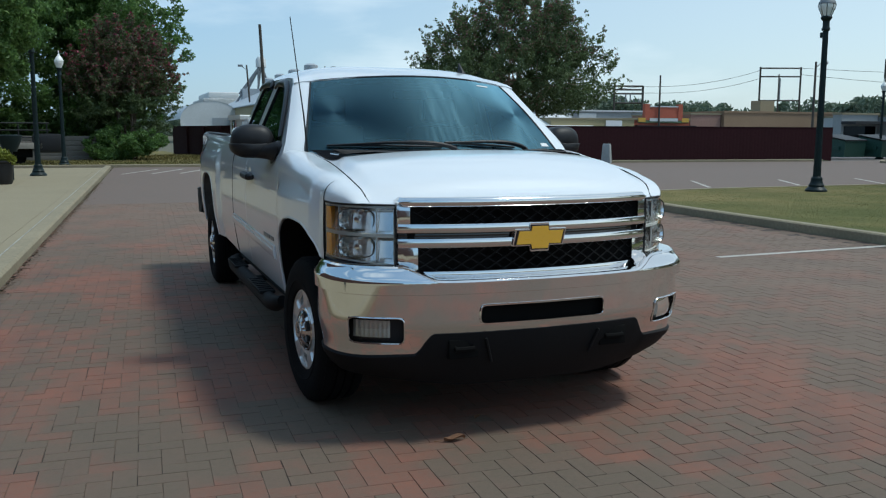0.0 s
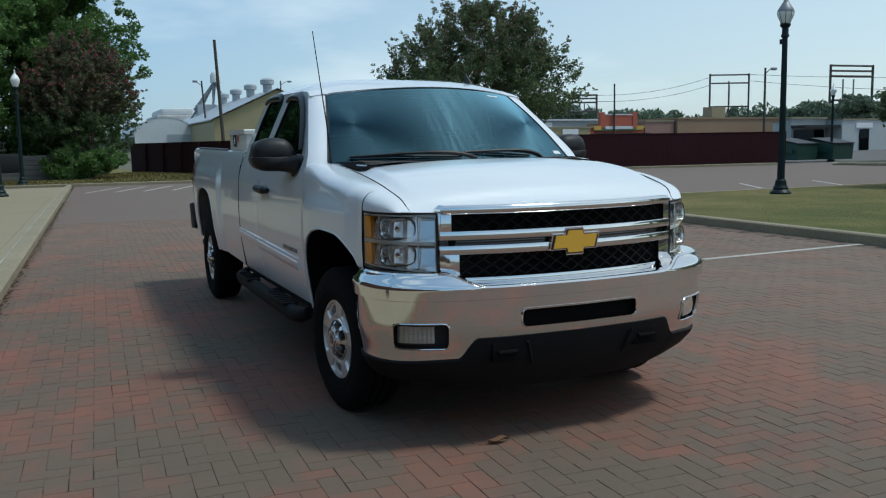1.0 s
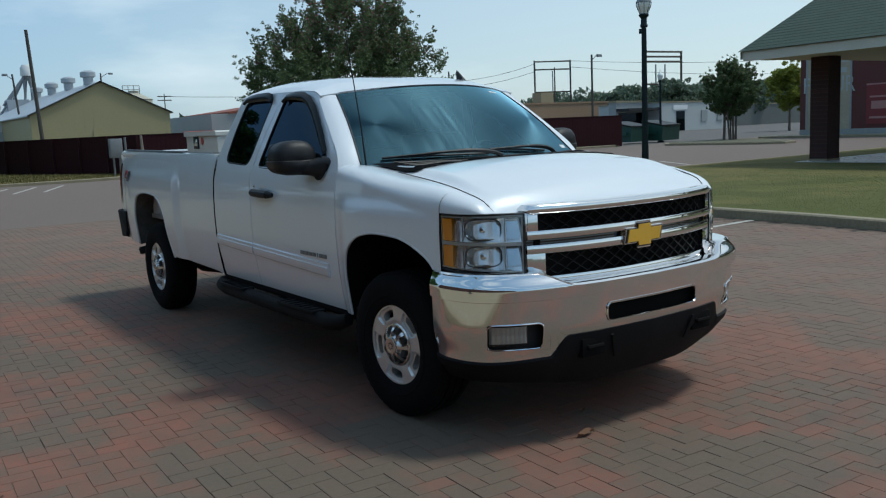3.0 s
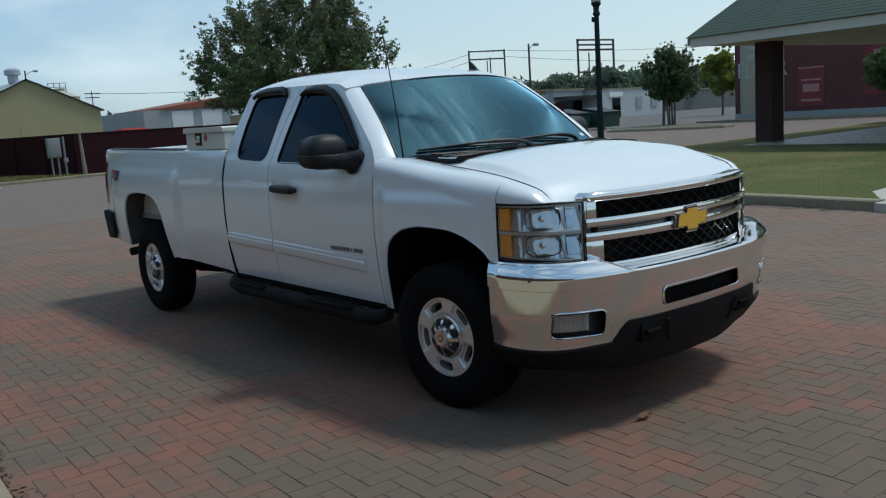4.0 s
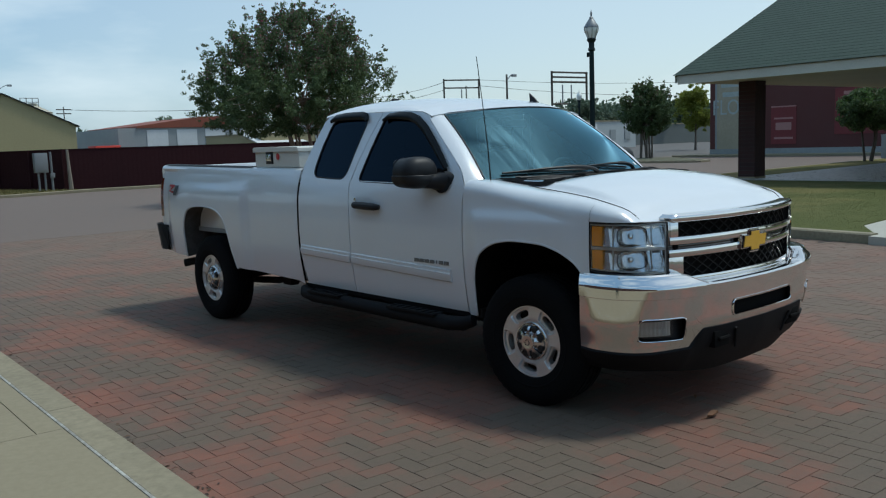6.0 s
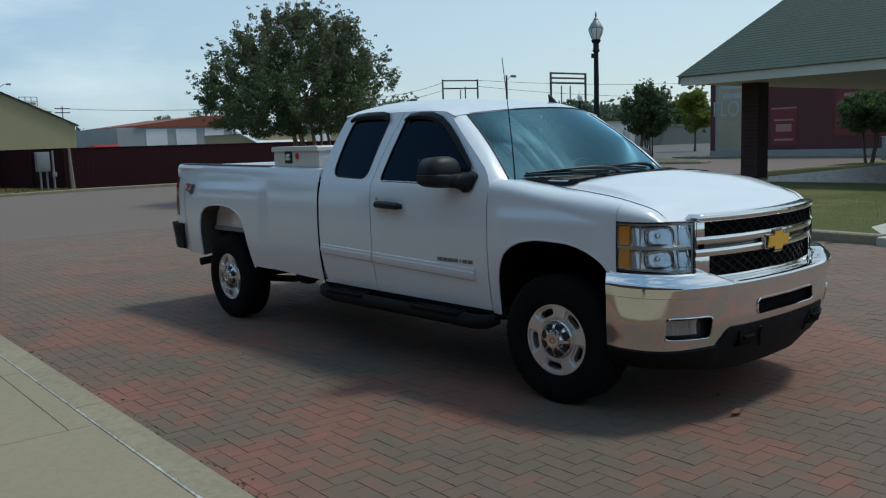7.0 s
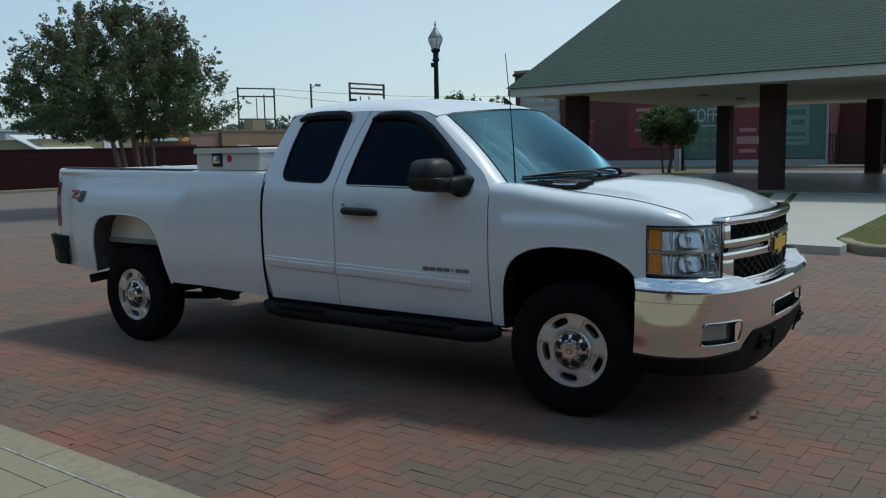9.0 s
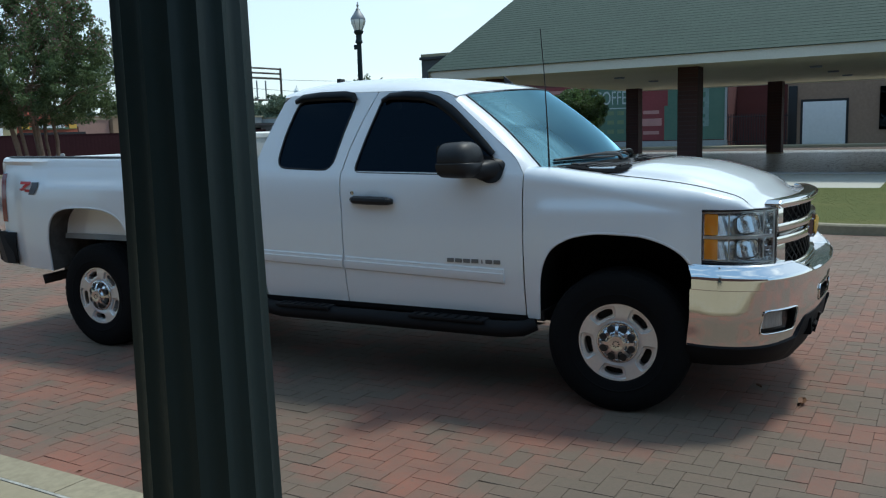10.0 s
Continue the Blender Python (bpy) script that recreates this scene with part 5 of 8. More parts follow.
# ---- bins, poles, steel frames ----
def bin_at(x, y, rz):
    b = thing("waste_container", "dark green steel waste container with a sloping lid", "waste container", (x, y, 0), rz, "waste containers")
    bm = bmesh.new()
    rows = [[(sx * 0.95, yy, zz) for yy, zz in ((-0.75, 0.12), (-0.82, 1.05), (0.8, 1.35), (0.75, 0.12))] for sx in (-1, 1)]
    vs = grid(bm, rows, close=True)
    bm.faces.new(vs[0])
    bm.faces.new(vs[1])
    part("tub", bm, BIN_GREEN, b)
    part("lid", (lambda q: (grid(q, [[(sx, -0.86, 1.06), (sx, -0.86, 1.12), (sx, 0.84, 1.44), (sx, 0.84, 1.36)] for sx in (-1.0, 1.0)], close=True), q)[1])(bmesh.new()), BLACK_PLASTIC, b)
    for sx in (-1, 1):
        part("fork_pocket", boxed(sx * 1.02 - 0.07, sx * 1.02 + 0.07, -0.5, 0.5, 0.55, 0.75), BIN_GREEN, b)


bin_at(38.9, 34.9, 8)
bin_at(41.3, 34.4, 6)


def pole(loc, h, lean=0.0, arm=0.0, label="tall weathered timber pole", lampm=None, r=0.14):
    p = thing("utility_pole", label, "pole", loc)
    part("shaft", tube(bmesh.new(), [(0, 0, -0.1), (lean, 0, h)], [r, r * 0.75], 8), POLE_WOOD, p)
    if arm:
        part("arm", tube(bmesh.new(), [(lean, 0, h - 0.6), (lean + arm * 0.7, 0, h - 0.1), (lean + arm, 0, h)], 0.05, 5), STEEL_GREY, p)
        part("lamp_head", boxed(lean + arm - 0.1, lean + arm + 0.5, -0.15, 0.15, h - 0.22, h + 0.05, bevel=0.05), STEEL_GREY, p)
    return p


pole((15.6, 96.8, 0), 13.6, -0.6, r=0.22)
pole((16.0, 110.0, 0), 10.0, -0.6, -1.0, "timber pole with a lamp bracket")
pole((30.0, 128.0, 0), 11.5, 0, 1.2, "timber pole with a lamp bracket")
pole((62.5, 61.7, 0), 8.4, 0, 0.9, "weathered light pole with a lamp head", r=0.13)
pole((66.0, 92.0, 0), 9.0)
pole((100.0, 108.0, 0), 11.0)
p = pole((62.0, 200.0, 0), 12.2, label="timber pole with two crossarms")
for z in (11.5, 10.6):
    part("crossarm", boxed(-1.6, 1.6, -0.1, 0.1, z, z + 0.22), POLE_WOOD, p)
tank = thing("storage_tank", "cream metal storage tank with a railed walkway on top", "storage tank", (43.6, 160.0, 0))
part("shell", lathe(bmesh.new(), [(3.2, 0.0), (3.2, 9.0), (3.3, 9.1), (0.9, 10.3), (0.9, 10.7), (0.0, 10.8)], 24), material("cream tank steel", (0.46, 0.43, 0.34), 0.6), tank)
for x in (-2.2, -1.2, -0.2, 0.8):
    part("rail_post", tube(bmesh.new(), [(x, -1.0, 9.3), (x, -1.0, 11.6)], 0.07, 5), STEEL_GREY, tank)
for z in (10.9, 11.6):
    part("rail", tube(bmesh.new(), [(-2.2, -1.0, z), (0.8, -1.0, z)], 0.07, 5), STEEL_GREY, tank)
pole((44.0, 180.0, 0), 12.0)
pole((52.0, 220.0, 0), 12.0)
pole((58.0, 240.0, 0), 12.0)


pole((300.0, 120.0, 0), 22.4, r=0.3)


def steel_frame(a, b, h, low, insul):
    f = thing("steel_frame", "rusty steel pole frame carrying overhead lines", "steel frame", (a[0], a[1], 0))
    d = (b[0] - a[0], b[1] - a[1])
    for k in (0, 1):
        part("upright", tube(bmesh.new(), [(d[0] * k, d[1] * k, 0), (d[0] * k, d[1] * k, h)], 0.26, 6), POLE_WOOD, f)
    for z in low:
        part("crossbar", tube(bmesh.new(), [(0, 0, z), (d[0], d[1], z)], 0.20, 5), POLE_WOOD, f)
    for k, z0, z1 in insul:
        part("insulator", tube(bmesh.new(), [(d[0] * k, d[1] * k, z0), (d[0] * k, d[1] * k, z1)], [0.16, 0.16], 5), STEEL_GREY, f)


steel_frame((153.9, 174.2), (163.3, 170.3), 18.3, (18.0, 15.9, 9.9), ((0.5, 10.0, 15.5),))
steel_frame((135.1, 119.0), (145.3, 118.0), 15.4, (15.2, 14.2, 13.2, 8.6), ((0.3, 8.7, 12.6), (0.55, 8.7, 12.6)))
steel_frame((107.1, 168.0), (113.4, 166.0), 12.3, (12.2, 11.4, 10.5, 8.4), ((0.4, 8.4, 10.5), (0.56, 8.4, 10.5), (0.2, 8.4, 9.3), (0.68, 8.4, 9.3), (0.86, 8.4, 9.3)))
for (a, b, sag) in (((113.4, 166, 12.1), (154, 174, 17.5), 1.2), ((163, 170, 18), (300, 120, 22), 3.0), ((113.4, 166, 10.7), (154, 174, 15.5), 1.2), ((113.4, 166, 12.1), (62, 200, 11.6), 1.2), ((163, 170, 16.4), (300, 120, 17.5), 4.0)):
    w_ = thing("overhead_line", "thin overhead power line", "cable", a)
    pts = [((b[0] - a[0]) * t, (b[1] - a[1]) * t, (b[2] - a[2]) * t - sag * 4 * t * (1 - t)) for t in np.linspace(0, 1, 12)]
    part("wire", tube(bmesh.new(), pts, 0.06, 4), BLACK_PLASTIC, w_)

# far belt of trees along the horizon
rng = np.random.default_rng(5)
belt = []
for k in range(420):
    a = rng.uniform(-0.15, 1.75)
    d = rng.uniform(300, 420)
    x, y = d * math.cos(a), d * math.sin(a)
    for j in range(2):
        belt.append(((x + rng.normal() * 3, y + rng.normal() * 3, rng.uniform(1.0, 11.5) * (0.6 if a > 1.2 else 1.0)), rng.uniform(3.0, 5.5)))
woods = thing("far_woods", "hazy belt of trees on the horizon", "woods", kind="stuff")
crown_mesh("crown", belt, 90000, 1.1, 6, LEAF_HAZED, woods, "hazy distant leaves")
for k, (x, y, h, r) in enumerate(((100, 82, 7.0, 4.2), (112, 80, 6.5, 4.0), (126, 86, 7.0, 4.6))):
    tree("shade_tree", "rounded dark green tree behind the shops", (x, y, 0), 1, 0.2, ((0, 0, h * 0.55), (r, r, h * 0.45), 40, 0.7, 1.5), 60 + k, 9000, 0.28, ((LEAF_HAZED, 1.0, 1.0, "dark green leaves", lambda c: True),), BARK)


# ---- the pickup truck: front axle at y = 0, nose towards -y ----
truck = thing("pickup_truck", "white extended-cab pickup truck with chrome bumper, parked on brick pavers", "pickup truck")


def flare(y, z, y0, y1, ztop):
    return step(y0 - 0.10, y0 + 0.06, y) * (1 - step(y1 - 0.06, y1 + 0.10, y)) * (1 - step(ztop - 0.05, ztop + 0.05, z))


def half_width(y, z):
    """Half the body's width at a place along it and a height."""
    w = curve_at(z, (0.40, 0.50, 0.60, 0.75, 0.95, 1.10, 1.20, 1.28, 1.34, 1.40), (0.925, 0.945, 0.962, 0.980, 0.988, 0.985, 0.978, 0.963, 0.944, 0.920))
    w -= 0.050 * step(0.30, -0.60, y)
    w -= 0.022 * step(4.5, 5.05, y)
    w += 0.026 * flare(y, z, -0.34, 0.40, 1.14)
    w += 0.026 * flare(y, z, 3.28, 4.78, 1.24)
    return w


def arch_low(y, pts, base):
    ys = [p[0] for p in pts]
    zs = [p[1] for p in pts]
    if y <= ys[0] or y >= ys[-1]:
        return base
    return max(base, curve_at(y, ys, zs))


FRONT_ARCH = ((-0.470, 0.60), (-0.452, 0.72), (-0.410, 0.84), (-0.345, 0.910), (-0.26, 0.955), (-0.13, 0.985), (0.05, 0.992), (0.18, 0.975), (0.27, 0.940), (0.335, 0.890), (0.375, 0.820), (0.400, 0.73), (0.412, 0.60), (0.418, 0.49))
REAR_ARCH = ((3.478, 0.52), (3.52, 0.66), (3.56, 0.80), (3.60, 0.90), (3.65, 0.97), (3.72, 1.015), (3.85, 1.05), (4.05, 1.062), (4.22, 1.055), (4.33, 1.03), (4.40, 0.98), (4.445, 0.90), (4.468, 0.78), (4.480, 0.56))


def side_rows(ys, zlow, zhigh, n=16, over=None, width=half_width):
    """Rows of the left-hand flank from below to above; over(y) gives extra (x, z) past the top."""
    rows = []
    for y in ys:
        lo, hi = zlow(y), zhigh(y)
        r = [(-width(y, lerp(lo, hi, k / n)), y, lerp(lo, hi, k / n)) for k in range(n + 1)]
        if over:
            r += [(-x, y, z) for x, z in over(y)]
        rows.append(r)
    return rows


def mirrored(rows, s):
    return [[(p[0] * s, p[1], p[2]) for p in r] for r in rows]


def both(name, make, mat, label="", t=0.012, parent=truck, centre=(0, 1.5, 0.9), sharp=32):
    """The same panel on both flanks."""
    obs = []
    for s in (1, -1):
        bm = bmesh.new()
        make(bm, s)
        bmesh.ops.remove_doubles(bm, verts=bm.verts[:], dist=1e-4)
        face_out(bm, centre)
        ob = part(name, bm, mat, parent, label, sharp)
        if t:
            thick(ob, t)
        obs.append(ob)
    return obs


def around(pts, extra):
    return sorted(set([round(v, 4) for v in list(np.linspace(*extra)) + [p[0] for p in pts] + [pts[0][0] - 0.002, pts[-1][0] + 0.002]]))


# --- front wings
SEAM = ((-0.76, 0.752, 1.085), (-0.70, 0.772, 1.116), (-0.63, 0.790, 1.172), (-0.50, 0.802, 1.212), (-0.37, 0.805, 1.240), (-0.20, 0.798, 1.263), (0.0, 0.790, 1.285), (0.20, 0.805, 1.312), (0.36, 0.832, 1.334), (0.55, 0.868, 1.345))


def seam(y):
    ys = [p[0] for p in SEAM]
    return curve_at(y, ys, [p[1] for p in SEAM]), curve_at(y, ys, [p[2] for p in SEAM])


LAMP_PLAN = ((-0.932, -0.470), (-0.922, -0.545), (-0.893, -0.615), (-0.845, -0.680), (-0.780, -0.737), (-0.722, -0.774), (-0.680, -0.794))


def lamp_x(y):
    return curve_at(-y, [-p[1] for p in LAMP_PLAN], [-p[0] for p in LAMP_PLAN])


def shoulder(y):
    """Height of the wing's soft upper crease."""
    return lerp(1.118, 1.228, step(-0.46, 0.34, y))


def wing(bm, s):
    def over(y):
        xs, zs = seam(y)
        zc = shoulder(y)
        w = half_width(y, zc)
        out = []
        for k in range(1, 17):
            a = math.pi / 2 * k / 16
            out.append((xs + (w - xs) * math.cos(a) ** 0.66, zc + (zs - zc) * math.sin(a) ** 0.82))
        return out
    ys = [y for y in around(FRONT_ARCH, (-0.468, 0.495, 72)) if y >= -0.468]
    low = lambda y: arch_low(y, FRONT_ARCH, 0.835 if y < -0.40 else 0.485)
    rows = side_rows(ys, low, shoulder, 16, over)
    grid(bm, mirrored(rows, s))
    top = []
    for k in range(13):
        y = lerp(-0.466, -0.725, k / 12)
        xs, zs = seam(y)
        w = max(lamp_x(y), xs + 0.004)
        r = []
        for j in range(13):
            a = math.pi / 2 * j / 12
            r.append((-(xs + (w - xs) * math.cos(a) ** 0.66), y, lerp(1.118, zs, math.sin(a) ** 0.82) if zs > 1.118 else 1.118))
        top.append(r)
    grid(bm, mirrored(top, s))


both("front_wing", wing, PAINT, t=0.0)

# --- doors, below the glass
B_SEAM = ((0.45, 1.715), (1.05, 1.718), (1.32, 1.735), (1.46, 1.702), (1.63, 1.640), (1.81, 1.556))


def b_seam(z):
    return curve_at(z, [p[0] for p in B_SEAM], [p[1] for p in B_SEAM])


def cab_width(y, z):
    if z <= 1.20:
        return half_width(y, z)
    return curve_at(z, (1.20, 1.25, 1.28, 1.305, 1.33), (half_width(y, 1.20), 0.968, 0.960, 0.952, 0.942))


def door_panel(y0, y1):
    def make(bm, s):
        rows = []
        for i in range(15):
            r = []
            for k in range(25):
                ytop = lerp(y0(1.30), y1(1.30), i / 14)
                z = lerp(0.485, 1.303 + 0.0175 * max(0.0, ytop - 0.5), k / 24)
                y = lerp(y0(z), y1(z), i / 14)
                r.append((-cab_width(y, z), y, z))
            rows.append(r)
        grid(bm, mirrored(rows, s))
    return make


front_doors = both("front_door", door_panel(lambda z: 0.503, lambda z: b_seam(z) - 0.004), PAINT)
rear_doors = both("rear_door", door_panel(lambda z: b_seam(z) + 0.004, lambda z: 2.400 - 0.035 * step(0.75, 0.49, z)), PAINT)


def glass_x(z):
    return 0.950 - 0.397 * (z - 1.30)


WIN_FRONT = rounded([(1.645, 1.314), (1.595, 1.520), (1.515, 1.768), (1.200, 1.757), (1.075, 1.708), (0.900, 1.575), (0.700, 1.395), (0.660, 1.300), (0.95, 1.300)], 0.05)
WIN_REAR = rounded([(1.818, 1.326), (2.255, 1.346), (2.228, 1.560), (2.155, 1.780), (1.700, 1.790), (1.765, 1.570)], 0.08)
FRAME_FRONT = [(0.505, 1.300), (0.9, 1.302), (1.729, 1.317), (1.698, 1.46), (1.636, 1.63), (1.552, 1.806), (1.30, 1.808), (1.13, 1.794), (1.046, 1.765), (0.88, 1.635), (0.70, 1.500), (0.56, 1.385)]
FRAME_REAR = [(1.737, 1.317), (2.435, 1.335), (2.408, 1.46), (2.350, 1.62), (2.285, 1.765), (2.235, 1.808), (1.9, 1.818), (1.560, 1.806), (1.644, 1.63), (1.706, 1.46)]


def frame_panel(outline, hole, off=0.0):
    def make(bm, s):
        fill(bm, [outline, hole] if hole else [outline], lambda y, z: (-s * (glass_x(z) + off), y, z))
    return make


for obs, lower in ((both("window_frame", frame_panel(FRAME_FRONT, WIN_FRONT), PAINT, t=0.02, parent=None), front_doors), (both("window_frame", frame_panel(FRAME_REAR, WIN_REAR), PAINT, t=0.02, parent=None), rear_doors)):
    for o, d in zip(obs, lower):
        o.parent = d


def pane(hole, off):
    return lambda bm, s: fill(bm, [hole], lambda y, z: (-s * (glass_x(z) + off), y, z))


def grown(lp, k):
    cu = sum(p[0] for p in lp) / len(lp)
    cv = sum(p[1] for p in lp) / len(lp)
    return [(u + (u - cu) * k, v + (v - cv) * k) for u, v in lp]


for hole, lower in ((WIN_FRONT, front_doors), (WIN_REAR, rear_doors)):
    for o, d in zip(both("side_window", pane(grown(hole, 0.015), -0.006), GLASS_SIDE, "black tinted side window", t=0, parent=None), lower):
        o.parent = d
    # rubber seal round the glass
    def seal(bm, s, hole=hole):
        tube(bm, [(-s * (glass_x(z) - 0.001), y, z) for y, z in hole], 0.006, 6, closed=True)
    for o, d in zip(both("window_seal", seal, BLACK_PLASTIC, t=0, parent=None), lower):
        o.parent = d


def visor(path, width):
    """A smoked rain guard over the top of a window."""
    def make(bm, s):
        rows = []
        n = len(path)
        for i, (y, z) in enumerate(path):
            a, b = path[max(i - 1, 0)], path[min(i + 1, n - 1)]
            d = Vector((b[0] - a[0], b[1] - a[1])).normalized()
            nrm = Vector((-d.y, d.x))
            taper = 0.35 + 0.65 * math.sin(math.pi * min(max((i + 0.6) / n, 0), 1)) ** 0.5
            r = []
            for k in range(6):
                q = k / 5
                u = Vector((y, z)) + nrm * (q - 0.5) * width * taper
                r.append((-s * (glass_x(u.y) + 0.003 + 0.028 * math.sin(math.pi * (0.15 + 0.7 * q))), u.x, u.y))
            rows.append(r)
        grid(bm, rows)
    return make


for path, lower in (([(0.70, 1.412), (0.76, 1.462), (0.84, 1.532), (0.93, 1.605), (1.02, 1.675), (1.12, 1.735), (1.22, 1.766), (1.35, 1.776), (1.46, 1.775), (1.510, 1.750)], front_doors), ([(1.712, 1.755), (1.735, 1.785), (1.80, 1.795), (2.0, 1.797), (2.13, 1.790), (2.180, 1.768)], rear_doors)):
    for o, d in zip(both("rain_guard", visor(path, 0.058), GUARD_BLACK, "smoked black plastic rain guard", t=0.004, parent=None), lower):
        o.parent = d

for s, d in zip((1, -1), front_doors):
    # handle with its cup
    bm = bmesh.new()
    x = cab_width(1.48, 1.148) + 0.004
    cup = [(1.48 + 0.075 * math.cos(a), 1.158 + 0.05 * math.sin(a)) for a in np.linspace(0, 2 * math.pi, 24, endpoint=False)]
    fill(bm, [cup], lambda y, z: (-s * x, y, z))
    part("handle_cup", bm, PAINT, d)
    bm = bmesh.new()
    tube(bm, [(-s * (x + 0.008), 1.335, 1.143), (-s * (x + 0.030), 1.365, 1.146), (-s * (x + 0.036), 1.48, 1.150), (-s * (x + 0.030), 1.60, 1.152), (-s * (x + 0.008), 1.63, 1.152)], [0.016, 0.025, 0.027, 0.025, 0.016], 10)
    part("door_handle", bm, BLACK_PLASTIC, d, "black door handle")
    bm = bmesh.new()
    lathe(bm, [(0.0, 0.004), (0.012, 0.004), (0.013, 0.0)], 16, "x", (0, 0, 0))
    bmesh.ops.translate(bm, verts=bm.verts[:], vec=(-s * (x + 0.004), 1.63, 1.19))
    part("door_lock", bm, CHROME_DULL, d)


def moulding(y0, y1):
    def make(bm, s):
        rows = []
        for k in range(9):
            y = lerp(y0, y1, k / 8)
            lo, hi = lerp(0.680, 0.734, (y - 0.62) / 1.77), lerp(0.768, 0.814, (y - 0.62) / 1.77)
            r = []
            for z, o in ((lo, 0.0), (lo + 0.008, 0.012), (lerp(lo, hi, 0.35), 0.016), (lerp(lo, hi, 0.66), 0.016), (lerp(lo, hi, 0.70), 0.010), (hi - 0.006, 0.010), (hi, 0.0)):
                r.append((-s * (half_width(y, z) + o), y, z))
            rows.append(r)
        vs = grid(bm, rows)
        bm.faces.new(vs[0])
        bm.faces.new(vs[-1])
    return make


for o, d in zip(both("door_moulding", moulding(0.62, 1.706), PAINT, t=0, parent=None, sharp=25), front_doors):
    o.parent = d
for o, d in zip(both("door_moulding", moulding(1.724, 2.385), PAINT, t=0, parent=None, sharp=25), rear_doors):
    o.parent = d

# badge on each front door: small raised blocks
for s, d in zip((1, -1), front_doors):
    y = 0.985
    x = half_width(0.8, 0.80)
    for k, w in enumerate((0.050, 0.050, 0.050, 0.050, 0.012, 0.048, 0.048)):
        bm = boxed(-s * x - 0.006, -s * x + 0.006, y - w + 0.003, y - 0.003, 0.792, 0.816, bevel=0.003)
        part("badge_block", bm, BADGE_GREY, d, "", 20)
        y -= w + (0.014 if k in (3, 4) else 0.003)

# --- cab: roof, pillars, back
RAIL_Y, RAIL_Z = (0.80, 0.98, 1.12, 1.50, 2.00, 2.25, 2.40), (1.70, 1.752, 1.794, 1.808, 1.814, 1.803, 1.775)
CROWN_Y, CROWN_Z = (0.78, 0.95, 1.15, 1.50, 1.90, 2.20, 2.30, 2.37), (1.800, 1.842, 1.876, 1.908, 1.918, 1.898, 1.875, 1.835)


def roof(bm):
    rows = []
    for j in range(21):
        r = []
        for i in range(33):
            u = -1 + 2 * i / 32
            a = abs(u)
            g = min(0.771 * (1 - (1 - a) ** 1.25) / 0.655, 1.0)
            y0 = 0.783 + 0.205 * g * g + 0.012 * step(0.8, 1.0, a)

            def top(y):
                zr, zc = curve_at(y, RAIL_Y, RAIL_Z), curve_at(y, CROWN_Y, CROWN_Z)
                return zr, zr + (zc - zr) * (1 - a ** 3.2)
            y = lerp(y0, 2.36 - 0.075 * u ** 4, (j / 20) ** 1.3)
            zr, z = top(y)
            # the front edge lies on the top of the windscreen
            low = lerp(1.806 - 0.035 * g * g, 1.758, step(0.80, 1.0, a)) - top(y0)[1]
            z += low * max(1 - (y - y0) / 0.55, 0.0) ** 2
            hw = glass_x(zr) + 0.002
            r.append((math.copysign(hw * (1 - (1 - a) ** 1.25) if a > 0 else 0, u), y, z))
        rows.append(r)
    grid(bm, rows)


bm = bmesh.new()
roof(bm)
face_out(bm, (0, 1.5, 0.5))
roof_ob = thick(part("roof", bm, PAINT, truck), 0.02)


def glass_point(u, t, lift=0.0):
    """A point of the windscreen: u across, t up."""
    x = lerp(0.828, 0.662, t) * u
    y = lerp(0.255 + 0.185 * u * u, 0.785 + 0.215 * u * u, t)
    z = lerp(1.340 - 0.015 * u * u, 1.803 - 0.035 * u * u, t)
    b = 0.022 * math.sin(math.pi * t)
    return (x, y - b * 0.6 - lift * 0.55, z + b * 0.8 + lift * 0.84)


def pillar(bm, s):
    """The slim windscreen pillar, from the wing to the roof."""
    rows = []
    for k in range(17):
        t = k / 16
        oz = lerp(1.300, 1.766, t)
        oy = curve_at(oz, (1.300, 1.385, 1.500, 1.635, 1.765), (0.500, 0.556, 0.696, 0.876, 1.041))
        ix, iy, iz = glass_point(1.0, t)
        r = []
        for j in range(6):
            q = j / 5
            x, b = lerp(glass_x(oz) + 0.001, ix, q), math.sin(math.pi * q)
            r.append((-s * (x + 0.008 * b), lerp(oy, iy, q) - 0.006 * b, lerp(oz, iz, q) + 0.006 * b))
        rows.append(r)
    grid(bm, rows)


both("windscreen_pillar", pillar, PAINT, t=0.015)
bm = bmesh.new()
rows = []
for k in range(13):
    r = []
    for i in range(17):
        u = -1 + 2 * i / 16
        z = lerp(0.50, 1.838 - 0.036 * abs(u) ** 3, k / 12)
        hw = cab_width(2.4, min(z, 1.33)) if z < 1.33 else glass_x(min(z, 1.80))
        r.append((hw * u * (0.995 if abs(u) == 1 else 1), curve_at(z, (0.5, 1.35, 1.50, 1.70, 1.86), (2.385, 2.425, 2.400, 2.335, 2.30)) + 0.02 * (1 - u ** 4) - 0.03 * u ** 4 * step(1.4, 1.8, z), z))
    rows.append(r)
grid(bm, rows)
part("cab_back", bm, PAINT, truck)
bm = bmesh.new()
fill(bm, [rounded([(-0.62, 1.45), (0.62, 1.45), (0.58, 1.76), (-0.58, 1.76)], 0.06)], lambda x, z: (x, curve_at(z, (1.35, 1.50, 1.70, 1.86), (2.445, 2.42, 2.355, 2.32)) + 0.006, z))
part("rear_window", bm, GLASS_SIDE, truck, "dark tinted rear window")
bm = bmesh.new()
box(bm, -0.93, 0.93, 0.40, 2.38, 0.47, 0.53)
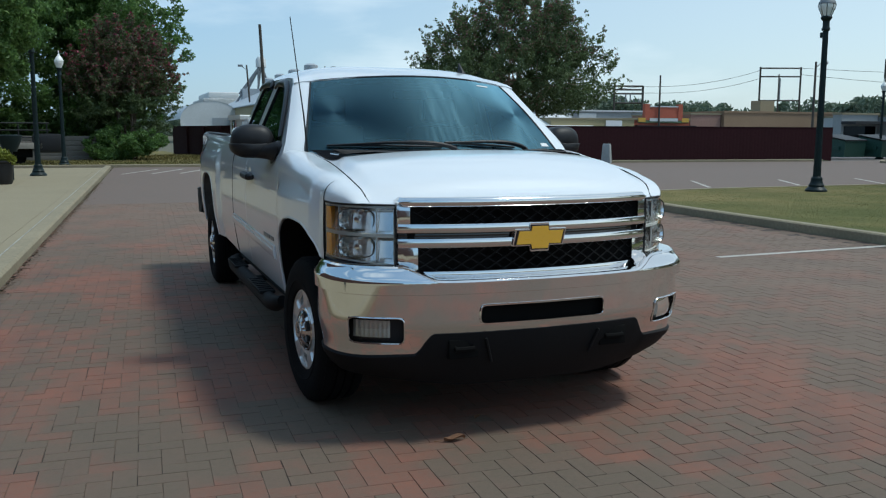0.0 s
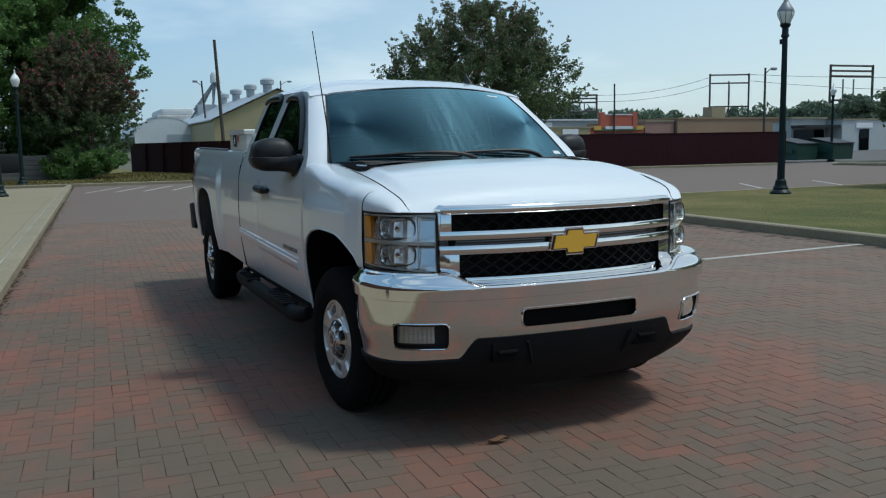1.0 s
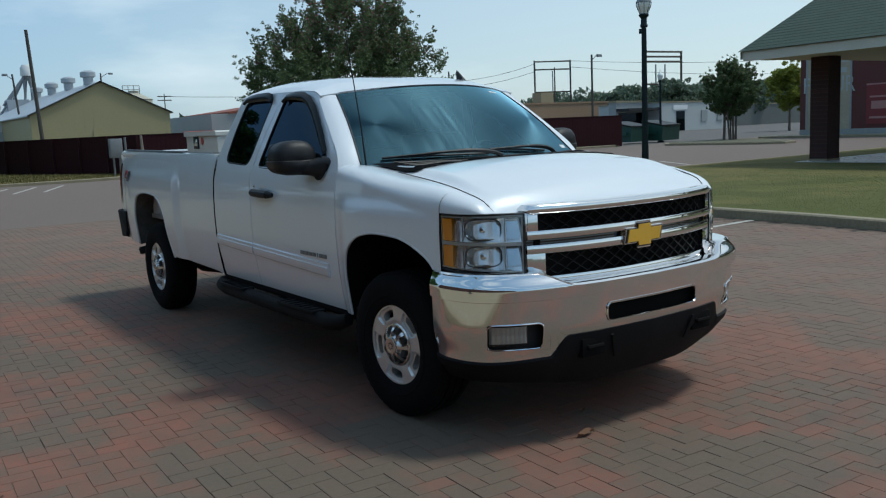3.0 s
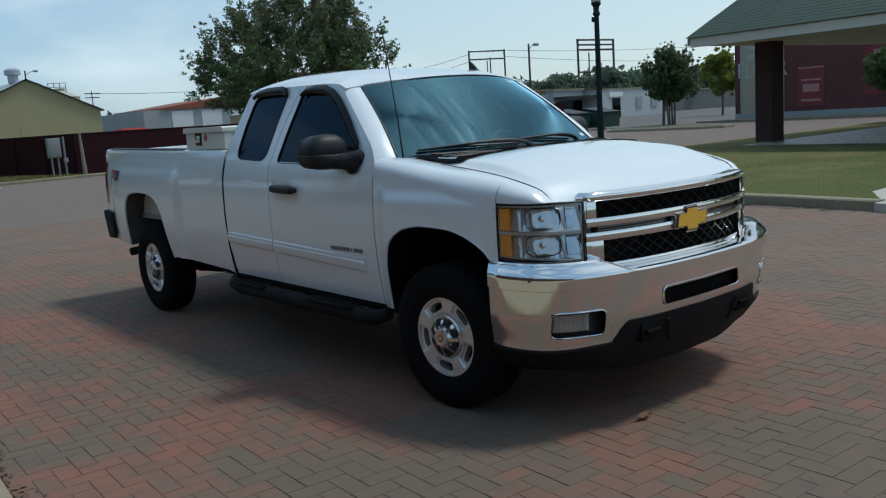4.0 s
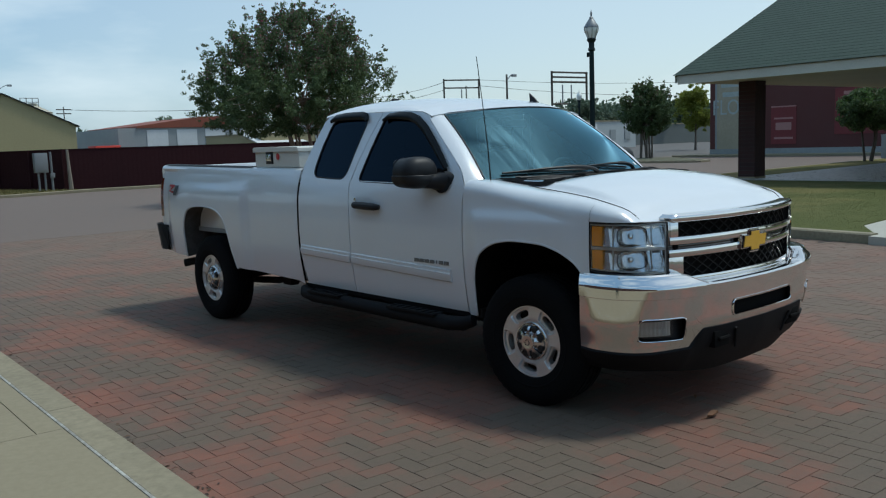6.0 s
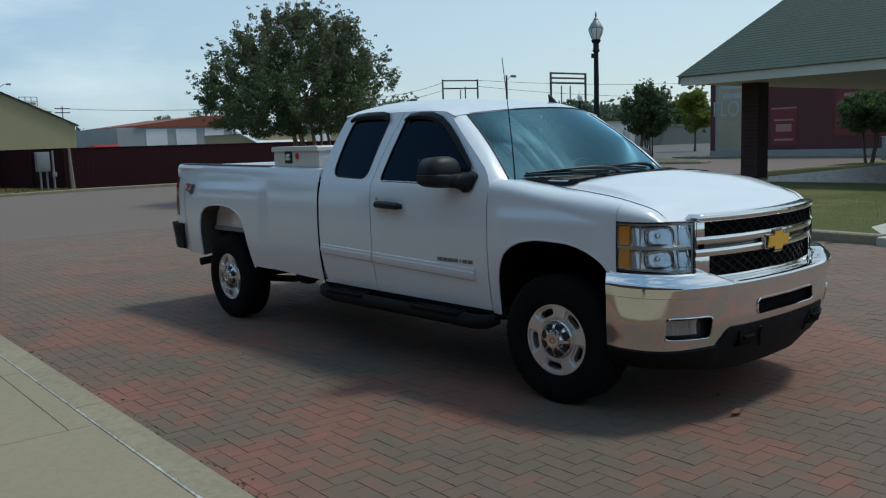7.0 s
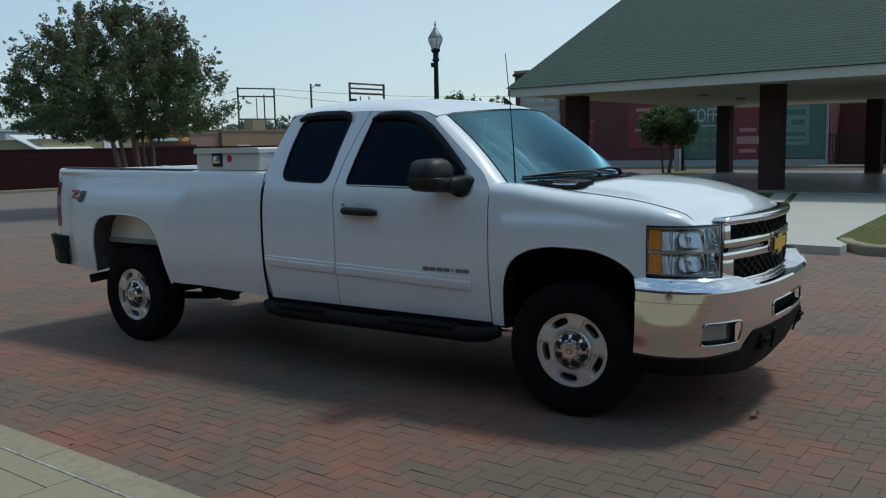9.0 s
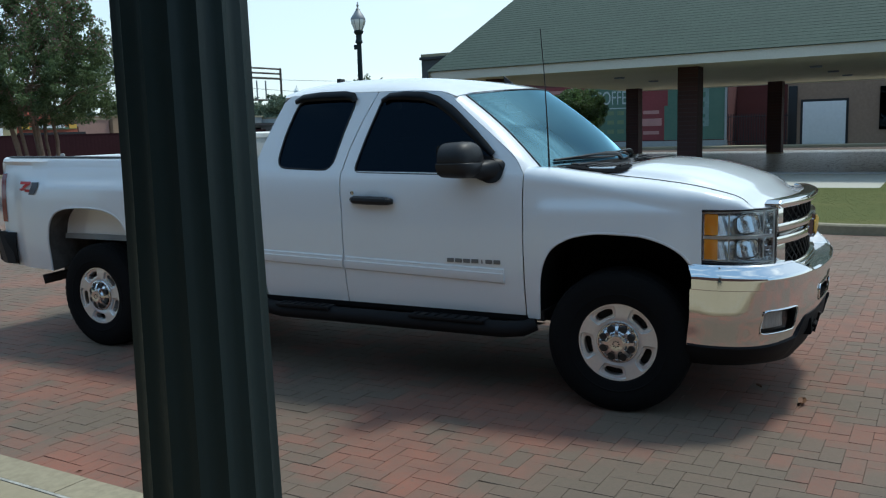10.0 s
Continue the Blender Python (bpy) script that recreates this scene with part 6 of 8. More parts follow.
part("cab_floor", bm, UNDER, truck)


bm = bmesh.new()
grid(bm, [[glass_point(-1 + 2 * i / 28, j / 14) for i in range(29)] for j in range(15)])
face_out(bm, (0, 1.5, 0.9))
windscreen = part("windscreen", bm, GLASS_FRONT, truck, "sloping windscreen with a dark sun strip")
windscreen.visible_shadow = False
bm = bmesh.new()
ring = [glass_point(u, 0, 0.002) for u in np.linspace(-1, 1, 21)] + [glass_point(1, t, 0.002) for t in np.linspace(0.05, 1, 12)] + [glass_point(u, 1, 0.002) for u in np.linspace(0.9, -1, 20)] + [glass_point(-1, t, 0.002) for t in np.linspace(0.95, 0.05, 11)]
tube(bm, ring, 0.006, 6, closed=True)
part("windscreen_seal", bm, BLACK_PLASTIC, windscreen)
bm = bmesh.new()
grid(bm, [[glass_point(u, t, -0.003) for u in np.linspace(-0.975, 0.975, 29)] for t in np.linspace(0.885, 0.975, 4)])
part("sun_strip", bm, glass("sun strip", (0.10, 0.14, 0.20), 1.35), windscreen)
bm = bmesh.new()
grid(bm, [[glass_point(u, t, 0.003) for u in np.linspace(0.62, 0.76, 3)] for t in (0.905, 0.925)])
part("windscreen_sticker", bm, STICKER, windscreen)
bm = bmesh.new()
grid(bm, [[glass_point(u, t, 0.003) for u in np.linspace(0.87, 0.945, 3)] for t in (0.06, 0.10)])
part("windscreen_sticker", bm, STICKER, windscreen)

# --- inside the cab
bm = boxed(-0.84, 0.84, 0.10, 0.62, 1.00, 1.285, bevel=0.06)
part("dashboard", bm, INTERIOR, truck)
bm = bmesh.new()
tube(bm, [(0.42 + 0.19 * math.cos(a), 0.82 + 0.06 * math.sin(a), 1.24 + 0.18 * math.sin(a)) for a in np.linspace(0, 2 * math.pi, 28, endpoint=False)], 0.015, 8, closed=True)
tube(bm, [(0.42, 0.58, 1.14), (0.42, 0.82, 1.24)], 0.035, 8)
part("steering_wheel", bm, BLACK_PLASTIC, truck)
for x in (-0.42, 0.42):
    bm = boxed(x - 0.26, x + 0.26, 1.02, 1.52, 0.80, 1.00, bevel=0.06)
    box(bm, x - 0.25, x + 0.25, 1.44, 1.60, 0.96, 1.50, 0.06)
    box(bm, x - 0.13, x + 0.13, 1.50, 1.60, 1.52, 1.70, 0.04)
    part("seat", bm, SEAT, truck)
bm = boxed(-0.80, 0.80, 1.85, 2.30, 0.80, 1.40, bevel=0.06)
part("rear_bench", bm, SEAT, truck)
for s in (1, -1):
    bm = bmesh.new()
    tube(bm, [(-s * lerp(0.82, 0.64, t), lerp(0.54, 1.04, t), lerp(1.31, 1.73, t)) for t in np.linspace(0, 1, 6)], 0.022, 8)
    part("pillar_trim", bm, INTERIOR, truck)
bm = bmesh.new()
box(bm, -0.12, 0.12, 0.955, 0.975, 1.665, 1.725, 0.012)
part("rear_view_mirror", bm, BLACK_PLASTIC, truck)

# --- bonnet and scuttle


def hood_z(u, y, edge_z):
    """A squared crown: a steep shoulder by the seam, then a shallow bow, dropping to the scuttle at the back."""
    a = abs(u)
    crown = 0.046 * (1 - a ** 2.4)
    dome = 0.030 * (1 - step(0.90, 1.0, a)) * step(-0.74, -0.25, y)
    return edge_z + (crown + dome) * (1 - 0.92 * step(-0.10, 0.22, y))


def hood_ends(u):
    return -0.892 + 0.190 * abs(u) ** 3, 0.200 + 0.170 * u * u


def hood_point(u, t):
    yf, yb = hood_ends(u)
    y = lerp(yf, yb, t)
    sx, sz = seam(y)
    x = (sx - 0.004) * u
    z = hood_z(u, y, sz)
    # the nose rolls down to the grille
    nose = (1 - min(t / 0.17, 1.0)) ** 2.0 * (1 - abs(u) ** 8)
    z -= nose * (z - 1.140 + 0.022 * abs(u) ** 3) * 0.98
    return x, y, z


bm = bmesh.new()
grid(bm, [[hood_point(-1 + 2 * i / 96, (j / 34) ** 1.25) for i in range(97)] for j in range(35)])
face_out(bm, (0, -0.2, 0.5))
bonnet = thick(part("bonnet", bm, PAINT, truck), 0.015)
for s in (1, -1):
    bm = bmesh.new()
    tube(bm, [(-s * (seam(y)[0] - 0.001), y, seam(y)[1] + 0.0012) for y in np.linspace(-0.665, 0.10, 24)], 0.0026, 6)
    part("bonnet_gap", bm, DARK, bonnet, "dark gap along the bonnet's edge")


def vent_t(u, q):
    """Along the vent at u: q = 0 at its front edge, 1 at the bonnet's back edge."""
    front = curve_at(u, (0.24, 0.40, 0.55, 0.70, 0.85, 0.94, 0.965, 0.985), (0.190, 0.150, 0.080, 0.016, -0.030, -0.030, 0.005, 0.060))
    yf, yb = hood_ends(u)
    return (lerp(min(front, yb - 0.02), yb, q) - yf) / (yb - yf)


def vent_patch(bm, s):
    rows = []
    for j in range(11):
        r = []
        for i in range(31):
            u = lerp(0.24, 0.985, i / 30)
            p = hood_point(s * u, vent_t(u, j / 10))
            r.append((p[0], p[1], p[2] + 0.009))
        rows.append(r)
    grid(bm, rows)


vents = both("bonnet_vent", vent_patch, VENT_BLACK, "black louvred bonnet vent", t=0.0, centre=(0, 0, 0.5))
for s, vent in zip((1, -1), vents):
    for k in range(7):
        bm = bmesh.new()
        pts = []
        for u in np.linspace(0.30 + 0.035 * (6 - k), 0.84, 12):
            yf, yb = hood_ends(u)
            y = max(lerp(0.045, 0.335, k / 6) - 0.05 * (1 - u), lerp(yf, yb, vent_t(u, 0.06)))
            p = hood_point(s * u, min((y - yf) / (yb - yf), 0.995))
            pts.append((p[0], p[1], p[2] + 0.013))
        tube(bm, pts, 0.005, 6)
        part("louvre", bm, BLACK_PLASTIC, vent)
    bm = bmesh.new()
    rows = []
    for y in np.linspace(0.050, 0.195, 5):
        r = []
        for u in (0.880, 0.888, 0.916, 0.924):
            yf, yb = hood_ends(u)
            p = hood_point(s * u, (y - yf) / (yb - yf))
            r.append((p[0], p[1], p[2] + (0.011 if u in (0.880, 0.924) else 0.016)))
        rows.append(r)
    grid(bm, rows)
    part("vent_badge", bm, CHROME_DULL, vent, "pale metal badge strip")
bm = bmesh.new()
rows = []
for i in range(25):
    u = -1 + i / 12
    x0, y0, z0 = hood_point(u, 1.0)
    g = glass_point(u, 0.03)
    rows.append([(x0, y0 - 0.02, z0 - 0.014), (lerp(x0, g[0], 0.5), lerp(y0, g[1], 0.5), min(z0, g[2]) - 0.022), (g[0], g[1] + 0.02, g[2] - 0.004)])
grid(bm, rows)
part("scuttle_panel", bm, BLACK_PLASTIC, truck)
# wipers lie along the foot of the glass
for u0, u1, t0, t1 in ((0.05, -0.86, 0.020, 0.055), (0.66, -0.02, 0.020, 0.065)):
    bm = bmesh.new()
    pts = [glass_point(lerp(u0, u1, k / 16), lerp(t0 - 0.03, t1, math.sin(math.pi * k / 32)), 0.016 + 0.030 * math.sin(math.pi * min(k / 16, 1) ** 0.5) ** 1.5) for k in range(17)]
    tube(bm, pts, [0.015] + [0.013] * 6 + [0.009] * 4 + [0.006] * 6, 6)
    tube(bm, [glass_point(lerp(u0 - 0.1, u1, k / 10), lerp(t0, t1, k / 10) + 0.005, 0.012) for k in range(11)], 0.007, 6)
    part("wiper", bm, BLACK_PLASTIC, truck, "black wiper blade")

# --- headlamps
def lamp_u(t):
    """A point of the lamp's plan, outer end first."""
    d = np.cumsum([0] + [math.dist(a, b) for a, b in zip(LAMP_PLAN, LAMP_PLAN[1:])])
    d = d / d[-1]
    return curve_at(t, d, [p[0] for p in LAMP_PLAN]), curve_at(t, d, [p[1] for p in LAMP_PLAN])


def lamp_point(s, t, z, depth=0.0):
    x, y = lamp_u(t)
    nx, ny = -0.55, -0.83
    return (s * (x - nx * depth), y - ny * depth - 0.010 * (1 - ((z - 0.975) / 0.14) ** 2) * (1 if depth == 0 else 0), z)


def lamp_top(t):
    return lerp(1.117, 1.113, t)


def lamp_low(t):
    return lerp(0.852, 0.822, t)


for s in (1, -1):
    bm = bmesh.new()
    grid(bm, [[lamp_point(s, i / 16, lerp(lamp_low(i / 16), lamp_top(i / 16), j / 8)) for i in range(17)] for j in range(9)])
    face_out(bm, (0, 0.5, 0.9))
    lamp = part("headlamp", bm, GLASS_CLEAR, truck, "clear stacked headlamp with amber indicators")
    lamp.visible_shadow = False
    # housing: bright stepped reflector in each chamber
    for lo, hi in ((0.03, 0.475), (0.525, 0.97)):
        bm = bmesh.new()
        rows = []
        for j in range(9):
            r = []
            for i in range(19):
                t = lerp(0.02, 0.985, i / 18)
                z = lerp(lamp_low(t), lamp_top(t), lerp(lo, hi, j / 8))
                edge = max(abs(2 * j / 8 - 1) ** 5, abs(2 * i / 18 - 1) ** 10)
                r.append(lamp_point(s, t, z, 0.010 + 0.042 * j / 8 + 0.004 * ((i // 2) % 2) * (1 - edge)))
            rows.append(r)
        grid(bm, rows)
        part("lamp_back", bm, REFLECTOR, lamp, "", 5)
    bm = bmesh.new()
    grid(bm, [[lamp_point(s, i / 12, lerp(lamp_low(i / 12), lamp_top(i / 12), j / 2), 0.095) for i in range(13)] for j in range(3)])
    part("lamp_case", bm, DARK, lamp)
    for depth, rad, inset, m, nm in ((0.004, 0.0055, 0.0, BLACK_PLASTIC, "lamp_rim"), (0.010, 0.0045, 0.012, LAMP_TRIM, "lamp_trim")):
        bm = bmesh.new()
        t0, t1 = inset * 1.2, 1 - inset * 1.2
        loop = [lamp_point(s, t, lamp_low(t) + inset, depth) for t in np.linspace(t0, t1, 12)] + [lamp_point(s, t1, z, depth) for z in np.linspace(0.85, 1.09, 6)] + [lamp_point(s, t, lamp_top(t) - inset, depth) for t in np.linspace(t1, t0, 12)] + [lamp_point(s, t0, z, depth) for z in np.linspace(1.09, 0.88, 6)]
        tube(bm, loop, rad, 6, closed=True)
        part(nm, bm, m, lamp)
    for z0, z1 in ((0.990, 1.096), (0.862, 0.968)):
        bm = bmesh.new()
        grid(bm, [[lamp_point(s, t, lerp(z0, z1, j / 3), 0.007) for t in np.linspace(0.035, 0.185, 6)] for j in range(4)])
        face_out(bm, (0, 0.5, 0.95))
        amber = thick(part("indicator", bm, AMBER, lamp, "amber indicator lens"), 0.02)
        c = Vector(lamp_point(s, 0.555, (z0 + z1) / 2, 0.012))
        tilt = Vector((-s * 0.50, -0.86, 0.10)).normalized().to_track_quat("Z", "Y").to_matrix().to_4x4()
        # a wide D-shaped dish with radial flutes
        bm = bmesh.new()
        rows = []
        for q in (1.0, 0.86, 0.70, 0.52, 0.34, 0.18):
            ring = []
            for i in range(40):
                a = 2 * math.pi * i / 40
                ca, sa = math.cos(a), math.sin(a)
                x = 0.086 * math.copysign(abs(ca) ** 0.62, ca) * q
                y = 0.050 * math.copysign(abs(sa) ** 0.62, sa) * q
                ring.append((x, y, -0.060 * (1 - q ** 2) + 0.0075 * ((i // 2) % 2) * (1 if q < 0.95 else 0)))
            rows.append(ring)
        vs = grid(bm, rows, close=True)
        bm.faces.new(vs[-1])
        bmesh.ops.transform(bm, matrix=Matrix.Translation(c) @ tilt, verts=bm.verts[:])
        part("lamp_bowl", bm, BOWL, lamp, "", 8)
        bm = bmesh.new()
        tube(bm, [c + tilt.to_3x3() @ Vector(p) for p in rows[0]], 0.0024, 6, closed=True)
        part("bowl_ring", bm, BLACK_PLASTIC, lamp)
        bm = bmesh.new()
        lathe(bm, [(0.0, 0.0), (0.012, -0.002), (0.016, -0.012), (0.016, -0.030), (0.010, -0.036)], 14)
        bmesh.ops.transform(bm, matrix=Matrix.Translation(c) @ tilt @ Matrix.Translation((0, 0, -0.008)), verts=bm.verts[:])
        part("bulb", bm, CHROME, lamp)
        # clear facets by the grille
        bm = bmesh.new()
        grid(bm, [[lamp_point(s, t, lerp(z0 + 0.004, z1 - 0.004, j / 5), 0.008 + 0.034 * j / 5 + 0.008 * ((i + j) % 2)) for i, t in enumerate(np.linspace(0.815, 0.965, 6))] for j in range(6)])
        part("reflector_facet", bm, BOWL, lamp, "", 5)
    bm = bmesh.new()
    for k in (-0.004, 0.004):
        tube(bm, [lamp_point(s, t, 0.979 + k - 0.010 * t, 0.012) for t in np.linspace(0.03, 0.97, 12)], 0.0055, 6)
    for t in (0.320, 0.792):
        for z0, z1 in ((0.988, 1.098), (0.858, 0.968)):
            tube(bm, [lamp_point(s, t, lerp(z0, z1, k / 4), 0.012) for k in range(5)], 0.0035, 6)
    part("lamp_bar", bm, LAMP_TRIM, lamp)

# --- grille
def grille_y(x):
    return -0.905 + 0.20 * abs(x / 0.66) ** 2.3 * 0.55


def bar(bm, x0, x1, z0, z1, front=0.0, depth=0.05, n=24, rise=None, roll=0.0):
    """A chrome bar that follows the bow of the nose."""
    rows = []
    for i in range(n + 1):
        x = lerp(x0, x1, i / n)
        y = grille_y(x) - front
        a, b = (z0, z1) if rise is None else rise(x)
        if roll:
            face = [(x, y + roll * (1 - math.cos(q)) ** 1.3, (a + b) / 2 + (b - a) / 2 * math.sin(q)) for q in np.linspace(-math.pi / 2, math.pi / 2, 11)]
        else:
            m = min((b - a) * 0.22, 0.007)
            face = [(x, y + m, a), (x, y + m * 0.3, a + m * 0.3), (x, y, a + m), (x, y + 0.002, b - m), (x, y + 0.002 + m * 0.3, b - m * 0.3), (x, y + m + 0.002, b)]
        rows.append([(x, y + depth, a)] + face + [(x, y + depth, b)])
    vs = grid(bm, rows)
    bm.faces.new(vs[0])
    bm.faces.new(vs[-1])


def round_end(x):
    return math.sqrt(max(1 - max(abs(x) - 0.640, 0) ** 2 / 0.028 ** 2, 0.04))


grille = part("grille", boxed(-0.62, 0.62, -0.80, -0.78, 0.78, 1.12), DARK, truck, "chrome grille with black diagonal mesh")
bm = bmesh.new()
bar(bm, -0.668, 0.668, 1.104, 1.149, 0.020, 0.08, n=60, roll=0.018, rise=lambda x: (1.1265 - 0.0225 * round_end(x), 1.1265 + 0.0225 * round_end(x)))
part("top_bar", bm, CHROME, grille)
bm = bmesh.new()
bar(bm, -0.668, 0.668, 0.984, 1.028, 0.012)
for s in (1, -1):
    bar(bm, s * 0.615, s * 0.662, 1.0, 1.110, 0.008, 0.05, 4)
    bar(bm, s * 0.655, s * 0.670, 0.984, 1.114, 0.004, 0.05, 4)
part("upper_surround", bm, CHROME, grille)
bm = bmesh.new()
bar(bm, -0.668, 0.668, 0.914, 0.959, 0.008)
bar(bm, -0.630, 0.630, 0.772, 0.806, 0.010)
for s in (1, -1):
    bar(bm, s * 0.580, s * 0.668, 0.78, 0.930, 0.006, 0.05, 4, rise=lambda x: (lerp(0.775, 0.83, max(0, (abs(x) - 0.61) / 0.045)), 0.94))
part("lower_surround", bm, CHROME, grille)
bm = bmesh.new()
bar(bm, -0.660, 0.660, 0.955, 0.988, -0.020, 0.02)
part("gap_panel", bm, GLOSS_BLACK, grille)
for z0, z1 in ((1.028, 1.112), (0.806, 0.914)):
    bm = bmesh.new()
    h = z1 - z0
    pitch = 0.084
    k = -0.64 - h
    while k < 0.64:
        for sl in (1, -1):
            pts = []
            for q in np.linspace(0, 1, 5):
                x = k + (h * 1.55 * q if sl > 0 else h * 1.55 * (1 - q))
                if abs(x) < 0.615:
                    pts.append((x, grille_y(x) + 0.022 + (0.006 if sl > 0 else 0), lerp(z0, z1, q)))
            if len(pts) > 1:
                tube(bm, pts, 0.0042, 4)
        k += pitch
    part("grille_mesh", bm, MESH_BLACK, grille, "black diagonal mesh")
# gold emblem, a plain cross-shaped plate in a chrome rim
EMB = [(-0.134, -0.034), (-0.050, -0.034), (-0.045, -0.058), (0.045, -0.058), (0.050, -0.034), (0.118, -0.034), (0.134, 0.034), (0.050, 0.034), (0.045, 0.058), (-0.045, 0.058), (-0.050, 0.034), (-0.118, 0.034)]
for k, (grow, y0, y1, m) in enumerate(((1.13, -0.923, -0.895, CHROME), (1.045, -0.927, -0.915, GLOSS_BLACK), (0.95, -0.931, -0.918, GOLD))):
    bm = bmesh.new()
    lp = [(x * (grow if grow < 1 else 1 + (grow - 1) * 0.75), z * (grow if grow < 1 else 1 + (grow - 1) * 1.7)) for x, z in EMB]
    a = [bm.verts.new((x, y1, 0.955 + z)) for x, z in lp]
    b = [bm.verts.new((x * 0.97, y0, 0.955 + z * 0.95)) for x, z in lp]
    for i in range(len(lp)):
        j = (i + 1) % len(lp)
        bm.faces.new((a[i], a[j], b[j], b[i]))
    bm.faces.new(b)
    bmesh.ops.recalc_face_normals(bm, faces=bm.faces[:])
    part(("emblem_rim", "emblem_border", "emblem")[k], bm, m, grille, "" if k < 2 else "gold emblem plate", 20)

# --- front bumper
BUMP_PLAN = ((-0.962, -0.415), (-0.978, -0.520), (-0.962, -0.640), (-0.915, -0.745), (-0.840, -0.825), (-0.730, -0.885), (-0.560, -0.938), (-0.30, -0.980), (0.0, -0.995))
_bd = np.cumsum([0] + [math.dist(a, b) for a, b in zip(BUMP_PLAN, BUMP_PLAN[1:])])


def bump_xy(t):
    """t from -1 (one end) over 0 (the middle) to 1."""
    d = (1 - abs(t)) * _bd[-1]
    x, y = curve_at(d, _bd, [p[0] for p in BUMP_PLAN]), curve_at(d, _bd, [p[1] for p in BUMP_PLAN])
    return (x if t < 0 else -x), y


def bump_t(x):
    lo, hi = -1.0, 0.0
    for _ in range(40):
        mid = (lo + hi) / 2
        if bump_xy(mid)[0] < -abs(x):
            lo = mid
        else:
            hi = mid
    return -lo if x > 0 else lo


def bump_low(x):
    a = abs(x)
    return lerp(0.528, 0.422, step(0.535, 0.635, a)) - 0.012 * step(0.65, 0.95, a)


def bump_top(x):
    return lerp(0.770, 0.832, step(0.50, 0.70, abs(x)))


TS = sorted(set(list(np.linspace(-1, 1, 81)) + [s * bump_t(-x) for x in (0.335, 0.32, 0.66, 0.68, 0.895, 0.91, 0.54, 0.56, 0.60, 0.63, 0.65) for s in (1, -1)]))


def bumper_strip(bm, ts, lo, hi, n, bulge=0.0):
    rows = []
    for t in ts:
        x, y = bump_xy(t)
        out = Vector((x * 0.35, y + 0.2)).normalized()
        a, b = lo(x), hi(x)
        r = []
        for k in range(n + 1):
            z = lerp(a, b, k / n)
            o = 0.024 * step(0.711, 0.718, z) - 0.045 * step(0.770, 0.84, z) - 0.035 * (1 - step(0.42, 0.58, z))
            r.append((x + out.x * o, y + out.y * o, z))
        rows.append(r)
    return grid(bm, rows)


bm = bmesh.new()
xs_of = lambda t: abs(bump_xy(t)[0])
tf0, tf1, tc = bump_t(-0.90), bump_t(-0.675), bump_t(-0.325)
seq = sorted(set([round(t, 5) for t in TS] + [round(v * s, 5) for v in (tf0, tf1, tc) for s in (1, -1)]))


def between(a, b):
    return [t for t in seq if round(a, 5) <= t <= round(b, 5)]


bumper_strip(bm, seq, lambda x: 0.655, lambda x: 0.711, 4)
bumper_strip(bm, seq, lambda x: 0.711, lambda x: 0.718, 2)
bumper_strip(bm, seq, lambda x: 0.718, bump_top, 14)
for a, b in ((-1, tf0), (tf1, tc), (-tc, -tf1), (-tf0, 1)):
    bumper_strip(bm, between(a, b), bump_low, lambda x: 0.655, 10)
for a, b in ((tf0, tf1), (-tf1, -tf0)):
    bumper_strip(bm, between(a, b), lambda x: 0.605, lambda x: 0.655, 3)
    bumper_strip(bm, between(a, b), bump_low, lambda x: 0.485, 3)
bumper_strip(bm, between(tc, -tc), bump_low, lambda x: 0.572, 3)
rows = []
for t in seq:
    x, y = bump_xy(t)
    out = Vector((x * 0.35, y + 0.2)).normalized()
    z = bump_top(x)
    o = 0.020 - 0.045 * step(0.770, 0.84, z)
    rows.append([(x + out.x * (o - d), y + out.y * (o - d), z + dz) for d, dz in ((0, 0), (0.012, 0.008), (0.03, 0.010), (0.11, 0.004))])
grid(bm, rows)
bmesh.ops.remove_doubles(bm, verts=bm.verts[:], dist=2e-4)
face_out(bm, (0, -0.1, 0.62))
front_bumper = thick(part("front_bumper", bm, CHROME, truck, "polished chrome front bumper", 24), 0.006)


# black tube stands in for the shadowed gap below each lamp
for s in (1, -1):
    bm = bmesh.new()
    tube(bm, [lamp_point(s, t, lamp_low(t) - 0.012, 0.010) for t in np.linspace(0.0, 1.0, 14)], 0.011, 6)
    part("lamp_gap_shade", bm, DARK, front_bumper)


def hole_rim(x0, x1, z0, z1, lift=0.004, n=10):
    def pt(x, z):
        t = bump_t(x)
        px, py = bump_xy(t)
        out = Vector((px * 0.35, py + 0.2)).normalized()
        o = lift - 0.035 * (1 - step(0.42, 0.58, z))
        return (px + out.x * o, py + out.y * o, z)
    lp = rounded([(x0, z0), (x1, z0), (x1, z1), (x0, z1)], 0.03, 5)
    full = []
    for (ax, az), (bx, bz) in zip(lp, lp[1:] + lp[:1]):
        k = max(1, int(abs(bx - ax) / 0.03))
        full += [(lerp(ax, bx, i / k), lerp(az, bz, i / k)) for i in range(k)]
    return [pt(x, z) for x, z in full]


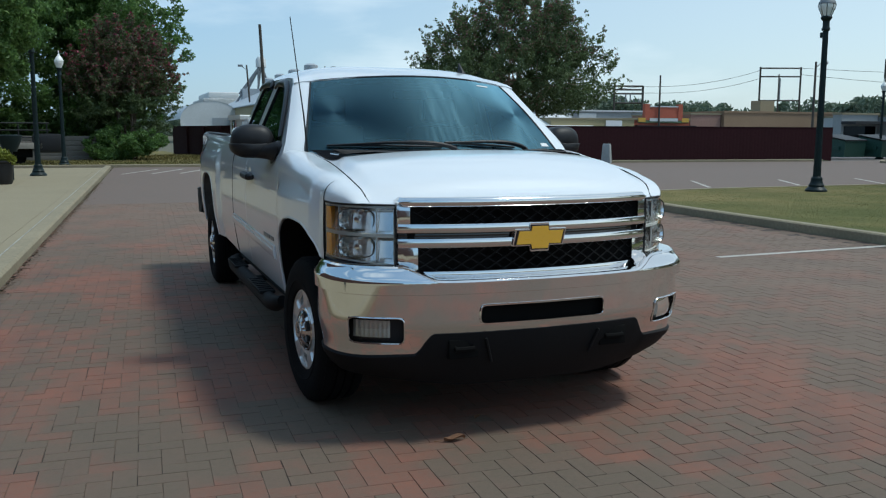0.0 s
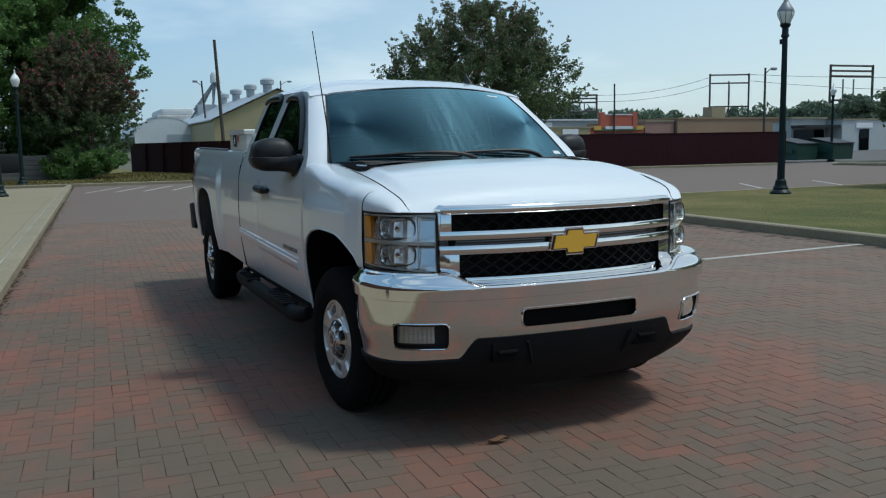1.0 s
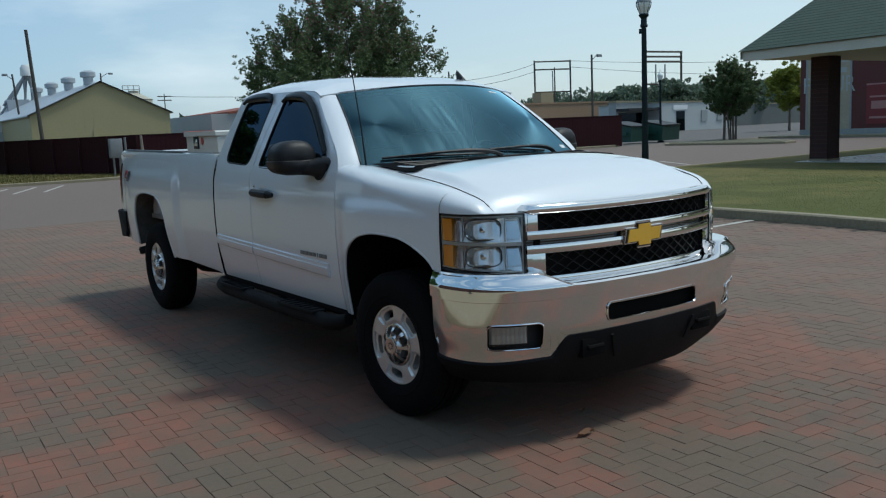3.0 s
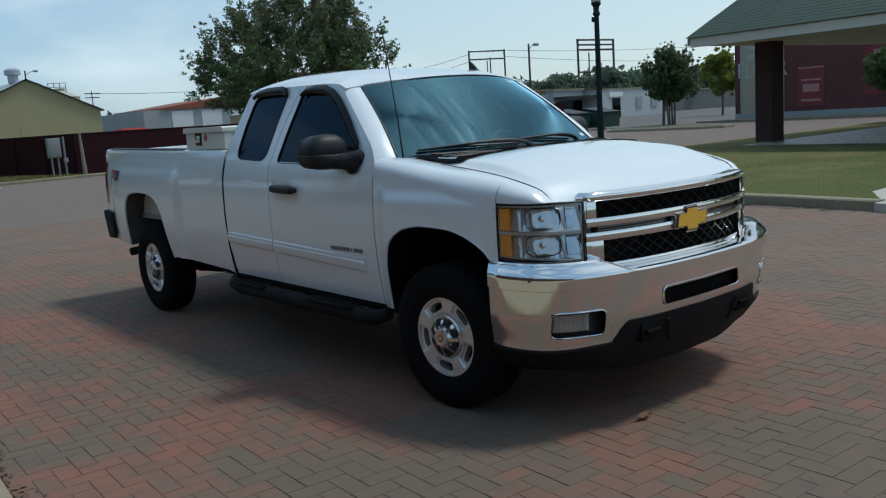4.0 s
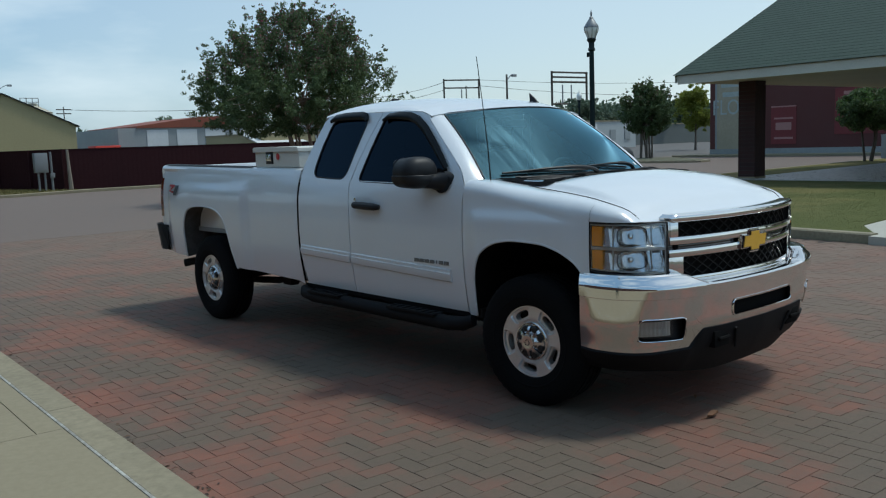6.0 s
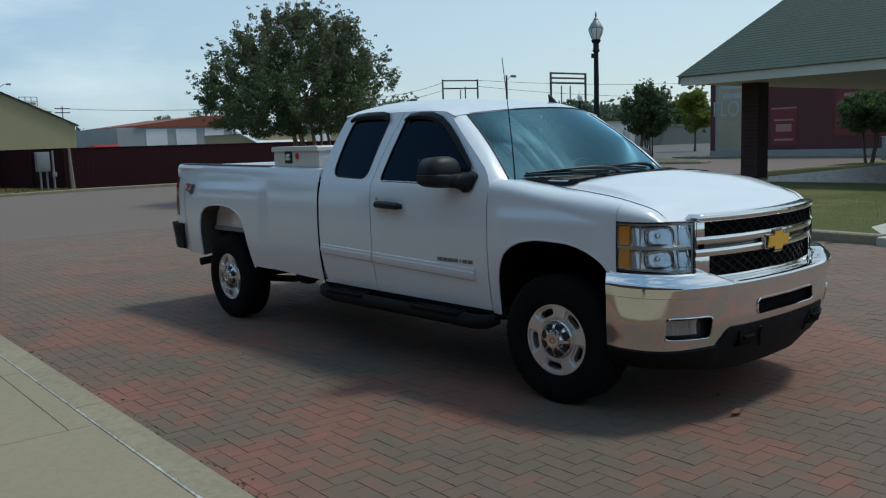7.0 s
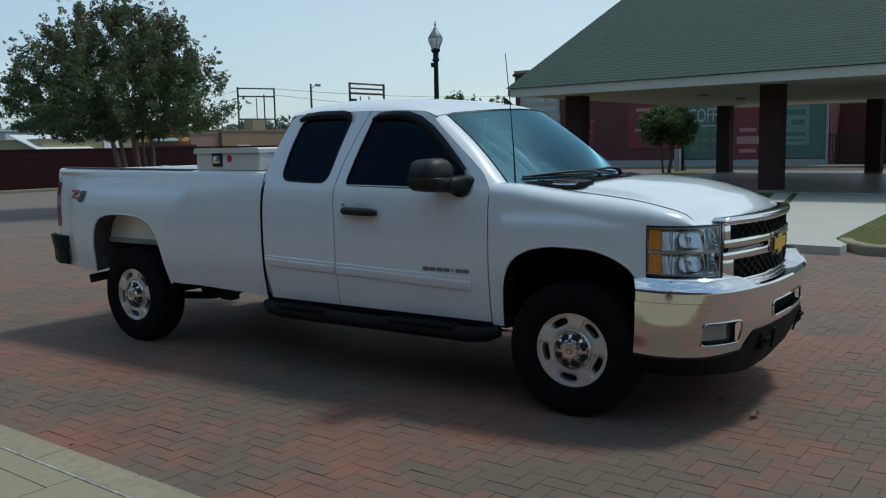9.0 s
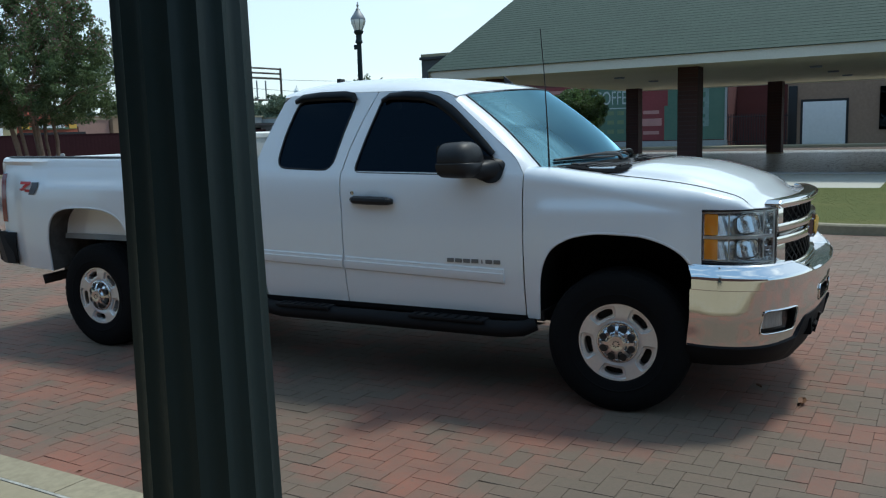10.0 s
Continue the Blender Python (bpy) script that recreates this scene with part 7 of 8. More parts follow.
bm = boxed(-0.34, 0.34, -0.945, -0.90, 0.56, 0.67)
part("intake_back", bm, DARK, front_bumper)
bm = bmesh.new()
tube(bm, hole_rim(-0.327, 0.327, 0.570, 0.657), 0.0045, 6, closed=True)
part("intake_rim", bm, CHROME, front_bumper)
for s in (1, -1):
    bm = bmesh.new()
    tube(bm, hole_rim(-s * 0.902, -s * 0.673, 0.483, 0.607), 0.0035, 6, closed=True)
    part("fog_rim", bm, CHROME, front_bumper)
    bm = bmesh.new()
    rows = []
    for x in np.linspace(0.655, 0.92, 9):
        px, py = bump_xy(bump_t(-x))
        out = Vector((px * 0.35, py + 0.2)).normalized()
        rows.append([(s * (px - out.x * 0.055), py - out.y * 0.055, z) for z in (0.47, 0.54, 0.62)])
    grid(bm, rows)
    part("fog_recess", bm, BLACK_PLASTIC, front_bumper)
    bm = bmesh.new()
    rows = []
    for x in np.linspace(0.735, 0.892, 9):
        px, py = bump_xy(bump_t(-x))
        out = Vector((px * 0.35, py + 0.2)).normalized()
        rows.append([(s * (px - out.x * d), py - out.y * d, z) for z, d in ((0.496, 0.050), (0.500, 0.032), (0.545, 0.022), (0.590, 0.028), (0.596, 0.045))])
    grid(bm, rows)
    fog = part("fog_lamp", bm, GLASS_CLEAR, front_bumper, "oblong clear fog lamp")
    bm = bmesh.new()
    rows = []
    for k, x in enumerate(np.linspace(0.737, 0.890, 17)):
        px, py = bump_xy(bump_t(-x))
        out = Vector((px * 0.35, py + 0.2)).normalized()
        rows.append([(s * (px - out.x * d), py - out.y * d, z) for z, d in ((0.506, 0.046), (0.522, 0.047 + 0.0014 * (-1) ** k), (0.545, 0.049 + 0.0010 * (-1) ** k), (0.568, 0.047 + 0.0014 * (-1) ** k), (0.586, 0.046))])
    grid(bm, rows)
    part("fog_reflector", bm, FOG_BACK, fog, "", 6)

# --- black valance below the bumper
bm = bmesh.new()
rows = []
for t in seq:
    x, y = bump_xy(t)
    out = Vector((x * 0.35, y + 0.2)).normalized()
    a = abs(x)
    top = bump_low(x) + 0.02
    low = lerp(0.245, 0.300, step(0.3, 0.95, a))
    mid = 1 - step(0.54, 0.62, a)
    rows.append([(x + out.x * o, y + out.y * o, z) for z, o in ((top, -0.045), (top - 0.02, -0.024 + 0.020 * mid), (lerp(top, low, 0.35), -0.036 + 0.020 * mid), (lerp(top, low, 0.75), -0.085 + 0.01 * mid), (low, -0.135), (low + 0.02, -0.24))])
grid(bm, rows)
face_out(bm, (0, -0.1, 0.6))
valance = thick(part("valance", bm, VALANCE, truck, "black plastic lower valance"), 0.006)
for s in (1, -1):
    bm = boxed(s * 0.40 - 0.075, s * 0.40 + 0.075, -0.960, -0.90, 0.405, 0.500, bevel=0.012)
    part("hook_recess", bm, DARK, valance)
    bm = bmesh.new()
    tube(bm, [(s * 0.40 - 0.045, -0.93, 0.470), (s * 0.40 - 0.045, -0.970, 0.455), (s * 0.40 + 0.045, -0.970, 0.455), (s * 0.40 + 0.045, -0.93, 0.470)], 0.012, 8)
    part("tow_hook", bm, DARK, valance)
    bm = bmesh.new()
    tube(bm, [(s * 0.26, -0.955, 0.38), (s * 0.30, -0.985, 0.50)], 0.007, 6)
    part("valance_rib", bm, VALANCE, valance)

# --- wheels
LUG = bpy.data.meshes.new("tread_lug")
_lug = boxed(-0.020, 0.009, -0.015, 0.015, -0.012, 0.0095)
_lug.to_mesh(LUG)
_lug.free()
LUG.materials.append(RUBBER)


def wheel(loc, s):
    """One wheel at its hub; s = 1 for the flank towards -x."""
    hub = new("wheel")
    hub.parent = truck
    hub.matrix_basis = pose(*loc)
    R, W = 0.392, 0.13
    bm = bmesh.new()
    prof = [(0.212, 0.105), (0.220, 0.118), (0.250, 0.127), (0.300, 0.131), (0.335, 0.128), (0.362, 0.117), (0.380, 0.104), (R, 0.086), (R, 0.056), (R - 0.011, 0.053), (R - 0.011, 0.043), (R, 0.040), (R + 0.001, 0.006), (R - 0.011, 0.004)]
    full = prof + [(r, -h) for r, h in reversed(prof)]
    lathe(bm, [(r, -s * h) for r, h in full], 72, "x")
    tyre = part("tyre", bm, RUBBER, hub, "black all-terrain tyre", 40)
    # shoulder lugs
    for k in range(48):
        for side in (1, -1):
            lug = new("tread_lug", LUG)
            lug.parent = tyre
            lug.matrix_basis = Matrix.Rotation(2 * math.pi * k / 48 + 0.03 * side, 4, "X") @ Matrix.Translation((side * 0.096, 0, R - 0.019)) @ Matrix.Diagonal((side, 1, 1, 1))
    # raised ring on the flank
    bm = bmesh.new()
    lathe(bm, [(0.262, -s * 0.128), (0.266, -s * 0.1315), (0.271, -s * 0.1315), (0.275, -s * 0.130)], 64, "x")
    part("tyre_ring", bm, RUBBER, tyre)
    # rim: barrel, thin lip, face with five sunken slots
    bm = bmesh.new()
    lathe(bm, [(0.193, s * 0.10), (0.193, -s * 0.055), (0.203, -s * 0.085), (0.220, -s * 0.106), (0.2245, -s * 0.113), (0.2300, -s * 0.110), (0.229, -s * 0.10)], 72, "x")
    rim = part("rim", bm, ALLOY, hub, "polished alloy rim with five slots", 35)

    def face_h(r):
        return -s * curve_at(r, (0.06, 0.110, 0.120, 0.150, 0.190, 0.222), (0.094, 0.094, 0.100, 0.106, 0.107, 0.109))

    def squircle(th, a, b, p):
        ca, sa = math.cos(th), math.sin(th)
        return a * math.copysign(abs(ca) ** p, ca), b * math.copysign(abs(sa) ** p, sa)
    for k in range(5):
        a0 = 2 * math.pi * (k + 0.38) / 5
        bm = bmesh.new()
        half = math.pi / 5
        outer, pocket, floor_, inner = [], [], [], []
        for j in range(64):
            th = 2 * math.pi * (j + 0.5) / 64
            ca, sa = math.cos(th), math.sin(th)
            # the sector's own outline, by the ray from the slot's centre
            m = 1.0 / max(abs(ca), abs(sa))
            u, v = ca * m, sa * m
            outer.append((u * half, 0.166 + (0.056 if v > 0 else 0.058) * v))
            tx, ty = squircle(th, 0.066, 0.036, 0.36)
            pocket.append((tx / 0.166, 0.170 + ty))
            tx, ty = squircle(th, 0.062, 0.0335, 0.36)
            floor_.append((tx / 0.166, 0.170 + ty))
            tx, ty = squircle(th, 0.050, 0.0215, 0.62)
            inner.append((tx / 0.166, 0.168 + ty))

        def at(ang, r, dh=0.0):
            return (face_h(r) + s * dh, r * math.sin(a0 + ang), r * math.cos(a0 + ang))
        mids = [[(lerp(o[0], i[0], q), lerp(o[1], i[1], q)) for o, i in zip(outer, pocket)] for q in (0.5, 0.94)]
        rows = [[at(*p) for p in outer]] + [[at(*p) for p in m] for m in mids] + [[at(*p, 0.003) for p in pocket], [at(*p, 0.014) for p in floor_], [at(*p, 0.017) for p in inner], [at(*p, 0.060) for p in inner]]
        grid(bm, rows, close=True)
        part("spoke_panel", bm, ALLOY, rim, "", 28)
    # flat dark disc stands in for the shade seen through the slots
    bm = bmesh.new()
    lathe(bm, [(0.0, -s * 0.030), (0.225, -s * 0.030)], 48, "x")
    part("slot_shade_disc", bm, UNDER, rim)
    bm = bmesh.new()
    lathe(bm, [(0.117, -s * 0.088), (0.117, -s * 0.100), (0.112, -s * 0.106), (0.106, -s * 0.107), (0.104, -s * 0.101), (0.098, -s * 0.101), (0.058, -s * 0.122), (0.050, -s * 0.136), (0.044, -s * 0.139), (0.0, -s * 0.140)], 48, "x")
    cap = part("hub_cap", bm, CHROME_DULL, rim, "chrome hub cap with eight lug covers", 30)
    for k in range(8):
        a = 2 * math.pi * (k + 0.5) / 8
        bm = bmesh.new()
        lathe(bm, [(0.0215, -s * 0.098), (0.0215, -s * 0.117), (0.016, -s * 0.121), (0.0, -s * 0.121)], 14, "x", (0, 0.081 * math.sin(a), 0.081 * math.cos(a)))
        part("lug_cover", bm, LUG_DARK, rim)
        # the rib between two lugs
        a = 2 * math.pi * k / 8
        bm = bmesh.new()
        rows = []
        for r, w, h in ((0.045, 0.013, 0.138), (0.060, 0.012, 0.137), (0.085, 0.0115, 0.126), (0.104, 0.016, 0.110)):
            rows.append([(-s * hh, r * math.sin(a) + q * math.cos(a), r * math.cos(a) - q * math.sin(a)) for q, hh in ((-w, h - 0.022), (-w * 0.72, h), (w * 0.72, h), (w, h - 0.022))])
        vs = grid(bm, rows)
        bm.faces.new(vs[-1])
        bmesh.ops.recalc_face_normals(bm, faces=bm.faces[:])
        part("cap_rib", bm, CHROME_DULL, rim, "", 50)
    bm = bmesh.new()
    lathe(bm, [(0.046, -s * 0.1385), (0.045, -s * 0.144), (0.040, -s * 0.1455), (0.034, -s * 0.1440), (0.0, -s * 0.1445)], 24, "x")
    centre = part("hub_centre", bm, CHROME_DULL, rim)
    bm = bmesh.new()
    for k in range(8):
        a = 2 * math.pi * k / 8
        lathe(bm, [(0.0038, -s * 0.1440), (0.0038, -s * 0.1462), (0.0, -s * 0.1462)], 8, "x", (0, 0.016 * math.sin(a), 0.016 * math.cos(a)))
    part("hub_mark", bm, LUG_DARK, rim, "ring of small dark dots")
    return hub


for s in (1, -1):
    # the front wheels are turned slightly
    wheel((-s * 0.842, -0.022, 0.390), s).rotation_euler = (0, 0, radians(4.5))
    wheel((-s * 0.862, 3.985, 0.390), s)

# --- wheel wells, chassis and running boards
def dense(pts, n=60):
    """The smooth line of an arch."""
    ys, zs = [p[0] for p in pts], [p[1] for p in pts]
    return [(y, curve_at(y, ys, zs)) for y in sorted(set(list(np.linspace(ys[0], ys[-1], n)) + ys))]


for y, arch in ((0.0, FRONT_ARCH), (4.0, REAR_ARCH)):
    pts = dense(arch)
    for s in (1, -1):
        bm = bmesh.new()
        m = DARK if y == 0 else WELL_GREY
        rows = []
        for yy, zz in [(p[0], p[1]) for p in pts]:
            cy = y + (yy - y) * 0.985
            rows.append([(-s * (half_width(yy, max(zz, 0.6)) - 0.014), yy, zz - 0.006), (-s * 0.80, cy, zz + 0.015), (-s * 0.55, cy, zz + 0.02)])
        grid(bm, rows)
        part("wheel_well", bm, m, truck)
        bm = bmesh.new()
        fill(bm, [[(p[0], p[1] + 0.02) for p in pts]], lambda a, b: (-s * 0.56, a, b))
        part("well_wall", bm, DARK, truck)
        # rolled lip of the arch
        bm = bmesh.new()
        tube(bm, [(-s * (half_width(p[0], max(p[1], 0.5)) - 0.004), p[0], p[1]) for p in pts if y > 0 or p[0] > -0.42], 0.008, 6)
        part("arch_lip", bm, PAINT, truck)
for s in (1, -1):
    bm = boxed(-s * 0.46 - 0.05, -s * 0.46 + 0.05, -0.7, 4.95, 0.42, 0.58, bevel=0.01)
    part("chassis_rail", bm, UNDER, truck)
    bm = bmesh.new()
    tube(bm, [(-s * 0.975, 0.43, 0.460), (-s * 1.00, 0.50, 0.435), (-s * 1.01, 0.62, 0.424), (-s * 1.01, 2.20, 0.424), (-s * 1.00, 2.33, 0.435), (-s * 0.95, 2.42, 0.450)], [0.036, 0.046, 0.048, 0.048, 0.046, 0.036], 14)
    board = part("running_board", bm, VALANCE, truck, "black tubular running board")
    for y0, y1 in ((0.72, 1.22), (1.80, 2.22)):
        bm = boxed(-s * 1.015 - 0.050, -s * 1.015 + 0.050, y0, y1, 0.456, 0.478, bevel=0.01)
        pad = part("step_pad", bm, VALANCE, board)
        for k in range(7):
            yy = lerp(y0 + 0.05, y1 - 0.05, k / 6)
            bm = boxed(-s * 1.015 - 0.042, -s * 1.015 + 0.042, yy - 0.008, yy + 0.008, 0.476, 0.482)
            part("pad_rib", bm, RUBBER, pad)
    # black plate, added so the strip under the doors reads dark
    bm = bmesh.new()
    grid(bm, [[(-s * x, y, z) for y in np.linspace(0.44, 2.42, 12)] for x, z in ((0.945, 0.500), (0.940, 0.470), (0.900, 0.440), (0.780, 0.425))])
    part("sill_dark_plate", bm, VALANCE, truck, "black plate added to darken the gap below the doors")
    for yy in (0.62, 1.45, 2.25):
        bm = bmesh.new()
        tube(bm, [(-s * 1.01, yy, 0.43), (-s * 0.85, yy, 0.44), (-s * 0.55, yy, 0.50)], 0.022, 8)
        part("board_bracket", bm, UNDER, board)
bm = bmesh.new()
tube(bm, [(-0.80, 0.0, 0.39), (0.80, 0.0, 0.39)], 0.05, 10)
part("front_axle", bm, UNDER, truck)
bm = bmesh.new()
tube(bm, [(-0.80, 4.0, 0.39), (-0.2, 4.0, 0.39), (-0.15, 4.0, 0.38), (0.15, 4.0, 0.38), (0.2, 4.0, 0.39), (0.80, 4.0, 0.39)], [0.05, 0.05, 0.16, 0.16, 0.05, 0.05], 14)
part("rear_axle", bm, UNDER, truck)
for s in (1, -1):
    bm = bmesh.new()
    tube(bm, [(-s * 0.55, 2.9, 0.50), (-s * 0.55, 3.5, 0.36), (-s * 0.55, 4.0, 0.32), (-s * 0.55, 4.5, 0.38), (-s * 0.55, 4.85, 0.52)], 0.032, 8)
    part("leaf_spring", bm, UNDER, truck)
    bm = boxed(-s * 0.55 - 0.05, -s * 0.55 + 0.05, 3.22, 3.36, 0.34, 0.52, bevel=0.02)
    part("spring_hanger", bm, UNDER, truck)
bm = boxed(-0.40, 0.35, 1.9, 3.1, 0.40, 0.56, bevel=0.05)
part("fuel_tank", bm, UNDER, truck)
bm = bmesh.new()
tube(bm, [(-0.45, 3.4, 0.50), (-0.52, 4.2, 0.62), (-0.68, 4.48, 0.52), (-0.93, 4.66, 0.47)], 0.038, 12)
part("tail_pipe", bm, UNDER, truck, "dark steel tail pipe")
bm = boxed(-0.50, 0.50, 0.2, 0.9, 0.36, 0.60, bevel=0.05)
part("gearbox", bm, UNDER, truck)
part("engine_block", boxed(-0.53, 0.53, -0.72, 0.40, 0.45, 1.08, bevel=0.05), DARK, truck)

# --- load bed
def rail_rise(y):
    return 0.013 * (y - 2.43)


def bed_side(bm, s):
    def over(y):
        k = rail_rise(y)
        return [(0.932, 1.375 + k), (0.918, 1.398 + k), (0.895, 1.408 + k), (0.855, 1.408 + k), (0.838, 1.395 + k), (0.835, 1.36 + k), (0.835, 0.80)]
    ys = around(REAR_ARCH, (2.425, 5.02, 110))
    low = lambda y: arch_low(y, REAR_ARCH, lerp(0.505, 0.575, (y - 2.43) / 2.5) if y > 2.50 else lerp(0.49, 0.505, (y - 2.42) / 0.08))
    rows = side_rows(ys, low, lambda y: 1.345 + rail_rise(y), 22, over)
    grid(bm, mirrored(rows, s))


both("bed_side", bed_side, PAINT, t=0.0, centre=(0, 3.7, 0.9))
bm = boxed(-0.85, 0.85, 2.45, 5.0, 0.80, 0.84)
part("bed_floor", bm, GREY_METAL, truck)
bm = boxed(-0.93, 0.93, 2.430, 2.462, 0.52, 1.385, bevel=0.008)
part("bed_front", bm, PAINT, truck)
for s in (1, -1):
    bm = bmesh.new()
    rows = [[(-s * x, y, 1.411 + rail_rise(y) + dz) for x, dz in ((0.842, -0.006), (0.848, 0.004), (0.866, 0.006), (0.905, 0.004), (0.912, -0.004))] for y in np.linspace(3.25, 4.98, 12)]
    grid(bm, rows)
    part("rail_cap", bm, BLACK_PLASTIC, truck)
    # dark tube marks the gap between cab and bed
    bm = bmesh.new()
    tube(bm, [(-s * (half_width(y, z) - 0.004), 2.414, z) for y, z in ((2.42, z) for z in np.linspace(0.50, 1.30, 12))], 0.006, 5)
    part("cab_gap_line", bm, DARK, truck)
bm = boxed(-0.80, 0.80, 4.965, 5.04, 0.66, 1.425, bevel=0.015)
part("tailgate", bm, PAINT, truck)
for s in (1, -1):
    bm = bmesh.new()
    rows = []
    for z in np.linspace(0.93, 1.315, 10):
        w = half_width(5.0, z)
        rows.append([(-s * (w + 0.004), 4.975, z), (-s * (w + 0.004), 5.03, z), (-s * (w - 0.02), 5.06, z), (-s * 0.84, 5.065, z)])
    grid(bm, rows)
    part("tail_light", bm, RED_LENS, truck, "tall red tail light")
    bm = bmesh.new()
    rows = []
    for z in np.linspace(0.60, 1.40, 10):
        w = half_width(5.0, min(z, 1.3))
        rows.append([(-s * w, 5.018, z), (-s * (w - 0.015), 5.045, z), (-s * 0.80, 5.05, z)])
    grid(bm, rows)
    part("bed_corner", bm, PAINT, truck)
    # flank decal: two plain slanted shapes
    bm = bmesh.new()
    for lp in ([(4.80, 1.245), (4.66, 1.245), (4.655, 1.225), (4.74, 1.185), (4.655, 1.185), (4.66, 1.165), (4.81, 1.165), (4.80, 1.188), (4.72, 1.225), (4.80, 1.225)],):
        fill(bm, [lp], lambda y, z: (-s * (half_width(y, z) + 0.008), y - 0.03, z + 0.008))
    part("flank_decal", bm, RED_DECAL, truck, "red slanted flank decal")
    bm = bmesh.new()
    fill(bm, [[(4.65, 1.24), (4.56, 1.24), (4.575, 1.18), (4.60, 1.145), (4.67, 1.145), (4.66, 1.175), (4.635, 1.22)]], lambda y, z: (-s * (half_width(y, z) + 0.008), y - 0.03, z + 0.008))
    part("flank_decal", bm, GREY_DECAL, truck, "grey slanted flank decal")
bm = bmesh.new()
plan = [(-0.985, 4.88), (-1.0, 5.02), (-0.97, 5.12), (-0.80, 5.17), (0.80, 5.17), (0.97, 5.12), (1.0, 5.02), (0.985, 4.88)]
rows = [[(x * k, lerp(5.0, y, k2), z) for z, k, k2 in ((0.59, 0.975, 0.85), (0.62, 0.995, 1.0), (0.74, 1.0, 1.0), (0.82, 1.0, 1.02), (0.845, 0.985, 0.98), (0.845, 0.9, 0.5))] for x, y in plan]
grid(bm, rows)
thick(part("rear_bumper", bm, VALANCE, truck, "black rear step bumper"), 0.008)
for s in (1, -1):
    bm = bmesh.new()
    rows = [[(-s * (x + 0.008) , y + 0.004, lerp(0.60, 0.852, k / 5) ) for k in range(6)] for x, y in ((0.980, 4.945), (1.0, 5.02), (0.975, 5.11), (0.90, 5.15))]
    for r in rows:
        for k in range(6):
            r[k] = (r[k][0], r[k][1] + 0.085 * k / 5 - 0.055, r[k][2])
    grid(bm, rows)
    thick(part("bumper_cap", bm, BLACK_PLASTIC, truck), 0.01)

# --- mirrors, aerials
MIRROR_SILVER = plain("mirror silver", (0.8, 0.8, 0.8), 0.02, 1.0)


def mirror_shell(bm, s, cz, up, down, wide, deep):
    """A rounded housing, wide across the truck, flat on the glass side."""
    rows = []
    for j in range(11):
        v = -1 + 2 * j / 10
        k = max(1 - abs(v) ** 2.6, 0.0) ** 0.5 if v < 0 else 1 - 0.05 * v
        r = []
        for i in range(28):
            a = 2 * math.pi * i / 28
            ca, sa = math.cos(a), math.sin(a)
            cx = wide * math.copysign(abs(ca) ** 0.72, ca)
            cz2 = (up if sa > 0 else down) * math.copysign(abs(sa) ** 0.85, sa)
            x = 1.068 + cx * k
            r.append((-s * x, 0.815 + deep * v + 0.10 * (x - 1.068), cz + cz2 * k))
        rows.append(r)
    vs = grid(bm, rows, close=True)
    bm.faces.new(vs[-1])
    bmesh.ops.remove_doubles(bm, verts=bm.verts[:], dist=1e-4)
    bmesh.ops.recalc_face_normals(bm, faces=bm.faces[:])


for s in (1, -1):
    bm = bmesh.new()
    mirror_shell(bm, s, 1.375, 0.118, 0.020, 0.128, 0.095)
    mirror = part("wing_mirror", bm, BLACK_PLASTIC, truck, "large black door mirror", 50)
    bm = bmesh.new()
    mirror_shell(bm, s, 1.372, 0.010, 0.085, 0.136, 0.100)
    part("lower_shell", bm, BLACK_PLASTIC, mirror)
    # a thick arm runs from the shell to the door
    bm = bmesh.new()
    rows = []
    for k in range(9):
        t = k / 8
        x, y, z = lerp(0.925, 1.06, t), lerp(0.70, 0.80, t), lerp(1.322, 1.335, t)
        ry, rz = lerp(0.085, 0.060, step(0, 0.6, t)), lerp(0.072, 0.046, step(0, 0.6, t))
        rows.append([(-s * x, y + ry * math.copysign(abs(math.cos(a)) ** 0.8, math.cos(a)), z + rz * math.copysign(abs(math.sin(a)) ** 0.8, math.sin(a))) for a in np.linspace(0, 2 * math.pi, 20, endpoint=False)])
    vs = grid(bm, rows, close=True)
    bm.faces.new(vs[0])
    part("mirror_arm", bm, BLACK_PLASTIC, mirror)
    bm = bmesh.new()
    fill(bm, [rounded([(0.615, 1.335), (0.64, 1.262), (0.72, 1.250), (0.79, 1.30), (0.80, 1.40), (0.72, 1.418)], 0.035)], lambda y, z: (-s * (max(glass_x(z), cab_width(y, min(z, 1.33))) + 0.012), y, z))
    part("mirror_base", bm, BLACK_PLASTIC, mirror)
    bm = bmesh.new()
    fill(bm, [rounded([(-0.108, -0.07), (0.108, -0.07), (0.108, 0.10), (-0.108, 0.10)], 0.035)], lambda x, z: (-s * (1.068 + x), 0.918 + 0.10 * x, 1.375 + z))
    part("mirror_glass", bm, MIRROR_SILVER, mirror)
bm = bmesh.new()
tube(bm, [(-0.82, 0.40, 1.325), (-0.84, 0.40, 1.55), (-0.875, 0.40, 1.82), (-0.905, 0.41, 2.09)], [0.006, 0.004, 0.003, 0.0025], 6)
part("whip_aerial", bm, BLACK_PLASTIC, truck, "thin black whip aerial")
bm = bmesh.new()
rows = []
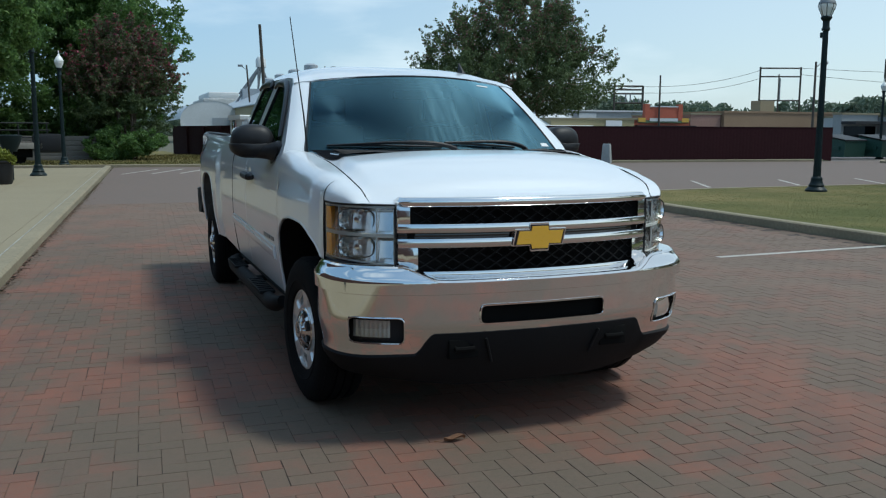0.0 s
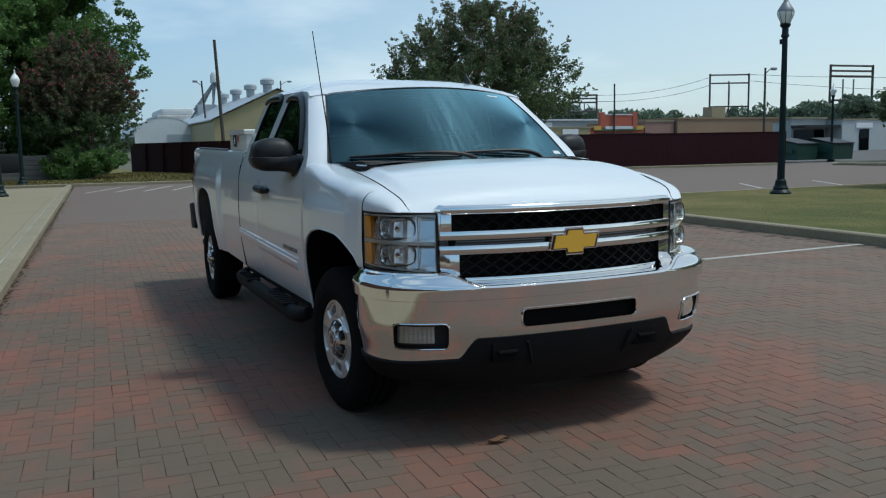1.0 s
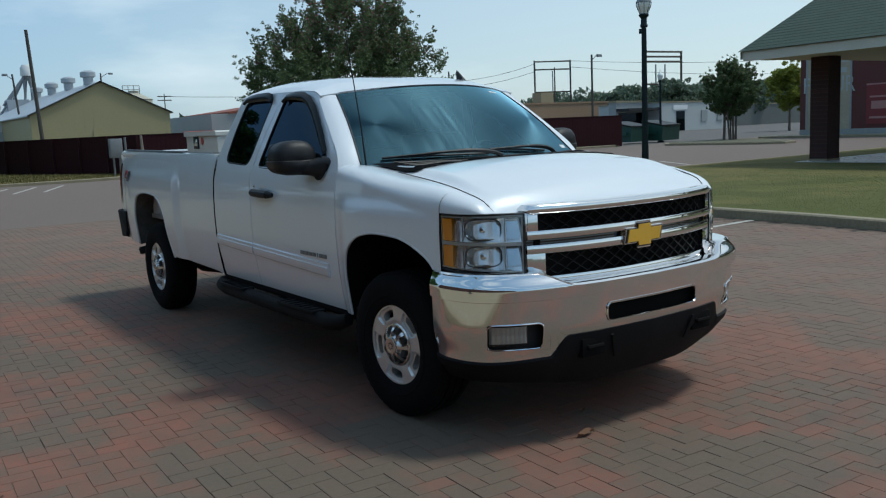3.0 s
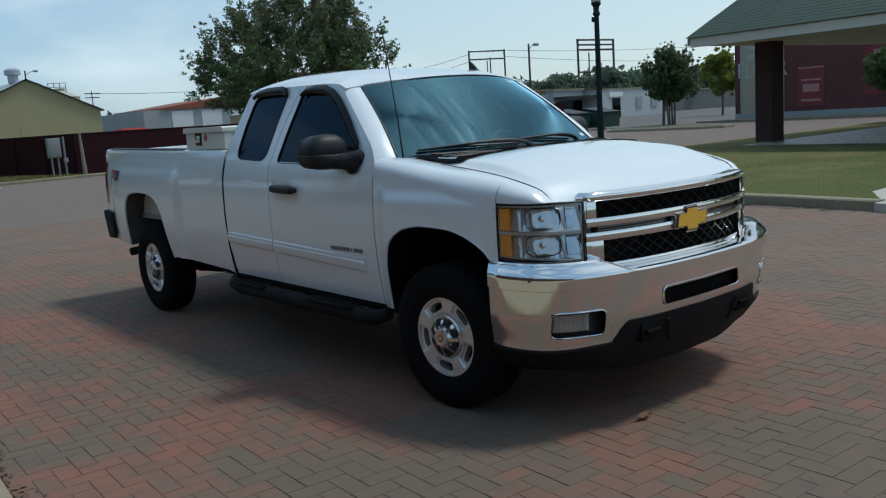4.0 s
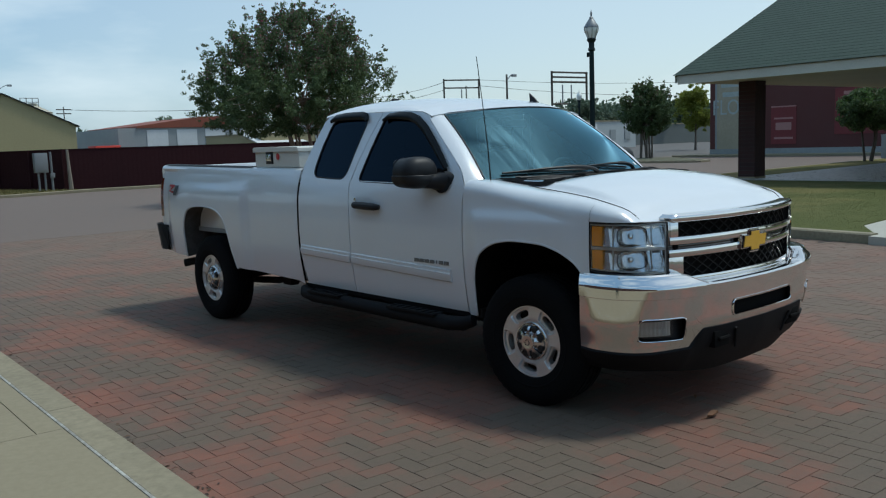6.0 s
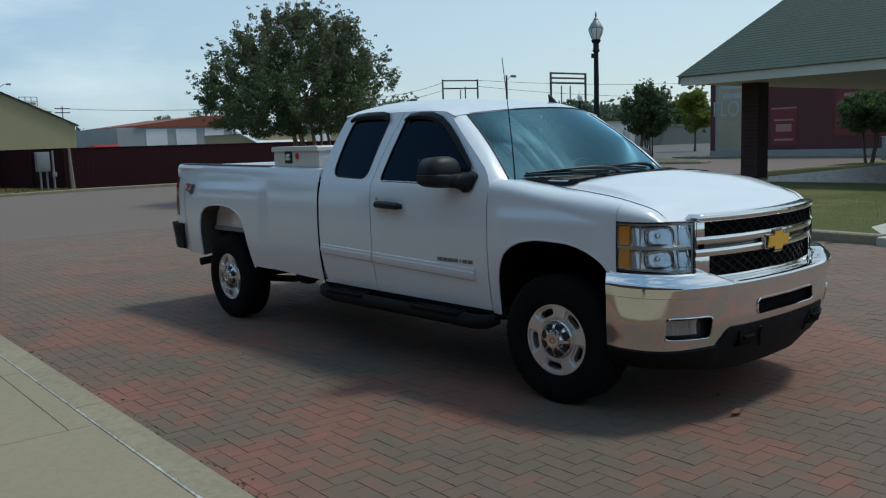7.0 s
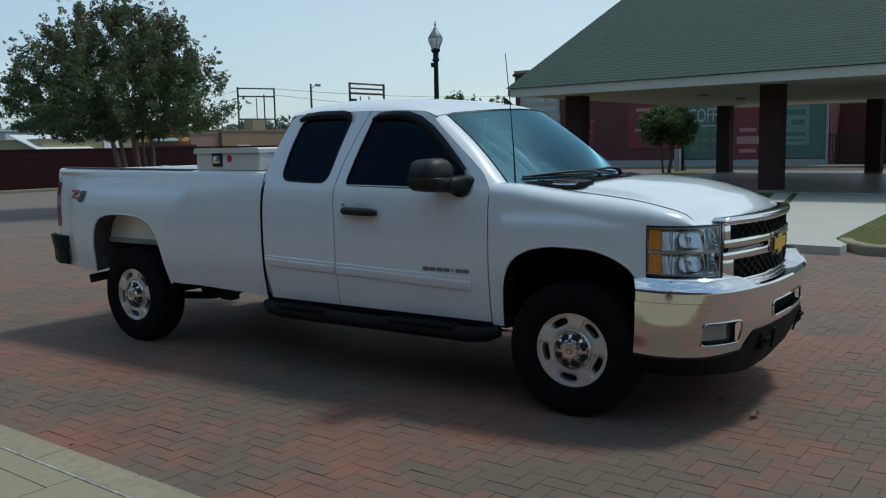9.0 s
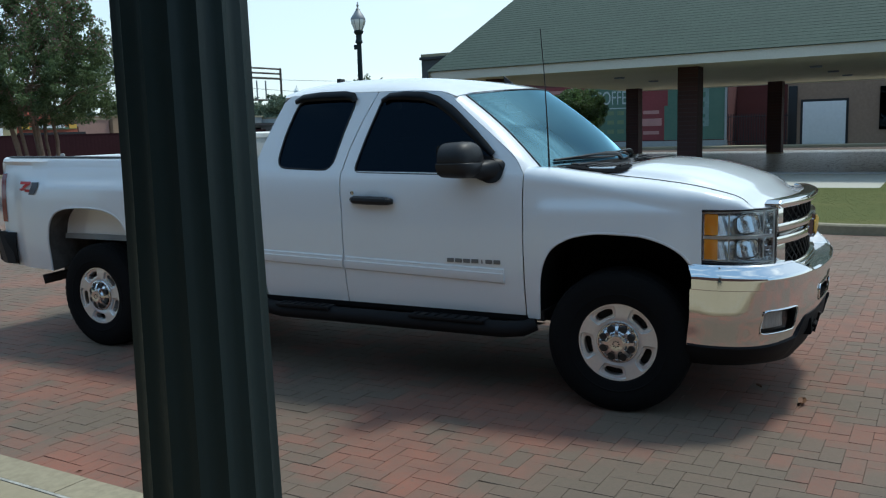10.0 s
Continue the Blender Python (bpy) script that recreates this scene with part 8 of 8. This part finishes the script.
for k in range(7):
    t = k / 6
    h = 0.078 * t ** 0.8
    rows.append([(0.464 - 0.020, 1.13 + 0.09 * t, 1.850), (0.464 - 0.006, 1.13 + 0.09 * t + 0.02, 1.856 + h), (0.464 + 0.006, 1.13 + 0.09 * t + 0.02, 1.856 + h), (0.464 + 0.020, 1.13 + 0.09 * t, 1.850)])
grid(bm, rows)
part("roof_fin", bm, BLACK_PLASTIC, truck, "black fin aerial")
bm = boxed(-0.035, 0.035, 2.34, 2.37, 1.86, 1.955, bevel=0.008)
part("roof_lamp", bm, BLACK_PLASTIC, truck)

# --- crossover tool box lying across the bed
tools = thing("tool_box", "white enamel crossover tool box resting across the truck bed rails", "tool box", (0, 2.85, 1.40))
bm = bmesh.new()
box(bm, -0.70, 0.70, -0.33, 0.28, -0.30, 0.03, 0.01)
box(bm, -0.885, 0.885, -0.34, 0.36, 0.014, 0.150, 0.012)
part("body", bm, WHITE_STEEL, tools)
bm = bmesh.new()
rows = []
for x in (-0.90, -0.895, 0.895, 0.90):
    rows.append([(x, -0.35, 0.145), (x, -0.35, 0.172), (x, -0.33, 0.182), (x, 0.35, 0.186), (x, 0.368, 0.174), (x, 0.368, 0.145)])
vs = grid(bm, rows)
bm.faces.new(vs[0])
bm.faces.new(vs[-1])
part("lid", bm, WHITE_STEEL, tools)
for s in (1, -1):
    latch = part("latch", boxed(-s * 0.887 - 0.006, -s * 0.887 + 0.006, 0.06, 0.17, 0.045, 0.145, bevel=0.004), BLACK_PLASTIC, tools, "black paddle latch")
    part("paddle", boxed(-s * 0.895 - 0.004, -s * 0.895 + 0.004, 0.075, 0.155, 0.070, 0.125, bevel=0.003), CHROME_DULL, latch)
    bm = bmesh.new()
    lathe(bm, [(0.0, 0.0), (0.028, 0.0)], 20, "x", (-s * 0.8895, -0.02, 0.105))
    part("maker_label", bm, RED_DECAL, tools, "round red label")


# ---- small things ----
leaf = thing("dry_leaf", "curled dry brown leaf lying on the pavers", "leaf", (-0.43, -0.92, 0.003))
bm = bmesh.new()
grid(bm, [[(x, y * (1 - (x / 0.055) ** 2), 0.006 + 0.014 * abs(y / 0.02) + 0.006 * math.sin(x * 60)) for y in np.linspace(-0.022, 0.022, 5)] for x in np.linspace(-0.055, 0.055, 9)])
part("blade", bm, DRY_LEAF, leaf)
part("stalk", tube(bmesh.new(), [(-0.055, 0, 0.006), (-0.10, 0.01, 0.004)], 0.002, 4), DRY_LEAF, leaf)

# dead leaves and grit swept against the near kerb
rng = np.random.default_rng(8)
co, fs = [], []
for k in range(2600):
    v = rng.uniform(-5.5, 22.0)
    u = -0.115 + abs(rng.normal()) * 0.05 * (1.6 if rng.random() < 0.12 else 1.0)
    x, y = street(u, v)
    q, w, a = rng.uniform(0.006, 0.022), rng.uniform(0.004, 0.010), rng.uniform(0, 6.28)
    base = len(co)
    for du, dv, dz in ((-q, 0, 0.001), (0, w, rng.uniform(0.002, 0.010)), (q, 0, 0.003), (0, -w, 0.001)):
        co.append((x + du * math.cos(a) - dv * math.sin(a), y + du * math.sin(a) + dv * math.cos(a), 0.002 + dz))
    fs.append((base, base + 1, base + 2, base + 3))
me = bpy.data.meshes.new("leaf_litter")
me.from_pydata(co, [], fs)
me.materials.append(LITTER)
tagged(new("leaf_litter", me), "brown dead leaves and grit along the kerb", "litter", kind="stuff")
crumb = thing("dry_leaf", "small dark curled leaf on the pavers", "leaf", (-0.20, -0.66, 0.003), 40)
part("blade", grid_of([[(x, y * (1 - (x / 0.03) ** 2), 0.004 + 0.010 * abs(y / 0.014)) for y in np.linspace(-0.014, 0.014, 5)] for x in np.linspace(-0.03, 0.03, 7)]), DRY_LEAF, crumb)

# ---- pavers ----
def chamfered(w, h, c=0.0016, d=0.0035):
    """A paver's worn top: a face with sloping edges."""
    lo = [(-w / 2, -h / 2), (w / 2, -h / 2), (w / 2, h / 2), (-w / 2, h / 2)]
    hi = [(-w / 2 + c, -h / 2 + c), (w / 2 - c, -h / 2 + c), (w / 2 - c, h / 2 - c), (-w / 2 + c, h / 2 - c)]
    return [(*p, -d) for p in lo] + [(*p, 0.0) for p in hi]


QUADS = ((4, 5, 6, 7), (0, 1, 5, 4), (1, 2, 6, 5), (2, 3, 7, 6), (3, 0, 4, 7))
U = 0.1
rng = np.random.default_rng(3)
verts, faces, single = [], [], []
# a few widths of joint, from tight to open
along = [chamfered(2 * U - g, U - g * 0.8) for g in (0.0008, 0.0012, 0.0018, 0.0028, 0.0045)]
across = [chamfered(U - g * 0.8, 2 * U - g) for g in (0.0008, 0.0012, 0.0018, 0.0028, 0.0045)]
for i in range(-2, 108):
    for j in range(-138, 140):
        k = (i - j) % 4
        if k not in (0, 3):
            continue
        cu, cv = ((i + 1) * U, (j + 0.5) * U) if k == 0 else ((i + 0.5) * U, (j + 1) * U)
        x, y = street(cu + 0.02, cv)
        if x > 7.9 or (x > 7.25 and y > 1.2):
            continue
        dz, tx, ty = rng.normal() * 0.0006, rng.normal() * 0.006, rng.normal() * 0.006
        gap = int(rng.integers(0, 5))
        if -1.75 < x < 0.75 and -2.15 < y < -0.95:
            single.append((k, x, y, dz, tx, ty))
            continue
        base = len(verts)
        for px, py, pz in (along if k == 0 else across)[gap]:
            ux, uy = px * math.cos(LEAN_ST) - py * math.sin(LEAN_ST), px * math.sin(LEAN_ST) + py * math.cos(LEAN_ST)
            verts.append((x + ux, y + uy, pz + dz + tx * px + ty * py))
        faces += [tuple(base + q for q in f) for f in QUADS]
me = bpy.data.meshes.new("paver_field")
me.from_pydata(verts, [], faces)
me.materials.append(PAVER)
paving = tagged(new("paver_field", me), "herringbone street of red and charcoal clay pavers", "paving", kind="structure")
shapes = []
for pts in (along[2], across[2]):
    m2 = bpy.data.meshes.new("paver")
    m2.from_pydata(pts, [], QUADS)
    m2.materials.append(PAVER_ONE)
    shapes.append(m2)
for k, x, y, dz, tx, ty in single[:300]:
    ob = new("paver", shapes[0 if k == 0 else 1])
    ob.parent = paving
    ob.matrix_basis = pose(x, y, dz, math.degrees(ty), -math.degrees(tx), math.degrees(LEAN_ST))
rest = single[300:]
verts, faces = [], []
for k, x, y, dz, tx, ty in rest:
    base = len(verts)
    for px, py, pz in (along if k == 0 else across)[1]:
        ux, uy = px * math.cos(LEAN_ST) - py * math.sin(LEAN_ST), px * math.sin(LEAN_ST) + py * math.cos(LEAN_ST)
        verts.append((x + ux, y + uy, pz + dz))
    faces += [tuple(base + q for q in f) for f in QUADS]
if verts:
    me = bpy.data.meshes.new("pavers")
    me.from_pydata(verts, [], faces)
    me.materials.append(PAVER)
    ob = new("pavers", me)
    ob.parent = paving
    tagged(ob, kind="stuff")
